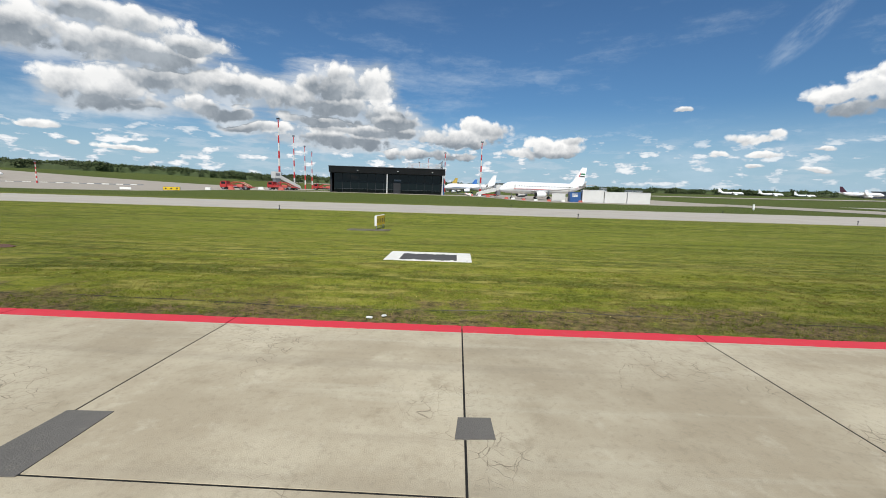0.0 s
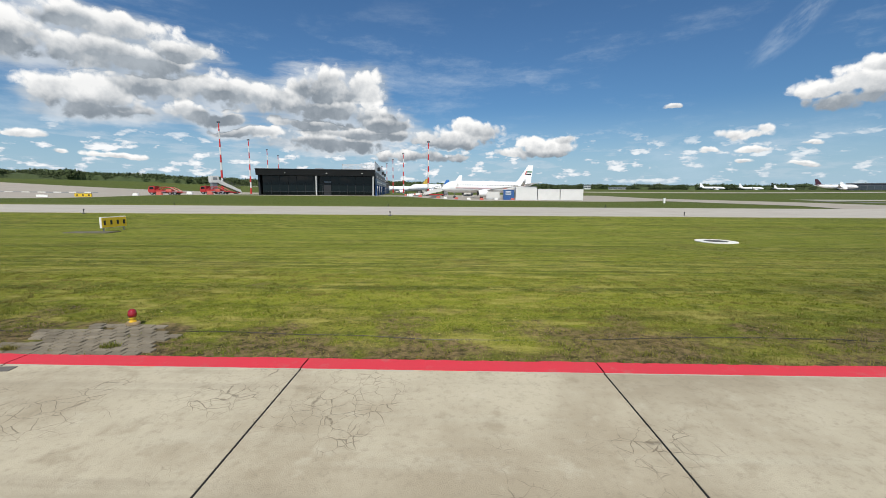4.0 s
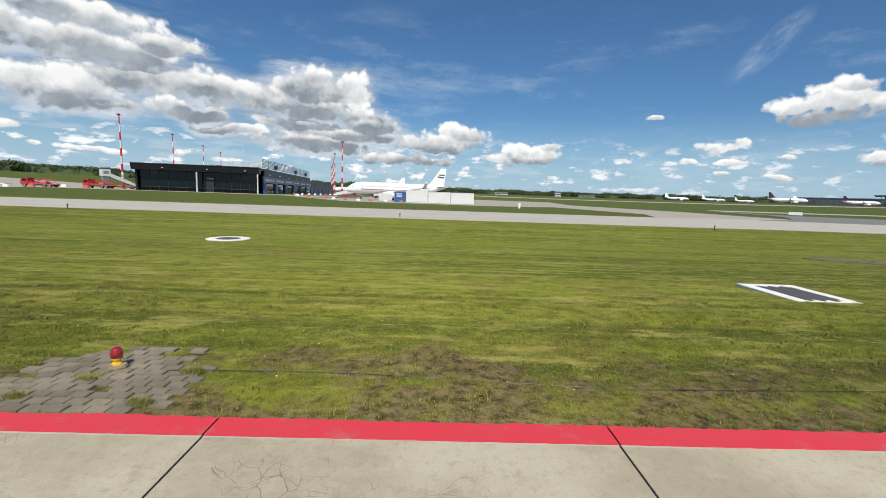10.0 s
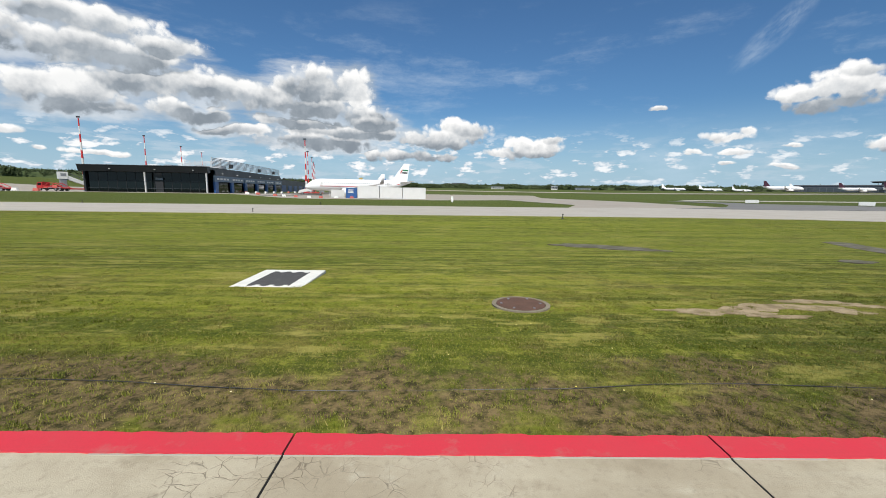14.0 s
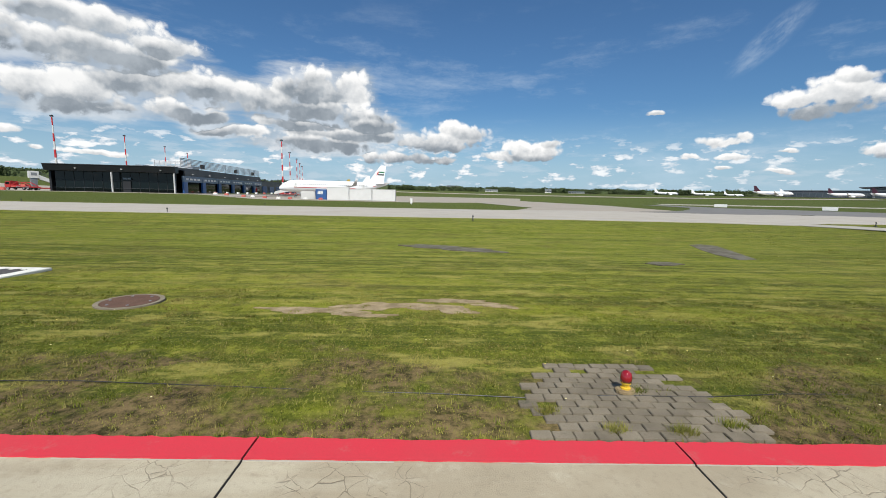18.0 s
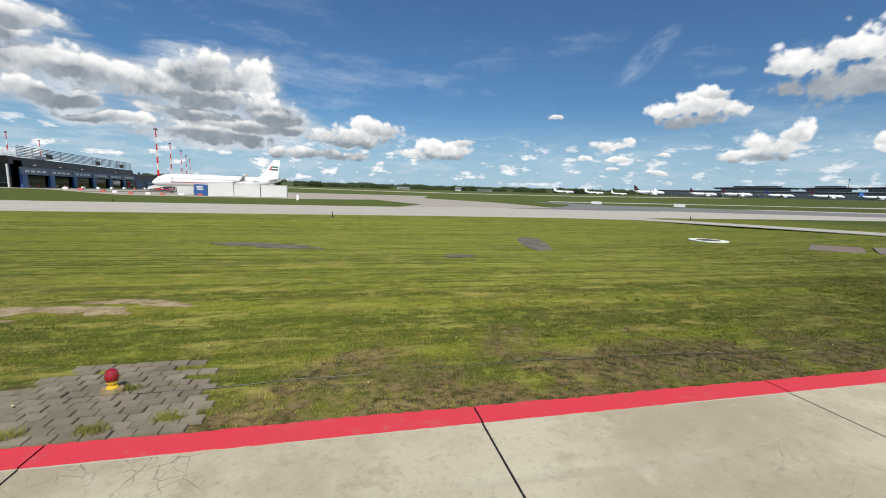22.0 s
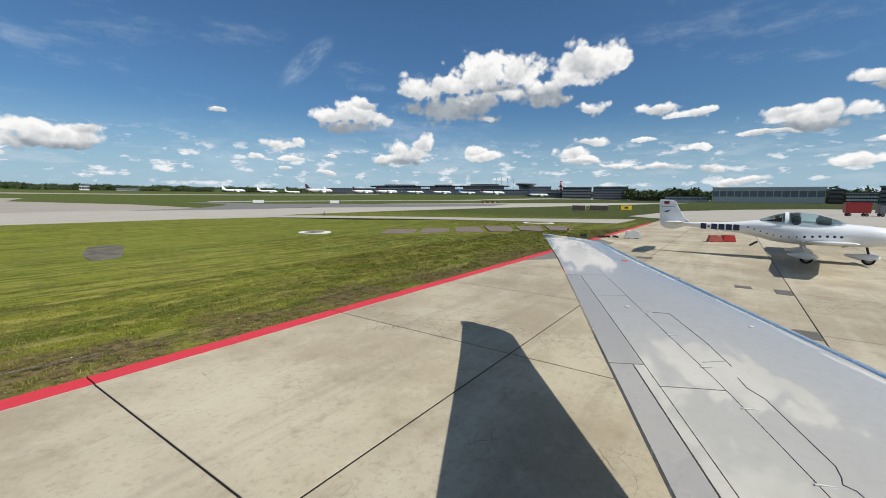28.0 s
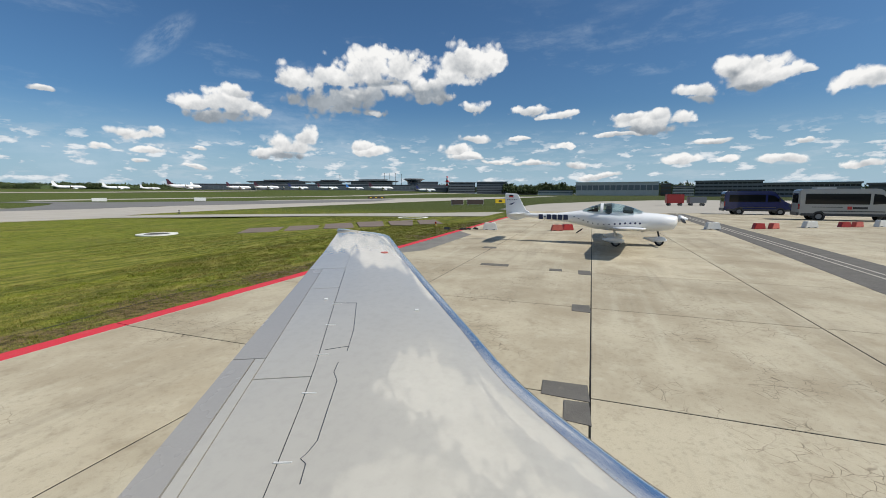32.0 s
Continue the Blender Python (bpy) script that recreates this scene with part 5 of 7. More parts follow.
def guide_sign(x, y, turn, w, h, face, label, bars=2, back=BLACK):
    """A low lit taxiway sign: box on short legs, coloured face, plain bars for its characters."""
    ob = thing("taxiway_sign", pose(x, y, rise(x, y) - 0.03, 0, 0, turn), label, "sign", "taxiway signs")
    part("box", box(-w / 2, w / 2, 0.0, 0.16, 0.25, 0.25 + h, 0.02), back, ob, "sign box")
    part("face", box(-w / 2 + 0.04, w / 2 - 0.04, -0.012, 0.0, 0.29, 0.21 + h), face, ob, "coloured sign face")
    for k in range(bars):
        a = -w / 2 + w * (k + 0.5) / bars
        part("sign_bar", box(a - w * 0.16 / bars, a + w * 0.16 / bars, -0.02, -0.012, 0.25 + h * 0.3, 0.25 + h * 0.7), YELLOW if face is not YELLOW else BLACK, ob, "unreadable bar")
    for a in (-w / 2 + 0.2, w / 2 - 0.2):
        part("leg", tube([(a, 0.08, 0), (a, 0.08, 0.26)], 0.04, 6), STEEL, ob, "short leg")
    return ob


guide_sign(-5.51, 29.8, 82, 1.9, 0.75, YELLOW, "yellow faced taxiway sign seen nearly edge on", 4, WHITE_PLASTIC)
guide_sign(-69.06, 98.07, 0, 4.2, 0.8, YELLOW, "yellow taxiway sign on the far verge", 3)
guide_sign(-87.12, 106.10, 0, 3.0, 0.6, WHITE_PLASTIC, "long low white sign board on the verge", 0, WHITE_PLASTIC)
guide_sign(63.92, 91.40, 10, 0.45, 1.1, WHITE_PLASTIC, "small white marker board on the verge", 0, WHITE_PLASTIC)
guide_sign(152.6, 123.6, -40, 3.2, 0.9, WHITE_PLASTIC, "white sign board on the far grass", 0, WHITE_PLASTIC)
guide_sign(168.8, 106.5, -48, 3.0, 0.95, WHITE_PLASTIC, "white double sign board on the far grass", 0, WHITE_PLASTIC)
guide_sign(155.0, 23.3, -60, 2.4, 1.0, BROWN, "dark brown taxiway sign with a white end", 0, WHITE_PLASTIC)
guide_sign(158.3, 20.6, -60, 3.4, 1.0, BROWN, "long dark brown taxiway sign", 0, WHITE_PLASTIC)
guide_sign(168.7, 17.8, -60, 2.3, 0.95, YELLOW, "yellow taxiway sign beside the brown ones", 1)
guide_sign(236.30, 85.75, -60, 7.0, 0.9, BROWN, "far low row of dark signs", 3)


def edge_post(x, y, label="short dark taxiway edge marker post"):
    ob = thing("edge_post", pose(x, y, rise(x, y) - 0.03), label, "marker post", "edge posts")
    part("pole", tube([(0, 0, 0), (0, 0, 0.34), (0, 0, 0.35), (0, 0, 0.45)], [0.04, 0.04, 0.08, 0.06], 8), BLACK, ob, "dark post")
    part("foot", tube([(0, 0, -0.02), (0, 0, 0.05)], 0.16, 10), DARK_GREY, ob, "round foot")
    return ob


for x, y in ((72.8, 41.9), (-18.0, 41.3), (12.1, 41.6), (114.2, 44.6), (42.4, 45.0), (8.4, 64.9), (-23.5, 62.8), (42.7, 67.9)):
    edge_post(x, y)
cable = thing("surface_cable", pose(0, 0, 0), "thin black cable lying along the worn grass edge", "cable")
cable_rng = random.Random(3)
part("strand", tube([(x, 6.92 + 1.05 + 0.12 * math.sin(x * 0.6) + cable_rng.uniform(-0.03, 0.03), -0.018 + 0.016 * math.sin(x * 0.9) + 0.006 * math.sin(x * 3.1)) for x in [-12 + 1.1 * k for k in range(96)]], 0.0055, 5), BLACK, cable)

# ---------------------------------------------------------------- light aircraft on the apron


def light_aircraft(m):
    """Two-seat low-wing trainer, nose towards +x in its own frame, 7.4 m long."""
    ob = thing("light_aircraft", m, "small white low-wing two-seat trainer parked on the concrete apron", "airplane")
    prof = [(3.24, 0.24, 0.20, 1.08), (3.12, 0.38, 0.30, 1.01), (2.6, 0.47, 0.375, 1.00), (1.72, 0.54, 0.42, 1.015), (0.64, 0.56, 0.43, 1.03), (-0.1, 0.50, 0.40, 1.08), (-0.50, 0.42, 0.34, 1.14), (-1.11, 0.30, 0.235, 1.15),
            (-1.84, 0.20, 0.16, 1.155), (-2.56, 0.135, 0.105, 1.19), (-3.1, 0.10, 0.095, 1.20), (-3.7, 0.06, 0.09, 1.20), (-3.95, 0.03, 0.06, 1.20)]

    def flank(x, z):
        """Half width of the body at x and height z."""
        for (xa, ya, ra, ca), (xb, yb, rb, cb) in zip(prof, prof[1:]):
            if xb <= x <= xa:
                u = (xa - x) / (xa - xb)
                ry, rz, c = ya + u * (yb - ya), ra + u * (rb - ra), ca + u * (cb - ca)
                return ry * max(0.0, 1 - min(1.0, abs(z - c) / rz) ** 2.3) ** (1 / 2.3)
        return 0.1

    part("fuselage", loft([oval(x, 0, z, ry, rz, 22, 2.3) for x, ry, rz, z in prof]), WHITE, ob, "white composite fuselage", smooth=True)
    dome = [(1.95, 0.26, 0.02), (1.6, 0.42, 0.17), (1.15, 0.47, 0.31), (0.7, 0.46, 0.37), (0.25, 0.43, 0.34), (-0.1, 0.36, 0.24), (-0.5, 0.24, 0.06)]
    part("canopy", loft([[(x, ry * math.cos(a), 1.43 + rz * math.sin(a)) for a in (math.pi * k / 12 for k in range(13))] for x, ry, rz in dome], closed=False, caps=False), CANOPY_GLASS, ob, "tinted bubble canopy", smooth=True)
    part("canopy_bow", loft([[(x, 0.46 * math.cos(a), 1.43 + 0.368 * math.sin(a)) for a in (math.pi * k / 12 for k in range(13))] for x in (0.36, 0.24)], closed=False, caps=False), WHITE, ob, "white canopy bow")
    part("dashboard", box(1.15, 1.55, -0.36, 0.36, 1.36, 1.52, 0.04), BLACK, ob, "black instrument panel")
    for s in (-1, 1):
        part("rear_window", prism([(-0.36, 1.46), (0.16, 1.62), (0.14, 1.43)], s * 0.425 - 0.01, s * 0.47 + 0.01, "y"), WINDOW_GLASS, ob, "dark rear quarter window")
        part("seat", box(0.45, 0.7, s * 0.24 - 0.18, s * 0.24 + 0.18, 1.15, 1.68, 0.05), DARK_GREY, ob, "dark seat back")
        part("wing", loft([[(1.95 - x, y, z) for x, y, z in foil(0, 1.35, s * 0.45, 0.70, 0.13)], [(1.85 - x, y, z) for x, y, z in foil(0, 1.2, s * 3.6, 0.98, 0.12)], [(1.60 - x, y, z) for x, y, z in foil(0, 0.75, s * 5.0, 1.07, 0.10)]]),
             WHITE, ob, "white tapered wing", smooth=True)
        part("tailplane", loft([[(-3.05 - x, y, z) for x, y, z in foil(0, 0.75, s * 0.05, 1.31, 0.10)], [(-3.15 - x, y, z) for x, y, z in foil(0, 0.5, s * 1.5, 1.33, 0.09)]]), WHITE, ob, "white tailplane", smooth=True)
        spat = part("wheel_spat", loft([oval(x, s * 0.95, z, ry, rz, 12) for x, ry, rz, z in ((1.25, 0.02, 0.03, 0.24), (1.14, 0.09, 0.11, 0.25), (0.92, 0.12, 0.16, 0.26), (0.68, 0.10, 0.12, 0.27), (0.38, 0.02, 0.03, 0.29))]), WHITE, ob, "white wheel fairing", smooth=True)
        part("strut", tube([(0.9, s * 0.95, 0.4), (0.8, s * 0.5, 0.75)], 0.05, 8), WHITE, spat, "slim strut")
        wheel(0.92, s * 0.95, 0.19, 0.14, ob)
    spat = part("wheel_spat", loft([oval(x, 0, z, ry, rz, 12) for x, ry, rz, z in ((2.93, 0.02, 0.03, 0.26), (2.84, 0.07, 0.10, 0.26), (2.64, 0.10, 0.15, 0.25), (2.40, 0.08, 0.11, 0.27), (2.02, 0.02, 0.03, 0.31))]), WHITE, ob, "white nose wheel fairing", smooth=True)
    part("strut", tube([(2.62, 0, 0.40), (2.50, 0, 0.85)], 0.035, 8), BLACK, spat, "dark nose strut")
    wheel(2.64, 0, 0.18, 0.13, ob)
    part("fin", loft([[(x0, -w, z0), (x1, -w, z1), (x1, w, z1), (x0, w, z0)] for x0, z0, x1, z1, w in ((-3.45, 0.96, -3.75, 0.98, 0.02), (-2.75, 1.20, -3.97, 1.12, 0.05), (-2.85, 1.30, -4.0, 1.28, 0.055), (-3.08, 1.46, -4.02, 1.44, 0.055),
                                                                                          (-3.25, 1.75, -4.05, 1.75, 0.05), (-3.45, 2.16, -4.07, 2.18, 0.04), (-3.55, 2.22, -4.05, 2.24, 0.025))]), WHITE, ob, "white fin and rudder")
    for s in (-0.063, 0.053):
        part("flag_bar", box(-3.88, -3.68, s, s + 0.01, 2.10, 2.16), BLACK, ob, "black flag bar")
        part("flag_bar", box(-3.88, -3.68, s, s + 0.01, 2.04, 2.10), DECAL_RED, ob, "red flag bar")
        part("tail_mark", prism([(-3.9, 1.72), (-3.6, 1.80), (-3.75, 1.68)], s, s + 0.01, "y"), DECAL_BLUE, ob, "dark winged mark")
        for k in range(5):
            part("dot", tube([(-3.95 + 0.11 * k, s, 1.93), (-3.95 + 0.11 * k, s + 0.012, 1.93)], 0.025, 8), DECAL_BLUE, ob, "small navy dot")
    # registration as plain bars along the rear fuselage
    for s in (-1, 1):
        for k, (a, b) in enumerate(((-1.12, -1.32), (-1.37, -1.57), (-1.62, -1.82), (-1.87, -2.07), (-2.12, -2.20), (-2.25, -2.45))):
            half = 0.115 if k != 4 else 0.03
            w = (flank(a, 1.15), flank(b, 1.155))
            part("registration_bar", loft([[(a, s * (w[0] - 0.02), 1.15 - half), (a, s * (w[0] + 0.006), 1.15 - half), (a, s * (w[0] + 0.006), 1.15 + half), (a, s * (w[0] - 0.02), 1.15 + half)],
                                           [(b, s * (w[1] - 0.02), 1.155 - half), (b, s * (w[1] + 0.006), 1.155 - half), (b, s * (w[1] + 0.006), 1.155 + half), (b, s * (w[1] - 0.02), 1.155 + half)]]), DECAL_BLUE, ob, "navy bar in place of a letter")
        for k, (x, z) in enumerate(((-0.85, 1.19), (-0.65, 1.12), (-0.45, 1.05), (-0.25, 0.98), (-0.05, 0.93), (0.17, 0.90), (0.40, 0.89), (0.62, 0.90), (0.84, 0.92), (1.05, 0.94), (1.25, 0.96), (1.45, 0.97), (1.64, 0.975), (1.82, 0.97))):
            w = flank(x, z)
            part("dot", tube([(x, s * (w - 0.03), z), (x, s * (w + 0.006), z)], 0.045 if k > 7 else 0.028, 8), DECAL_BLUE, ob, "navy dot")
    part("spinner", loft([oval(x, 0, 1.17, r, r, 14) for x, r in ((3.30, 0.16), (3.42, 0.14), (3.55, 0.08), (3.66, 0.015))]), WHITE, ob, "pointed white spinner", smooth=True)
    for s in (-1, 1):
        blade = [(3.40, s * 0.10, 1.17 + s * 0.01), (3.42, s * 0.45, 1.17 + s * 0.06), (3.44, s * 0.80, 1.17 + s * 0.11)]
        part("propeller_blade", tube(blade, [0.05, 0.07, 0.03], 6), BLACK, ob, "dark propeller blade")
    part("exhaust", tube([(2.3, -0.15, 0.72), (1.9, -0.15, 0.60)], 0.035, 8), STEEL, ob, "exhaust pipe")
    for y in (-0.25, 0.25):
        part("step", tube([(-0.5, y, 0.62), (-0.75, y * 1.2, 0.45)], 0.02, 6), BLACK, ob, "entry step")
    return ob


light_aircraft(pose(99.6, -1.25, 0.02, 0, 0, -92) @ Matrix.Scale(1.05, 4))

# ---------------------------------------------------------------- vans


def van(m, label, paint, length=6.9, height=2.6, stripe=None, name="minibus"):
    """A high-roof minibus, nose towards +x: body shell, glass band, bumpers, lamps, mirrors, wheels, roof unit."""
    ob = thing(name, m, label, "van", "parked vans")
    L, H = length, height
    side = [(0.0, 0.45), (0.0, H - 0.25), (0.12, H - 0.05), (0.4, H), (L - 2.1, H), (L - 1.75, H - 0.08), (L - 0.95, 1.55), (L - 0.25, 1.25), (L - 0.03, 1.0), (L, 0.45)]
    part("body", prism(side, -0.99, 0.99, "y", 0.07), paint, ob, "van body shell")
    for s in (-1, 1):
        part("side_glass", prism([(0.45, 1.42), (0.45, H - 0.42), (L - 2.5, H - 0.42), (L - 2.5, 1.42)], s * 0.998 - 0.006, s * 0.998 + 0.006, "y"), WINDOW_GLASS, ob, "long dark side window")
        part("door_glass", prism([(L - 2.3, 1.42), (L - 2.3, H - 0.45), (L - 1.75, H - 0.5), (L - 1.1, 1.5)], s * 0.998 - 0.006, s * 0.998 + 0.006, "y"), WINDOW_GLASS, ob, "dark cab door window")
        part("sill", box(0.2, L - 0.2, s * 0.985 - 0.03, s * 0.985 + 0.03, 0.40, 0.62, 0.02), DARK_GREY, ob, "dark sill strip")
        part("rub_strip", box(1.5, L - 1.5, s * 1.0 - 0.01, s * 1.0 + 0.012, 0.78, 0.86), DARK_GREY, ob, "dark rubbing strip")
        part("tail_lamp", box(-0.02, 0.12, s * 0.93 - 0.06, s * 0.93 + 0.06, 0.95, 1.45, 0.02), LENS_RED, ob, "red tail lamp")
        part("head_lamp", prism([(L - 0.35, 0.9), (L - 0.05, 0.85), (L - 0.08, 1.05), (L - 0.4, 1.15)], s * 0.9 - 0.1, s * 0.9 + 0.1, "y"), CANOPY_GLASS, ob, "clear head lamp")
        mir = part("mirror", box(L - 1.35, L - 1.2, s * 1.16 - 0.09, s * 1.16 + 0.09, 1.45, 1.85, 0.03), BLACK, ob, "black wing mirror")
        part("bracket", tube([(L - 1.3, s * 0.98, 1.5), (L - 1.28, s * 1.12, 1.55)], 0.03, 6), BLACK, mir)
        if stripe:
            part("decal", box(L - 3.9, L - 3.6, s * 1.0 - 0.008, s * 1.0 + 0.010, 0.98, 1.24), DECAL_RED, ob, "red square decal")
            part("decal", box(L - 3.55, L - 2.6, s * 1.0 - 0.008, s * 1.0 + 0.010, 1.02, 1.20), BLACK, ob, "dark bar of lettering")
            part("decal", box(0.9, 3.0, s * 1.0 - 0.008, s * 1.0 + 0.010, 1.14, 1.19), DARK_GREY, ob, "thin grey bar of lettering")
        for a in (1.45, L - 1.1):
            part("wheel_arch", tube([(a, s * 0.985, 0.36), (a, s * 1.004, 0.36)], 0.46, 18), BLACK, ob, "dark wheel arch")
            wheel(a, s * 0.90, 0.35, 0.24, ob)
    part("windscreen", prism([(L - 1.72, H - 0.14), (L - 0.98, 1.56), (L - 0.93, 1.58), (L - 1.66, H - 0.11)], -0.86, 0.86, "y"), WINDOW_GLASS, ob, "sloping windscreen")
    part("rear_glass", box(-0.015, 0.02, -0.75, 0.75, 1.5, H - 0.4), WINDOW_GLASS, ob, "dark rear window")
    part("bumper", box(-0.08, 0.1, -0.95, 0.95, 0.4, 0.7, 0.04), DARK_GREY, ob, "rear bumper")
    part("bumper", box(L - 0.1, L + 0.08, -0.95, 0.95, 0.38, 0.72, 0.05), DARK_GREY, ob, "front bumper")
    part("roof_unit", box(1.2, 2.6, -0.6, 0.6, H - 0.02, H + 0.14, 0.04), WHITE_METAL if stripe else BLACK, ob, "roof air conditioner")
    return ob


van(pose(134.6, -15.2, 0.02, 0, 0, -92), "dark blue high-roof minibus parked on the apron", BLUE_DARK, 6.3, 2.62)
van(pose(125.2, -18.5, 0.02, 0, 0, -96), "silver high-roof minibus with dark windows", SILVER, 7.2, 2.75, stripe=True)

for x, y, turn, mat, label in ((104.9, 5.0, -78, WHITE_PLASTIC, "white plastic road barrier by the grass edge"), (105.8, 0.9, -72, RED_PALE, "red plastic road barrier behind the light aircraft"),
                               (106.4, 0.3, -60, RED, "dark red road barrier behind the light aircraft"), (110.2, -8.6, -74, WHITE_PLASTIC, "white plastic road barrier on the apron"),
                               (111.7, -11.6, -70, RED, "red plastic road barrier on the apron"), (112.2, -12.6, -50, RED_PALE, "faded red road barrier knocked askew"),
                               (114.1, -15.3, -70, WHITE_PLASTIC, "white plastic road barrier near the minibuses"), (115.5, -17.8, -70, RED, "red plastic road barrier near the minibuses"),
                               (115.9, -18.7, -60, RED_PALE, "red road barrier beside another"), (117.0, -20.6, -68, WHITE_PLASTIC, "white road barrier beyond the minibus")):
    barrier(x, y, turn, mat, label, 0.76 if mat is WHITE_PLASTIC else 0.62)
tow = thing("tie_down_chain", pose(104.50, 6.69, 0.02), "dark chain and chock lying by the white barrier", "chain")
chain_rng = random.Random(5)
for k in range(9):
    a, b = 0.28 * k - 0.9, chain_rng.uniform(-0.2, 0.2) - 0.25 * k * 0.4
    part("link", tube([(a * 0.4, b - 0.1, 0.04), (a * 0.4 + 0.1, b, 0.09), (a * 0.4 + 0.05, b + 0.12, 0.04)], 0.05, 6), BLACK, tow)
part("chock", prism([(-0.2, 0), (0.0, 0.16), (0.2, 0)], 0.9, 1.3, "y", 0.02), BLACK, tow, "black wheel chock")

PAVER_PALE = material("pale_drain_rim", (0.42, 0.39, 0.33), 0.8, second=(0.33, 0.30, 0.25), scale=2.0)
# dark drain strip with pale joints across the apron
strip("drain_strip", [(88.0, -7.0), (91.0, -7.6), (100, -8.2), (107, -8.6), (127, -9.3), (134, -9.5)], [(88.0, -9.7), (92.0, -10.0), (100, -10.3), (113, -10.6), (127, -11.0), (134, -11.2)], 0.028, ASPHALT_PATCH, "dark asphalt drain strip across the apron", "paving")
for shift in (0.0, 0.34):
    strip("drain_channel", [(88.0, -8.5 - shift), (94.0, -8.75 - shift), (105, -9.15 - shift * 0.9), (127, -9.95 - shift * 0.8), (134, -10.2 - shift * 0.8)], [(88.0, -8.58 - shift), (94.0, -8.83 - shift), (105, -9.23 - shift * 0.9), (127, -10.03 - shift * 0.8), (134, -10.28 - shift * 0.8)], 0.034, PAVER_PALE, "thin pale drain rim along the dark strip", "drain")
for x0, x1, y0, y1 in ((-3.92, -3.40, 2.8, 3.8), (7.6, 8.1, 3.65, 4.0), (0.05, 0.44, 3.6, 4.0), (87.3, 87.85, -1.18, -0.8), (83.58, 84.0, -1.18, -0.62), (83.08, 83.56, -1.2, -0.9), (91.3, 91.98, -1.18, -0.8), (91.62, 92.0, -0.35, 0.05),
                       (91.9, 92.3, 1.35, 2.3), (96.1, 96.6, 2.7, 3.3), (12.05, 12.36, 6.33, 6.50)):
    bm = prism([(x0, y0), (x1, y0 + 0.03), (x1 - 0.02, y1), (x0 + 0.03, y1 - 0.02)], 0.012, 0.030)
    tagged(part("asphalt_repair", bm, ASPHALT_PATCH), "square dark asphalt repair in the concrete", "repair patch", kind="structure")
GREY_ASPHALT = material("faded_grey_asphalt", (0.21, 0.20, 0.18), 0.9, second=(0.16, 0.152, 0.138), scale=1.2, amount=0.8, bump=0.4, grime=(0.12, 0.115, 0.10))
sheet("asphalt_apron_edge", [(92.6, 6.56), (103.4, 6.56), (101.5, 5.3), (94.6, 5.3)], 0.030, GREY_ASPHALT, "grey asphalt repair beside the red line", "repair patch", thick=0.02)

# ---------------------------------------------------------------- the aircraft's own wing, as it stands at the end of the taxi


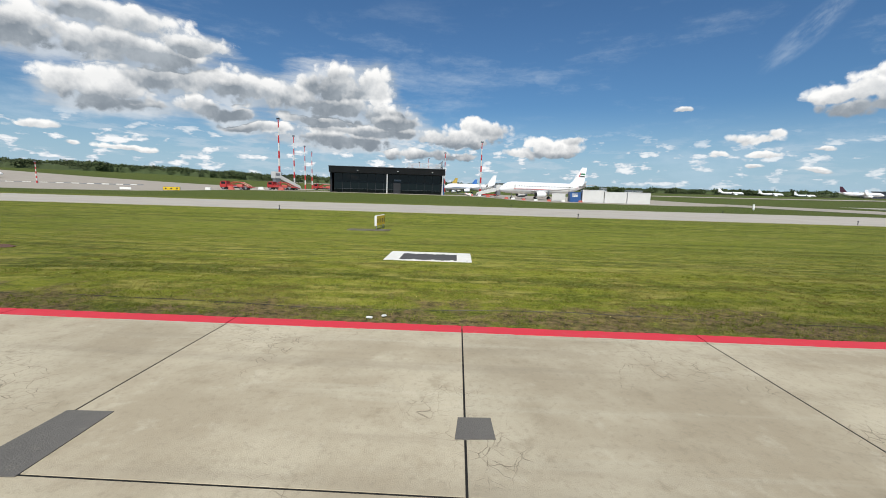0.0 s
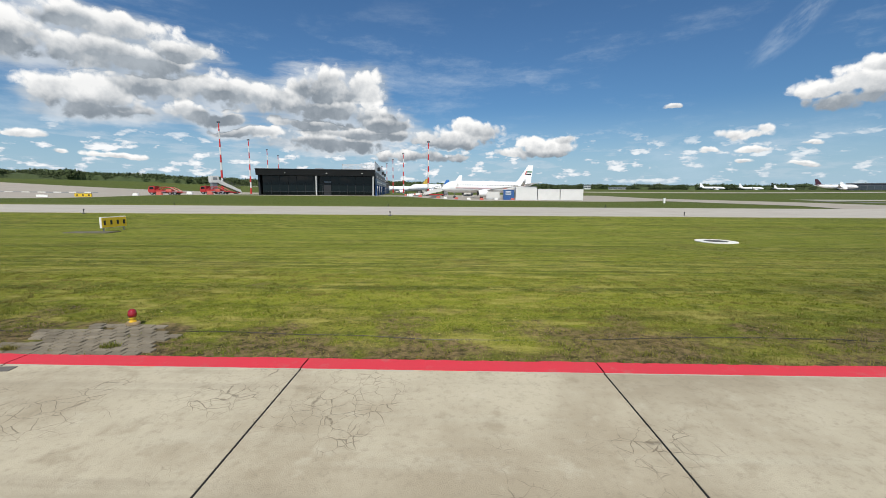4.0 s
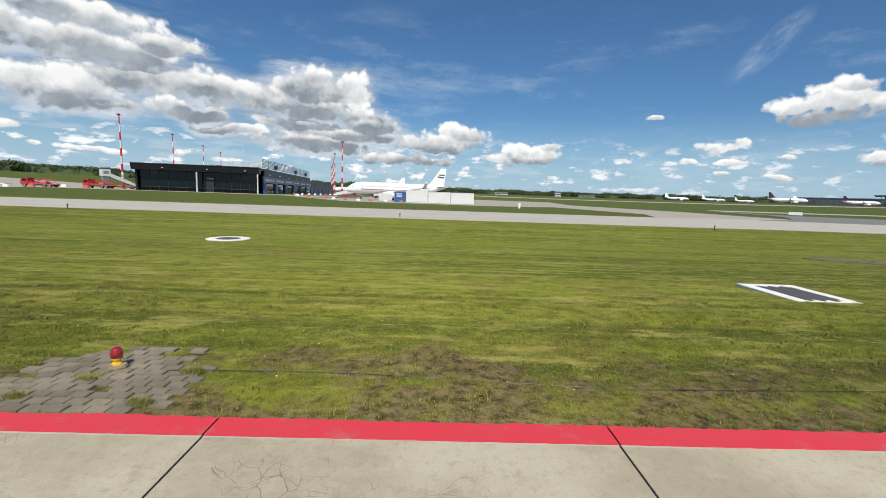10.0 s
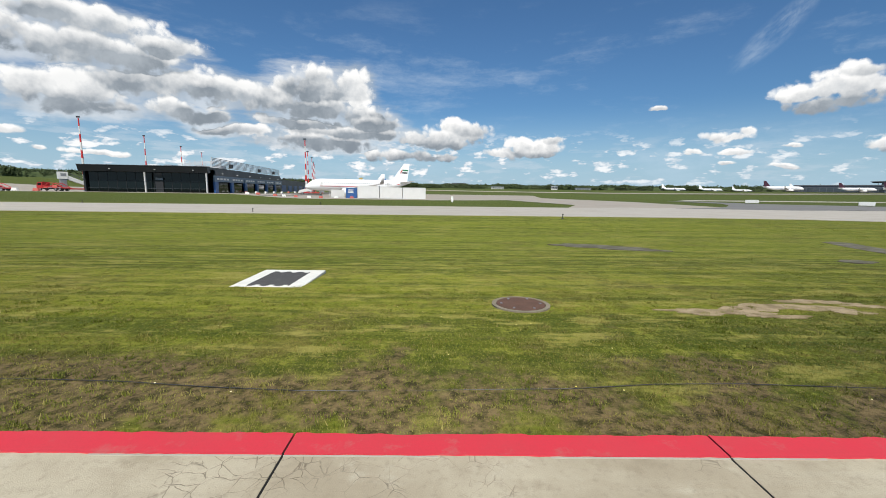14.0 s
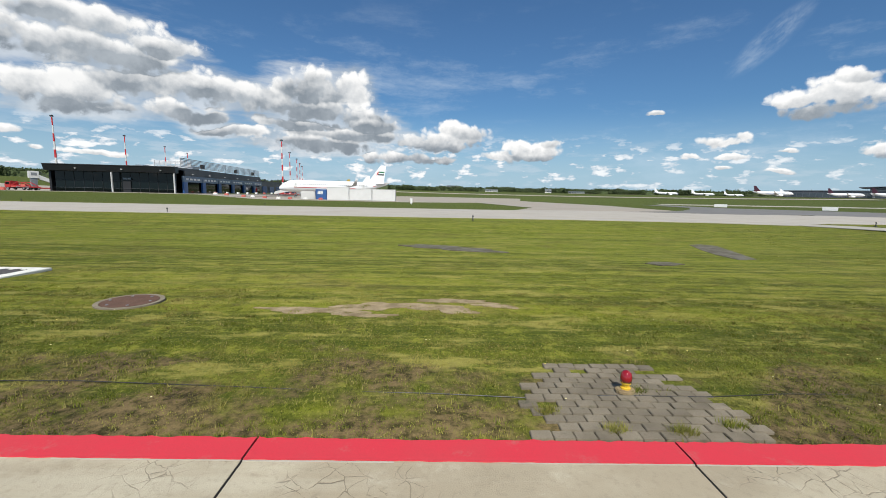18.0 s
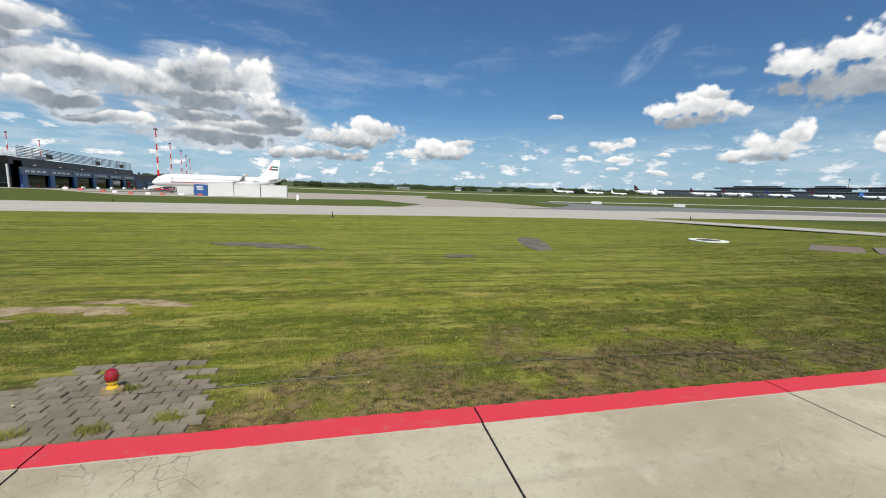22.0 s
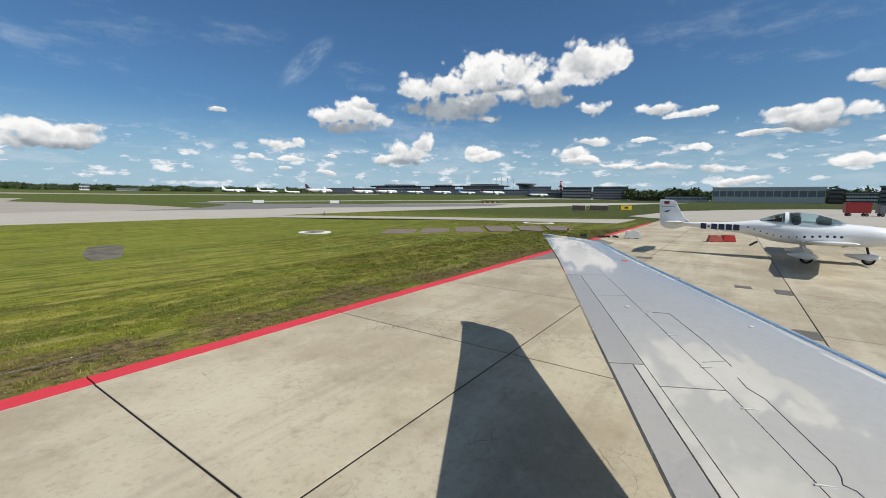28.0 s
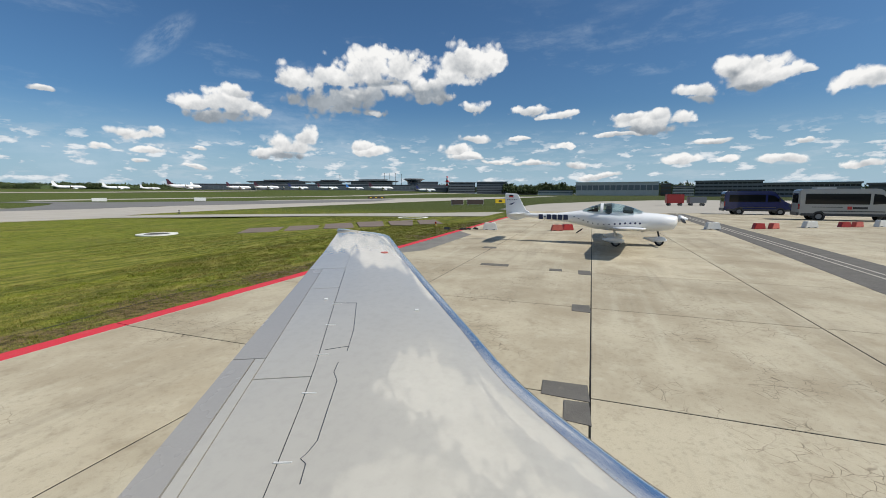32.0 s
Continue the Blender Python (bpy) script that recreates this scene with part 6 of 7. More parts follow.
def own_wing(m):
    """Low swept wing seen from the cabin: y runs outwards, x towards the nose, a polished leading edge, flap, aileron, tip cap."""
    ob = thing("aircraft_wing", m, "pale grey low aircraft wing with a polished metal leading edge", "airplane wing")
    up = lambda y: 1.10 + 0.078 * y
    # leading edge, crease behind it, hinge line, trailing edge: x at span y
    span = [0.75, 1.42, 1.63, 1.91, 2.13, 2.40, 2.89, 3.96, 5.70, 6.60, 7.03, 7.30, 7.52]
    lead = [1.48, 1.055, 0.945, 0.81, 0.715, 0.625, 0.50, 0.22, -0.23, -0.44, -0.545, -0.84, -1.30]
    crease = [1.26, 0.905, 0.81, 0.685, 0.60, 0.52, 0.41, 0.125, -0.315, -0.505, -0.61, -0.88, -1.345]
    hinge = [-0.43, -0.46, -0.475, -0.495, -0.515, -0.54, -0.60, -0.73, -0.93, -1.03, -1.08, -1.11, -1.38]
    trail = [-0.97, -1.02, -1.035, -1.055, -1.07, -1.09, -1.125, -1.19, -1.31, -1.40, -1.44, -1.465, -1.49]

    def at(line, y):
        for i in range(len(span) - 1):
            if y <= span[i + 1]:
                u = (y - span[i]) / (span[i + 1] - span[i])
                return line[i] + u * (line[i + 1] - line[i])
        return line[-1]

    def crown(y, x):
        """Gentle camber: highest behind the crease, falling to the trailing edge."""
        a, b = at(crease, y), at(trail, y)
        u = (a - x) / max(a - b, 0.05)
        return up(y) + 0.042 * math.sin(math.pi * min(1, max(0, u)) ** 0.7) * (a - b) / 2.0

    ys = [0.75 + (7.52 - 0.75) * k / 48 for k in range(49)]
    top, bottom = [], []
    rows = 12
    for y in ys:
        a, b = at(crease, y), at(hinge, y)
        top.append([(a + (b - a) * k / rows, y, crown(y, a + (b - a) * k / rows)) for k in range(rows + 1)])
    bm = loft(top, closed=False, caps=False)
    part("upper_skin", bm, WING_PAINT, ob, "smooth pale grey upper skin", smooth=True)
    part("lower_skin", loft([[(at(lead, y), y, up(y) - 0.10), (at(hinge, y), y, up(y) - 0.16 + 0.012 * y), (at(trail, y), y, up(y) - 0.03)] for y in ys], closed=False, caps=False), WING_DARK, ob, "grey lower skin", smooth=True)
    edge = []
    for y in ys:
        a, l = at(crease, y), at(lead, y)
        w = max(l - a, 0.02)
        edge.append([(a, y, crown(y, a) + 0.002), (a + w * 0.35, y, crown(y, a) + 0.001), (a + w * 0.7, y, crown(y, a) - 0.003), (a + w * 0.9, y, crown(y, a) - 0.009), (l, y, up(y) - 0.028), (a + w * 0.9, y, up(y) - 0.065), (a, y, up(y) - 0.10)])
    part("leading_edge", loft(edge, closed=False, caps=False), POLISHED, ob, "polished bright metal leading edge", smooth=True)

    def panel(name, y0, y1, front, rear, mat, label, lift=0.0):
        n = 14
        rows_ = []
        for k in range(n + 1):
            y = y0 + (y1 - y0) * k / n
            a, b = front(y), rear(y)
            rows_.append([(a, y, crown(y, a) + lift), ((a + b) / 2, y, crown(y, (a + b) / 2) + lift), (b, y, crown(y, b) + lift), (b, y, crown(y, b) - 0.035), (a, y, crown(y, a) - 0.06)])
        return part(name, loft(rows_), mat, ob, label)

    mid = lambda y: -0.79 - 0.0905 * (y - 1.43)
    gap = 0.003
    panel("inboard_flap", 0.75, 2.235, lambda y: at(hinge, y) - gap, lambda y: mid(y) + gap, WING_PAINT, "inboard flap panel")
    panel("outboard_flap", 2.245, 3.95, lambda y: at(hinge, y) - gap, lambda y: mid(y) + gap, WING_PAINT, "outboard flap panel")
    panel("aileron", 3.96, 4.72, lambda y: at(hinge, y) - gap, lambda y: mid(y) + gap, WING_PAINT, "aileron panel")
    panel("outer_panel", 4.73, 7.52, lambda y: at(hinge, y) - 0.002, lambda y: at(trail, y), WING_PAINT, "fixed outer panel")
    panel("trailing_strip", 0.75, 2.50, lambda y: mid(y) - gap, lambda y: mid(y) - 0.064, WING_PAINT, "narrow trailing strip")
    panel("trim_tab", 0.75, 2.50, lambda y: mid(y) - 0.073, lambda y: at(trail, y), WING_DARK, "darker trailing tab")
    panel("outer_tab", 2.51, 4.72, lambda y: mid(y) - gap, lambda y: at(trail, y), WING_DARK, "darker outer trailing edge")
    for y in (1.54, 2.06, 2.51, 3.0, 3.48):
        h = at(hinge, y)
        hg = part("hinge_fairing", prism([(h - 0.015, y - 0.004), (h + 0.06, y - 0.0025), (h + 0.06, y + 0.0025), (h - 0.015, y + 0.004)], crown(y, h) + 0.001, crown(y, h) + 0.006), WHITE_METAL, ob, "small pale hinge cover")
    seams = [[(-0.34, 1.42), (-0.35, 1.53), (-0.38, 1.56), (-0.36, 1.60), (-0.34, 1.67), (-0.365, 2.18), (-0.405, 2.28), (-0.405, 2.40)], [(-0.38, 2.55), (-0.40, 2.9), (-0.48, 3.48)], [(-0.38, 2.62), (-0.53, 2.58)], [(-0.48, 3.48), (-0.66, 3.50)]]
    for line in seams:
        part("panel_seam", tube([(x, y, crown(y, x) + 0.0006) for x, y in line], 0.0024, 4), DARK_GREY, ob, "thin dark panel seam")
    part("hinge_gap", tube([(at(hinge, y), y, crown(y, at(hinge, y)) - 0.001) for y in (0.75 + 0.2 * k for k in range(20))], 0.0030, 4), BLACK, ob, "dark gap along the flap hinge")
    for k in range(120):
        y = 0.9 + 6.0 * k / 120
        x = at(crease, y) + 0.02
        part("rivet", tube([(x, y, crown(y, x) + 0.001), (x, y, crown(y, x) + 0.0028)], 0.004, 5), STEEL, ob, "small rivet")
    part("fuel_cap", prism([(-0.46 + 0.05 * math.cos(a), 5.55 + 0.05 * math.sin(a)) for a in (math.tau * k / 16 for k in range(16))], crown(5.55, -0.46) - 0.002, crown(5.55, -0.46) + 0.004), RED_PALE, ob, "small red fuel cap")
    for x, y in ((-0.78, 3.62), (0.05, 3.3)):
        part("lamp_stud", box(x - 0.015, x + 0.015, y - 0.02, y + 0.02, crown(y, x), crown(y, x) + 0.006), WHITE_METAL, ob, "tiny pale stud")
    part("tip_cap", loft([[(at(lead, y), y, up(y) - 0.05), (at(hinge, y), y, crown(y, at(hinge, y)) + 0.012), (at(trail, y) - 0.03, y, up(y) + 0.02), (at(hinge, y), y, up(y) - 0.12)] for y in (7.30, 7.44, 7.56)]), WING_PAINT, ob, "pale tip fairing", smooth=True)
    return ob


own_wing(pose(78.915, -0.948, 0.235, 0, 0, -68.4) @ Matrix.Scale(0.90, 4))

# scraps and flowers in the grass
for x, y, turn in ((-1.55, 7.27, 20), (-1.3, 7.40, 70)):
    ob = thing("paper_scrap", pose(x, y, rise(x, y) - 0.01, 4, 6, turn), "crumpled white scrap lying in the grass", "litter", "litter")
    part("sheet", prism([(-0.06, -0.03), (0.05, -0.04), (0.07, 0.02), (0.0, 0.045), (-0.05, 0.03)], 0.0, 0.025, "z", 0.008), WHITE_PLASTIC, ob)
flower_rng = random.Random(77)
fv, ff = [], []
for k in range(700):
    x, y = flower_rng.uniform(-10, 105), 7.6 + 17 * flower_rng.random() ** 1.3
    r, z, q = flower_rng.uniform(0.007, 0.014), rise(x, y) + flower_rng.uniform(0.01, 0.05), len(fv)
    fv += [(x + r * math.cos(math.tau * i / 6), y + r * math.sin(math.tau * i / 6), z) for i in range(6)] + [(x, y, z + r * 0.6)]
    ff += [(q + i, q + (i + 1) % 6, q + 6) for i in range(6)]
DAISY = material("pale_daisy_heads", (0.72, 0.70, 0.48), 0.8, second=(0.70, 0.55, 0.05), scale=0.6, amount=0.9, bump=0.0)
tagged(solid("daisies", fv, ff, DAISY), "small white and yellow flower heads in the grass", "flowers", kind="stuff")

# ---------------------------------------------------------------- far buildings and woods


def polar(az, d):
    return 78 + d * math.sin(radians(az - 0.53)), d * math.cos(radians(az - 0.53))


def block(name, az0, az1, d, h, label, wall=HAZE_GREY, glass=TERM_GLASS, floors=3, cols=16, roof=ROOF_PALE, deep=40.0, z0=0.0, rim=0.8):
    """A long building across the line of sight: wall, roof with rim, rows of windows."""
    (x0, y0), (x1, y1) = polar(az0, d), polar(az1, d)
    L = math.hypot(x1 - x0, y1 - y0)
    z0 = max(0.0, min(rise(x0, y0), rise(x1, y1)))
    h = max(h - z0, 4.0)
    ob = thing(name, pose(x0, y0, z0, 0, 0, math.degrees(math.atan2(y1 - y0, x1 - x0))), label, "building", "airport buildings")
    part("wall", box(0, L, 0, deep, 0, h - 0.5), wall, ob)
    part("roof", box(-rim, L + rim, -rim, deep + rim, h - 0.5, h + 0.4), roof, ob, "flat roof")
    step = (h - 1.2) / floors
    for f in range(floors):
        for c in range(cols):
            a, b = L * (c + 0.06) / cols, L * (c + 0.94) / cols
            part("window", box(a, b, -0.12, 0.0, 0.5 + step * f + step * 0.40, 0.5 + step * f + step * 0.80), glass, ob)
    return ob


def terminal(az0, az1, d, h, label):
    """Terminal hall with a long low wing-shaped roof, glass front and a jetty storey."""
    (x0, y0), (x1, y1) = polar(az0, d), polar(az1, d)
    L = math.hypot(x1 - x0, y1 - y0)
    z0 = min(rise(x0, y0), rise(x1, y1))
    h -= z0
    ob = thing("terminal_hall", pose(x0, y0, z0, 0, 0, math.degrees(math.atan2(y1 - y0, x1 - x0))), label, "building", "airport buildings")
    part("base", box(-L * 0.15, L * 1.05, -18, 60, 0, h * 0.36), HAZE_GREY, ob, "long grey base storey")
    part("base_roof", box(-L * 0.16, L * 1.06, -20, 60, h * 0.36, h * 0.42), ROOF_PALE, ob, "grey terrace roof")
    part("glass_front", box(0.06 * L, 0.92 * L, 0, 50, h * 0.42, h * 0.80), TERM_GLASS, ob, "dark glass front")
    part("roof", loft([[(L * u, y, h * (0.80 + 0.10 * math.sin(2.2 * u + 0.3))) for y in (-14, 58)] + [(L * u, y, h * (0.76 + 0.10 * math.sin(2.2 * u + 0.3))) for y in (58, -14)]
                       for u in (-0.04 + 1.08 * k / 16 for k in range(17))]), ROOF_PALE, ob, "low curved grey roof")
    part("clerestory", box(0.28 * L, 0.74 * L, 8, 40, h * 0.86, h * 0.95), TERM_GLASS, ob, "dark clerestory")
    part("upper_roof", loft([[(L * u, y, h * (0.96 + 0.05 * math.sin(2.6 * u))) for y in (2, 46)] + [(L * u, y, h * (0.93 + 0.05 * math.sin(2.6 * u))) for y in (46, 2)]
                             for u in (0.22 + 0.60 * k / 8 for k in range(9))]), ROOF_PALE, ob, "thin upper roof")
    for k in range(4):
        bridge = part("boarding_bridge", box(L * (0.1 + 0.24 * k), L * (0.1 + 0.24 * k) + 4, -48, -18, 4.2, 7.2), WHITE_METAL, ob, "pale boarding bridge")
        part("support", box(L * (0.1 + 0.24 * k) + 1, L * (0.1 + 0.24 * k) + 3, -46, -44, 0, 4.2), MID_GREY, bridge)
    for k in range(22):
        part("window", box(L * (0.02 + k * 0.044), L * (0.055 + k * 0.044), -18.15, -18.0, h * 0.10, h * 0.28), TERM_GLASS, ob)
        part("mullion", box(L * (0.03 + k * 0.043), L * (0.033 + k * 0.043), -0.3, 0.0, h * 0.42, h * 0.78), MID_GREY, ob)
    return ob


terminal(46.0, 53.2, 760, 25.5, "long low glass terminal with a curved grey roof")
terminal(53.6, 57.6, 770, 26.5, "middle terminal hall with a curved roof")
terminal(58.0, 64.5, 770, 28.0, "terminal hall with an arched grey roof")
block("pier_building", 40.0, 72.0, 735, 17.0, "long low dark pier in front of the terminal", floors=1, cols=60, deep=14)
block("terminal_annex", 66.0, 70.2, 780, 24, "dark grey airport block with a flat disc roof", floors=3, cols=9)
block("gate_building", 67.4, 71.4, 690, 12, "low dark gate building", wall=DARK_GREY, floors=2, cols=10)
block("office_block", 71.7, 75.3, 680, 20.5, "long office block with bands of windows", wall=MID_GREY, glass=BLACK_PANEL, floors=4, cols=16, roof=MID_GREY)
block("office_block", 75.5, 79.6, 690, 21.5, "long office block with bright window bands", wall=MID_GREY, glass=DARK_GREY, floors=5, cols=18, roof=MID_GREY)
block("office_block", 79.9, 83.6, 720, 13.0, "low grey office wing before the trees", wall=MID_GREY, glass=BLACK_PANEL, floors=3, cols=14)
block("shed", 83.8, 88.2, 600, 6.5, "low white shed before the trees", wall=WHITE_METAL, glass=MID_GREY, floors=1, cols=12, deep=12)
hangar = block("hangar", 88.6, 98.3, 560, 16.3, "wide pale hangar with tall sliding doors", wall=PALE_WALL, glass=MID_GREY, roof=WHITE_METAL, floors=1, cols=14, deep=60)
block("brick_block", 98.5, 99.6, 520, 13.0, "small dark red brick block beside the hangar", wall=BROWN, floors=3, cols=4, deep=20)
block("office_block", 99.8, 102.0, 480, 9.5, "low office wing with window bands", wall=WHITE_METAL, glass=BLACK_PANEL, floors=3, cols=10, deep=20)
block("office_block", 102.1, 108.4, 420, 13.0, "broad office block with ribbon windows", wall=MID_GREY, glass=BLACK_PANEL, floors=4, cols=14, deep=24)
block("office_block", 108.4, 116.0, 360, 9.4, "long dark office building with ribbon windows", wall=MID_GREY, glass=BLACK_PANEL, floors=3, cols=20, deep=24)
block("office_block", 116.5, 124.0, 300, 7.4, "low dark green building behind the minibuses", wall=DARK_GREY, floors=1, cols=12, deep=20)
block("shed", 14.5, 15.3, 900, 17, "distant white shed before the woods", wall=WHITE_METAL, floors=1, cols=4)
block("shed", 6.5, 8.2, 880, 14, "distant low pale building before the woods", wall=WHITE_METAL, floors=1, cols=8)
block("shed", 17.5, 19.5, 880, 13, "distant low white building before the woods", wall=WHITE_METAL, floors=1, cols=10)
block("shed", 1.4, 3.0, 1000, 23, "distant grey block above the woods", wall=MID_GREY, floors=2, cols=5)
for az, d, h in ((62.9, 800, 34), (63.6, 800, 33), (64.4, 800, 34), (65.2, 800, 32), (57.0, 820, 30)):
    x, y = polar(az, d)
    ob = thing("lamp_mast", pose(x, y, rise(x, y)), "thin distant lamp mast by the terminal", "mast", "terminal masts")
    part("pole", tube([(0, 0, 0), (0, 0, h)], [0.7, 0.35], 6), MID_GREY, ob)
    part("head", box(-1.2, 1.2, -0.5, 0.5, h - 1, h, 0.1), DARK_GREY, ob)
x, y = polar(71.45, 705)
tower = thing("radar_tower", pose(x, y, 0), "red and white radar tower with a platform", "tower")
for k in range(5):
    part("stage", box(-1.7, 1.7, -1.7, 1.7, 12 + 3.2 * k, 15.2 + 3.2 * k, 0.2), DECAL_RED if k % 2 else WHITE_METAL, tower, "red stage" if k % 2 else "white stage")
part("shaft", box(-1.5, 1.5, -1.5, 1.5, 0, 12), MID_GREY, tower, "grey shaft")
part("platform", box(-3.2, 3.2, -3.2, 3.2, 21.6, 22.6, 0.1), DECAL_RED, tower, "red platform")
part("antenna", box(-3.2, 3.2, -0.5, 0.5, 29.0, 31.2, 0.2), DECAL_RED, tower, "red radar antenna")
x, y = polar(66.9, 735)
disc = thing("control_tower", pose(x, y, 0), "squat airport tower with a wide flat disc roof", "tower")
part("shaft", tube([(0, 0, 0), (0, 0, 23)], 7, 14), HAZE_GREY, disc)
part("cabin", tube([(0, 0, 23), (0, 0, 26.5)], [12, 17], 20), TERM_GLASS, disc, "dark glass cabin")
part("roof", tube([(0, 0, 26.5), (0, 0, 28.2)], [19, 17], 20), ROOF_PALE, disc, "flat disc roof")
for k, (x, y, turn) in enumerate(((170.0, -16.2, -85), (171.2, -20.2, -85))):
    ob = thing("baggage_trailer", pose(x, y, 0.02, 0, 0, turn), "red covered baggage trailer on the apron" if k == 0 else "grey baggage trailer on the apron", "trailer", "baggage trailers")
    part("body", box(-1.5, 1.5, -0.8, 0.8, 0.5, 2.2 - 0.5 * k, 0.06), RED if k == 0 else MID_GREY, ob)
    for a in (-1.0, 1.0):
        for s in (-0.7, 0.7):
            wheel(a, s, 0.25, 0.15, ob)


def woods():
    """Far belt of trees: leaf clumps heaped into uneven crowns that close up to one belt."""
    rng = np.random.default_rng(11)
    spots = []
    belts = [(-78, -8, 640, 8.5, 11.0, 1500), (-78, -8, 690, 9.5, 12.5, 700), (-9, 33, 960, 10.5, 14, 1100), (-9, 46, 1010, 12.5, 15.5, 800), (30, 70, 960, 9, 12.5, 700), (66, 100, 830, 13, 18, 420), (79.4, 88.6, 650, 13, 18.5, 130), (98.5, 102.0, 600, 13, 18, 30), (123, 140, 420, 10, 15, 140), (98, 135, 640, 9, 14, 420)]
    for a0, a1, d, lo, hi, count in belts:
        for _ in range(count):
            az, dist = rng.uniform(a0, a1), d + rng.uniform(0, 60)
            x, y = polar(az, dist)
            h = rng.uniform(lo, hi) * (1 + 0.07 * math.sin(az * 0.9) + 0.06 * math.sin(az * 2.7))
            spots.append((x, y, rise(x, y), h, h * rng.uniform(0.38, 0.62)))
    n, tree = 64, np.array(spots)
    u = rng.normal(size=(len(tree), n, 3))
    u /= np.linalg.norm(u, axis=2)[:, :, None]
    w, h = tree[:, 4][:, None], tree[:, 3][:, None]
    c = u * np.stack([w, w, h * 0.42], 2) * rng.uniform(0.4, 1.0, (len(tree), n, 1))
    c[:, :, 2] = np.maximum(c[:, :, 2] + h * 0.56, h * 0.08)
    c += tree[:, None, :3]
    size = (w * rng.uniform(0.07, 0.17, (len(tree), n))).reshape(-1, 1, 1)
    q = (c.reshape(-1, 1, 3) + rng.normal(size=(len(tree) * n, 4, 3)) * size).reshape(-1, 3)
    k = 4 * np.arange(len(tree) * n)[:, None, None]
    verts = q.tolist()
    faces = (k + np.array([(0, 1, 2), (0, 2, 3)])[None]).reshape(-1, 3).tolist()
    ob = solid("woods", verts, faces, FOLIAGE)
    tagged(ob, "dark green belt of distant woods with an uneven crown line", "woods", kind="stuff")
    # undergrowth that closes the belt at its foot
    hv, hf = [], []
    for a0, a1, d, h in ((-80, -7, 642, 5.5), (-10, 47, 965, 8.0), (30, 70, 965, 7.0), (96, 137, 645, 7.0)):
        n = 260
        for k in range(n + 1):
            az = a0 + (a1 - a0) * k / n
            for off, hh in ((0, -0.5), (2, h * rng.uniform(0.7, 1.1)), (14, h * rng.uniform(0.8, 1.2)), (16, -0.5)):
                x, y = polar(az, d + off)
                hv.append((x, y, hh + rise(x, y)))
        b = len(hv) - 4 * (n + 1)
        for k in range(n):
            for j in range(3):
                p = b + 4 * k + j
                hf.append((p, p + 4, p + 5, p + 1))
    tagged(solid("hedge_belt", hv, hf, FOLIAGE), "dark undergrowth at the foot of the woods", "woods", kind="stuff")


woods()


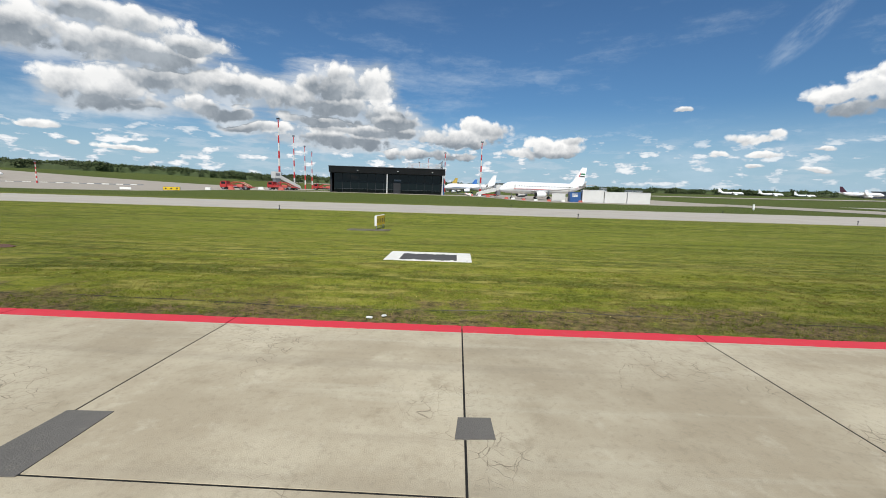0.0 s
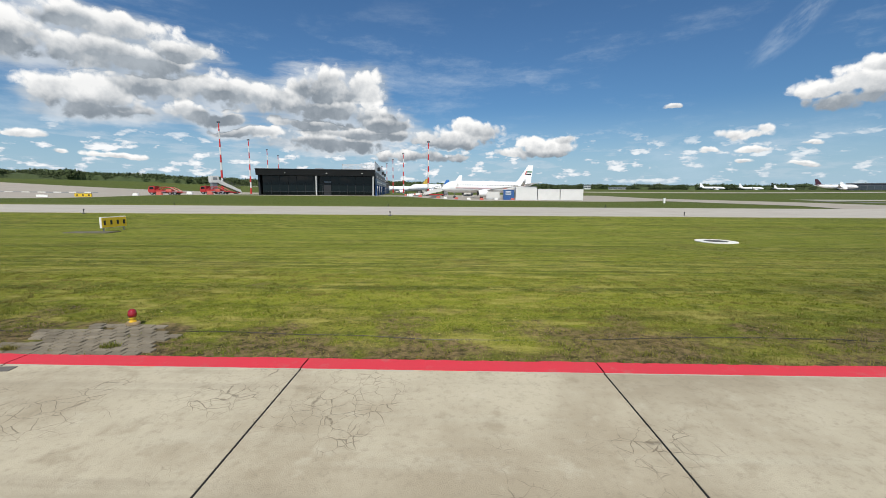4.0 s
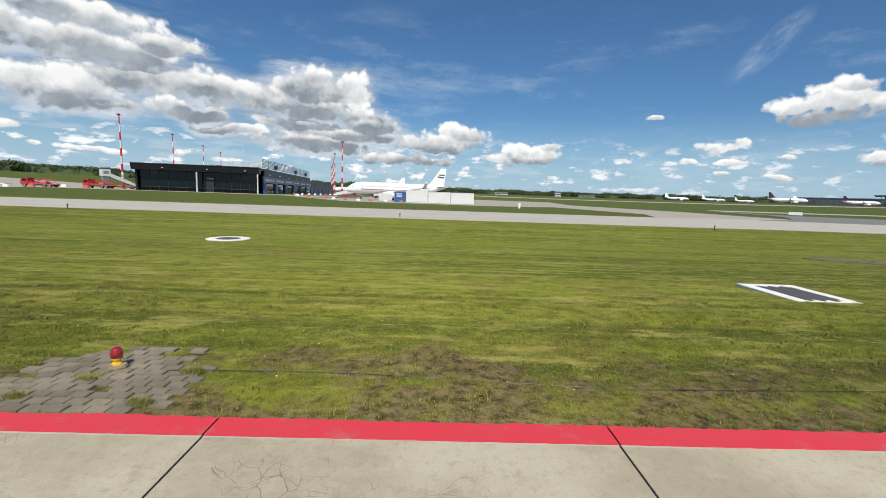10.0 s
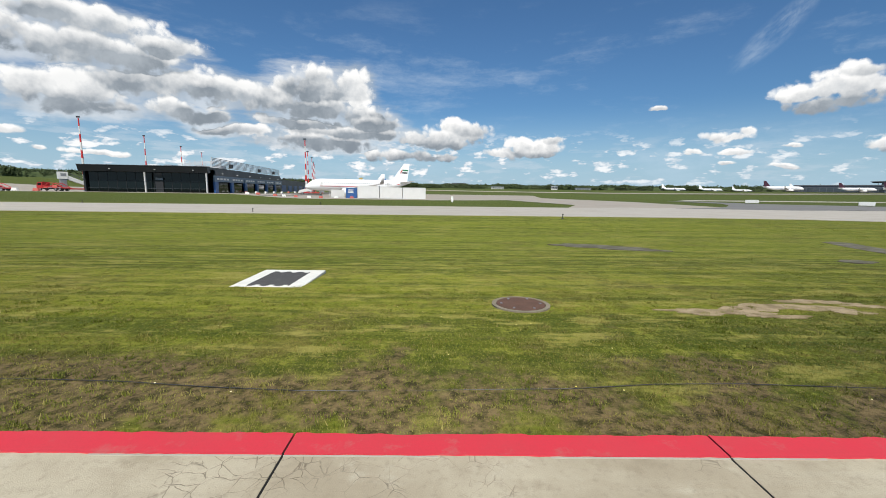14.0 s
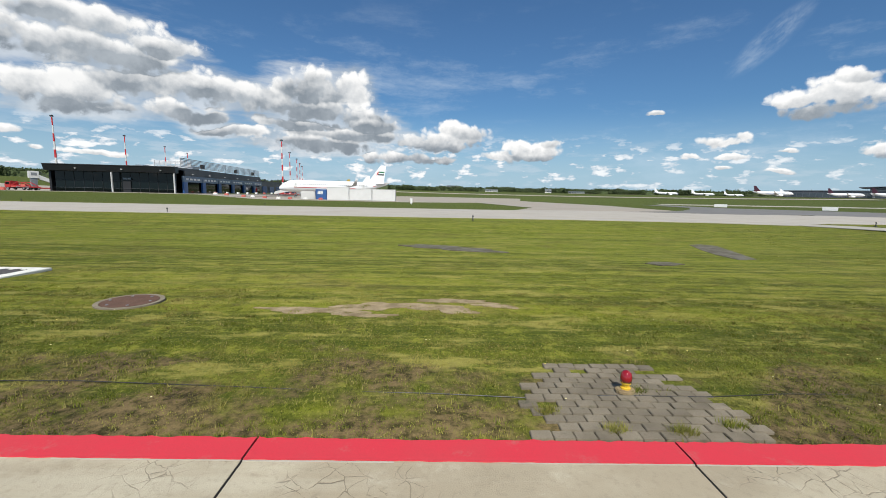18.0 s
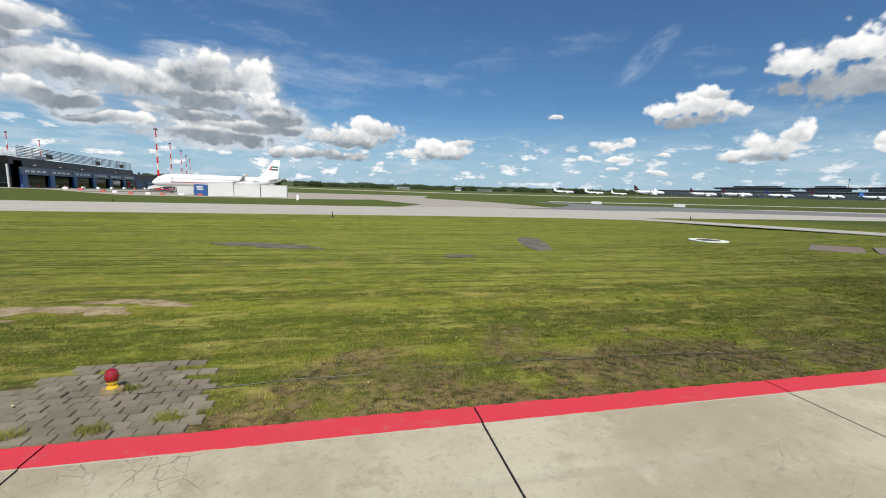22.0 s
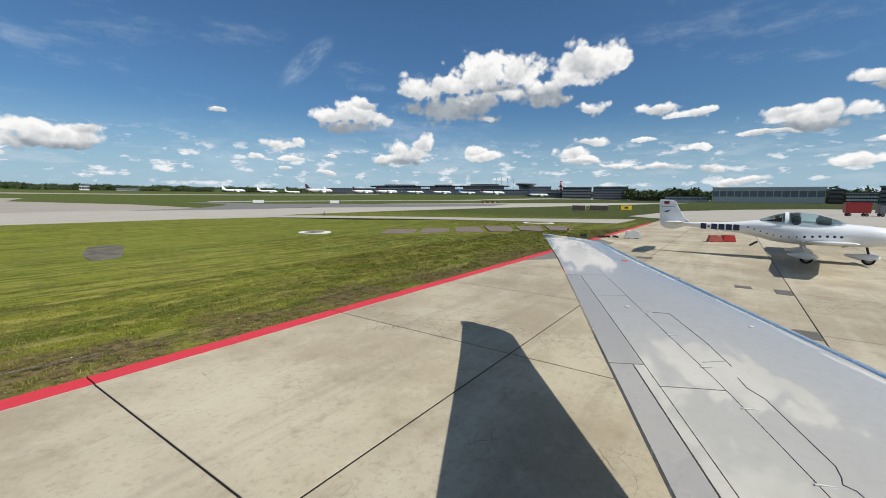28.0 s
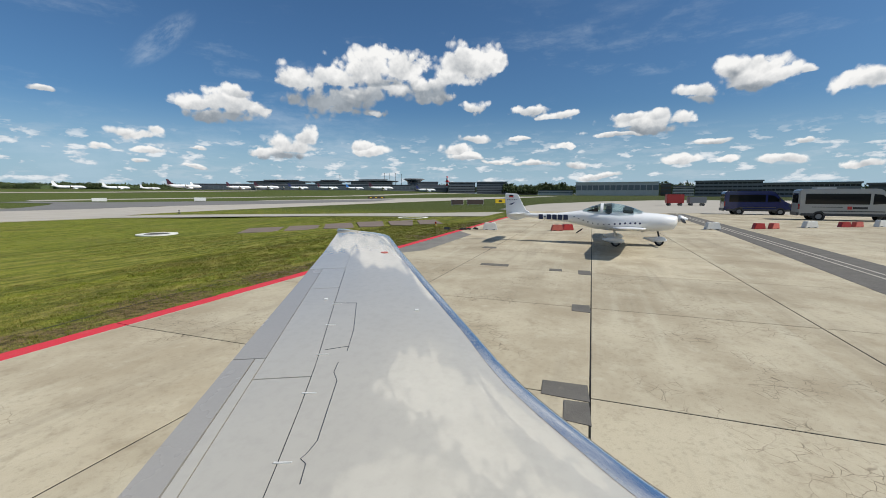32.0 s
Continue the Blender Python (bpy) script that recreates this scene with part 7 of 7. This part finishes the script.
def blades(name, x0, x1, y0, y1, per, hlo, hhi, wlo, whi, seed, label, tuft=False):
    """Grass tufts: each is three bent blades; one mesh for the whole belt."""
    rng = np.random.default_rng(seed)
    n = int((x1 - x0) * (y1 - y0) * per)
    x, y = rng.uniform(x0, x1, n), rng.uniform(y0, y1, n)
    keep = y > EDGE - 0.035 + 0.10 * rng.random(n)
    patchy = np.sin(x * 1.7 + 2 * np.sin(y * 0.8)) + np.sin(y * 2.3 + 1.5 * np.sin(x * 0.6)) + rng.normal(size=n) * 0.8
    # blades stand in clumps, some of them rank
    if not tuft:
        m = max(1, n // 22)
        ox, oy, rank = rng.uniform(x0, x1, m), rng.uniform(y0, y1, m), 0.55 + (1.5 if per >= 300 else 0.4) * rng.random(m) ** 3
        pick = rng.integers(0, m, n)
        near = rng.random(n) < 0.62
        spread = 0.035 + 0.9 / math.sqrt(per) * 0.6
        x = np.where(near, ox[pick] + rng.normal(size=n) * spread, x)
        y = np.where(near, oy[pick] + rng.normal(size=n) * spread * 0.8, y)
        tall = np.where(near, rank[pick], 0.7)
        keep = (y > EDGE - 0.055 + 0.09 * rng.random(n)) & (y < y1 + 0.3)
    else:
        tall = np.ones(n)
    worn = (y - EDGE < 2.6) & (patchy < 0.1)
    for cx, cy, rx, ry in ((62.96, 11.85, 0.66, 0.66), (56.75, 14.58, 1.0, 1.34), (-1.0, 15.45, 1.7, 1.35), (34.18, 26.65, 1.2, 1.2),
                           (98.33, 26.23, 1.25, 1.25), (-6.1, 28.5, 1.6, 0.7)):
        keep &= ((x - cx) / rx) ** 2 + ((y - cy) / ry) ** 2 > 1.0
    for px0, px1, py0, py1 in PAVER_BEDS:
        if tuft:
            break
        inside = (x > px0) & (x < px1) & (y > py0) & (y < py1)
        keep &= ~(inside & (np.sin(x * 5.1 + 3 * np.sin(y * 2.9)) + np.sin(y * 6.3 + x * 2.2) < 1.35))
    keep &= np.abs((x - 98.5) * 0.73 + (y - 23.8) * 0.68) > np.where((x > 97.3) & (x < 111.5), 1.15, -1)
    if tuft:
        keep &= ((x - (x0 + x1) / 2) / (x1 - x0)) ** 2 + ((y - (y0 + y1) / 2) / (y1 - y0)) ** 2 < 0.25 * rng.random(n)
        worn &= False
    keep &= ~worn | (rng.random(n) < 0.34)
    x, y, tall = x[keep], y[keep], tall[keep]
    n = len(x)
    lie = np.array([rise(a, b) for a, b in zip(x, y)])
    verts = np.empty((n, 3, 3, 3))
    for b in range(3):
        a = rng.uniform(0, 2 * math.pi, n)
        h, w = rng.uniform(hlo, hhi, n) * tall, rng.uniform(wlo, whi, n) * (0.75 + 0.25 * tall)
        ox, oy = x + rng.normal(size=n) * w * 2, y + rng.normal(size=n) * w * 2
        lean = rng.uniform(0.2, 0.9, n) * h
        c, s = np.cos(a), np.sin(a)
        verts[:, b, 0] = np.stack([ox - s * w, oy + c * w, lie - 0.035], 1)
        verts[:, b, 1] = np.stack([ox + s * w, oy - c * w, lie - 0.035], 1)
        verts[:, b, 2] = np.stack([ox + c * lean, oy + s * lean, lie + h - 0.03], 1)
    verts = verts.reshape(-1, 3)
    mesh = bpy.data.meshes.new(name)
    mesh.vertices.add(len(verts))
    mesh.vertices.foreach_set("co", verts.ravel())
    mesh.loops.add(len(verts))
    mesh.loops.foreach_set("vertex_index", np.arange(len(verts), dtype=np.int32))
    mesh.polygons.add(len(verts) // 3)
    mesh.polygons.foreach_set("loop_start", np.arange(0, len(verts), 3, dtype=np.int32))
    mesh.update(calc_edges=True)
    mesh.materials.append(BLADES)
    return tagged(new(name, mesh), label, "grass", kind="stuff")


PAVER_BEDS = [(11.1, 13.6, 6.98, 8.5), (40.9, 43.3, 6.98, 8.9), (70.4, 72.9, 6.98, 8.9)]
blades("grass_near", -9, 87, 6.84, 9.6, 950, 0.008, 0.040, 0.003, 0.007, 21, "short uneven green grass beside the apron")
blades("grass_near", -12, 92, 9.6, 13.5, 400, 0.010, 0.036, 0.004, 0.009, 24, "short mown green grass")
blades("grass_near", 87, 112, 6.88, 13.5, 300, 0.012, 0.055, 0.006, 0.014, 25, "short green grass by the apron's far end")
TUFTS = ((12.9, 7.3), (11.5, 7.15), (42.9, 7.2), (41.5, 7.25), (41.9, 7.75), (43.0, 8.0), (71.3, 7.15), (72.0, 7.12), (70.7, 7.5), (71.9, 8.0), (72.6, 7.25))
for k, (tx, ty) in enumerate(TUFTS):
    blades("grass_tuft", tx - 0.16, tx + 0.16, ty - 0.09, ty + 0.09, 5200, 0.04, 0.11, 0.003, 0.006, 50 + k, "rank grass tuft growing between the pavers", True)
blades("grass_middle", -22, 118, 13.5, 24.0, 110, 0.012, 0.038, 0.006, 0.013, 22, "mown green grass further out")
blades("grass_far", -40, 128, 24.0, 43.5, 6, 0.015, 0.045, 0.012, 0.024, 23, "mown green grass by the taxiway")

# ---------------------------------------------------------------- red line, pavers and concrete bays
PITCH, X0 = 3.978, 83.69
UNEVEN = {-12: -0.38, -11: -0.22}  # two joints that were cut off the regular pitch


def joint_x(i):
    return X0 + PITCH * i + UNEVEN.get(i, 0.0)


red_line = tagged(new("red_edge_line"), "bright red painted line along the apron's edge", "painted line", kind="structure")
line_rng = random.Random(8)
for k in range(-58, 10):
    a, b = joint_x(k) + 0.010, joint_x(k + 1) - 0.010
    verts, faces, n = [], [], 44
    for i in range(n + 1):
        x = a + (b - a) * i / n
        for y, z in ((EDGE - 0.028 + 0.010 * math.sin(2.3 * x) * math.sin(0.7 * x) + line_rng.uniform(-0.014, 0.014), 0.034), (EDGE - 0.34 + line_rng.uniform(-0.006, 0.006), 0.034)):
            verts += [(x, y, z), (x, y, z - 0.04)]
    for i in range(n):
        q = 4 * i
        faces += [(q, q + 2, q + 6, q + 4), (q + 2, q + 3, q + 7, q + 6), (q, q + 4, q + 5, q + 1)]
    faces += [(0, 1, 3, 2), (4 * n, 4 * n + 2, 4 * n + 3, 4 * n + 1)]
    solid("line_segment", verts, faces, RED_LINE, red_line)
    # pale primer that shows as a thin broken rim on the apron side
    rim = [a + (b - a) * u for u in (0.0, line_rng.uniform(0.2, 0.45), line_rng.uniform(0.5, 0.6), 1.0)]
    for p, q in ((rim[0], rim[1]), (rim[2], rim[3])):
        wide = line_rng.uniform(0.008, 0.020)
        part("primer_rim", box(p, q, EDGE - 0.348 - wide, EDGE - 0.348, 0.018, 0.027), PAVER_PALE, red_line, "thin pale primer rim")
for k, (x0, x1, y0, y1) in enumerate(PAVER_BEDS):
    paver_patch("paver_bed", x0, x1, y0, y1, "worn grey concrete pavers with grass in the joints")

apron = tagged(new("apron"), "pale cracked concrete apron laid in square bays", "apron", kind="structure")
def bay(i, j, verts, faces):
    g = 0.011
    a, b = joint_x(i) + g, joint_x(i + 1) - g
    drop = [0.10, 4.06, 8.10, 11.9, 15.8, 19.7, 23.6, 27.5, 31.4, 35.3, 39.2, 43.1, 47.0, 50.9, 54.8, 58.7]
    ya, yb = (EDGE - drop[j] - g, EDGE - drop[j + 1] + g), (EDGE - drop[j] - g, EDGE - drop[j + 1] + g)
    k, c, t = len(verts), 0.003, 0.022
    ring = [(a, ya[0]), (b, yb[0]), (b, yb[1]), (a, ya[1])]
    ins = [(a + c, ya[0] - c), (b - c, yb[0] - c), (b - c, yb[1] + c), (a + c, ya[1] + c)]
    verts += [(x, y, -0.02) for x, y in ring] + [(x, y, t - 0.003) for x, y in ring] + [(x, y, t) for x, y in ins]
    for r in (0, 4):
        faces += [(k + r + n, k + r + (n + 1) % 4, k + r + 4 + (n + 1) % 4, k + r + 4 + n) for n in range(4)]
    faces.append((k + 8, k + 9, k + 10, k + 11))


rest_v, rest_f = [], []
for i in range(-50, 13):
    for j in range(15):
        if -22 <= i <= 8 and j < (3 if i < -6 else 9):
            v, f = [], []
            bay(i, j, v, f)
            mesh = bpy.data.meshes.new("concrete_bay")
            mesh.from_pydata(v, [], f)
            mesh.materials.append(CONCRETE)
            ob = new("concrete_bay", mesh)
            ob.parent = apron
        else:
            bay(i, j, rest_v, rest_f)
solid("far_bays", rest_v, rest_f, CONCRETE, apron, "further concrete bays", "stuff")
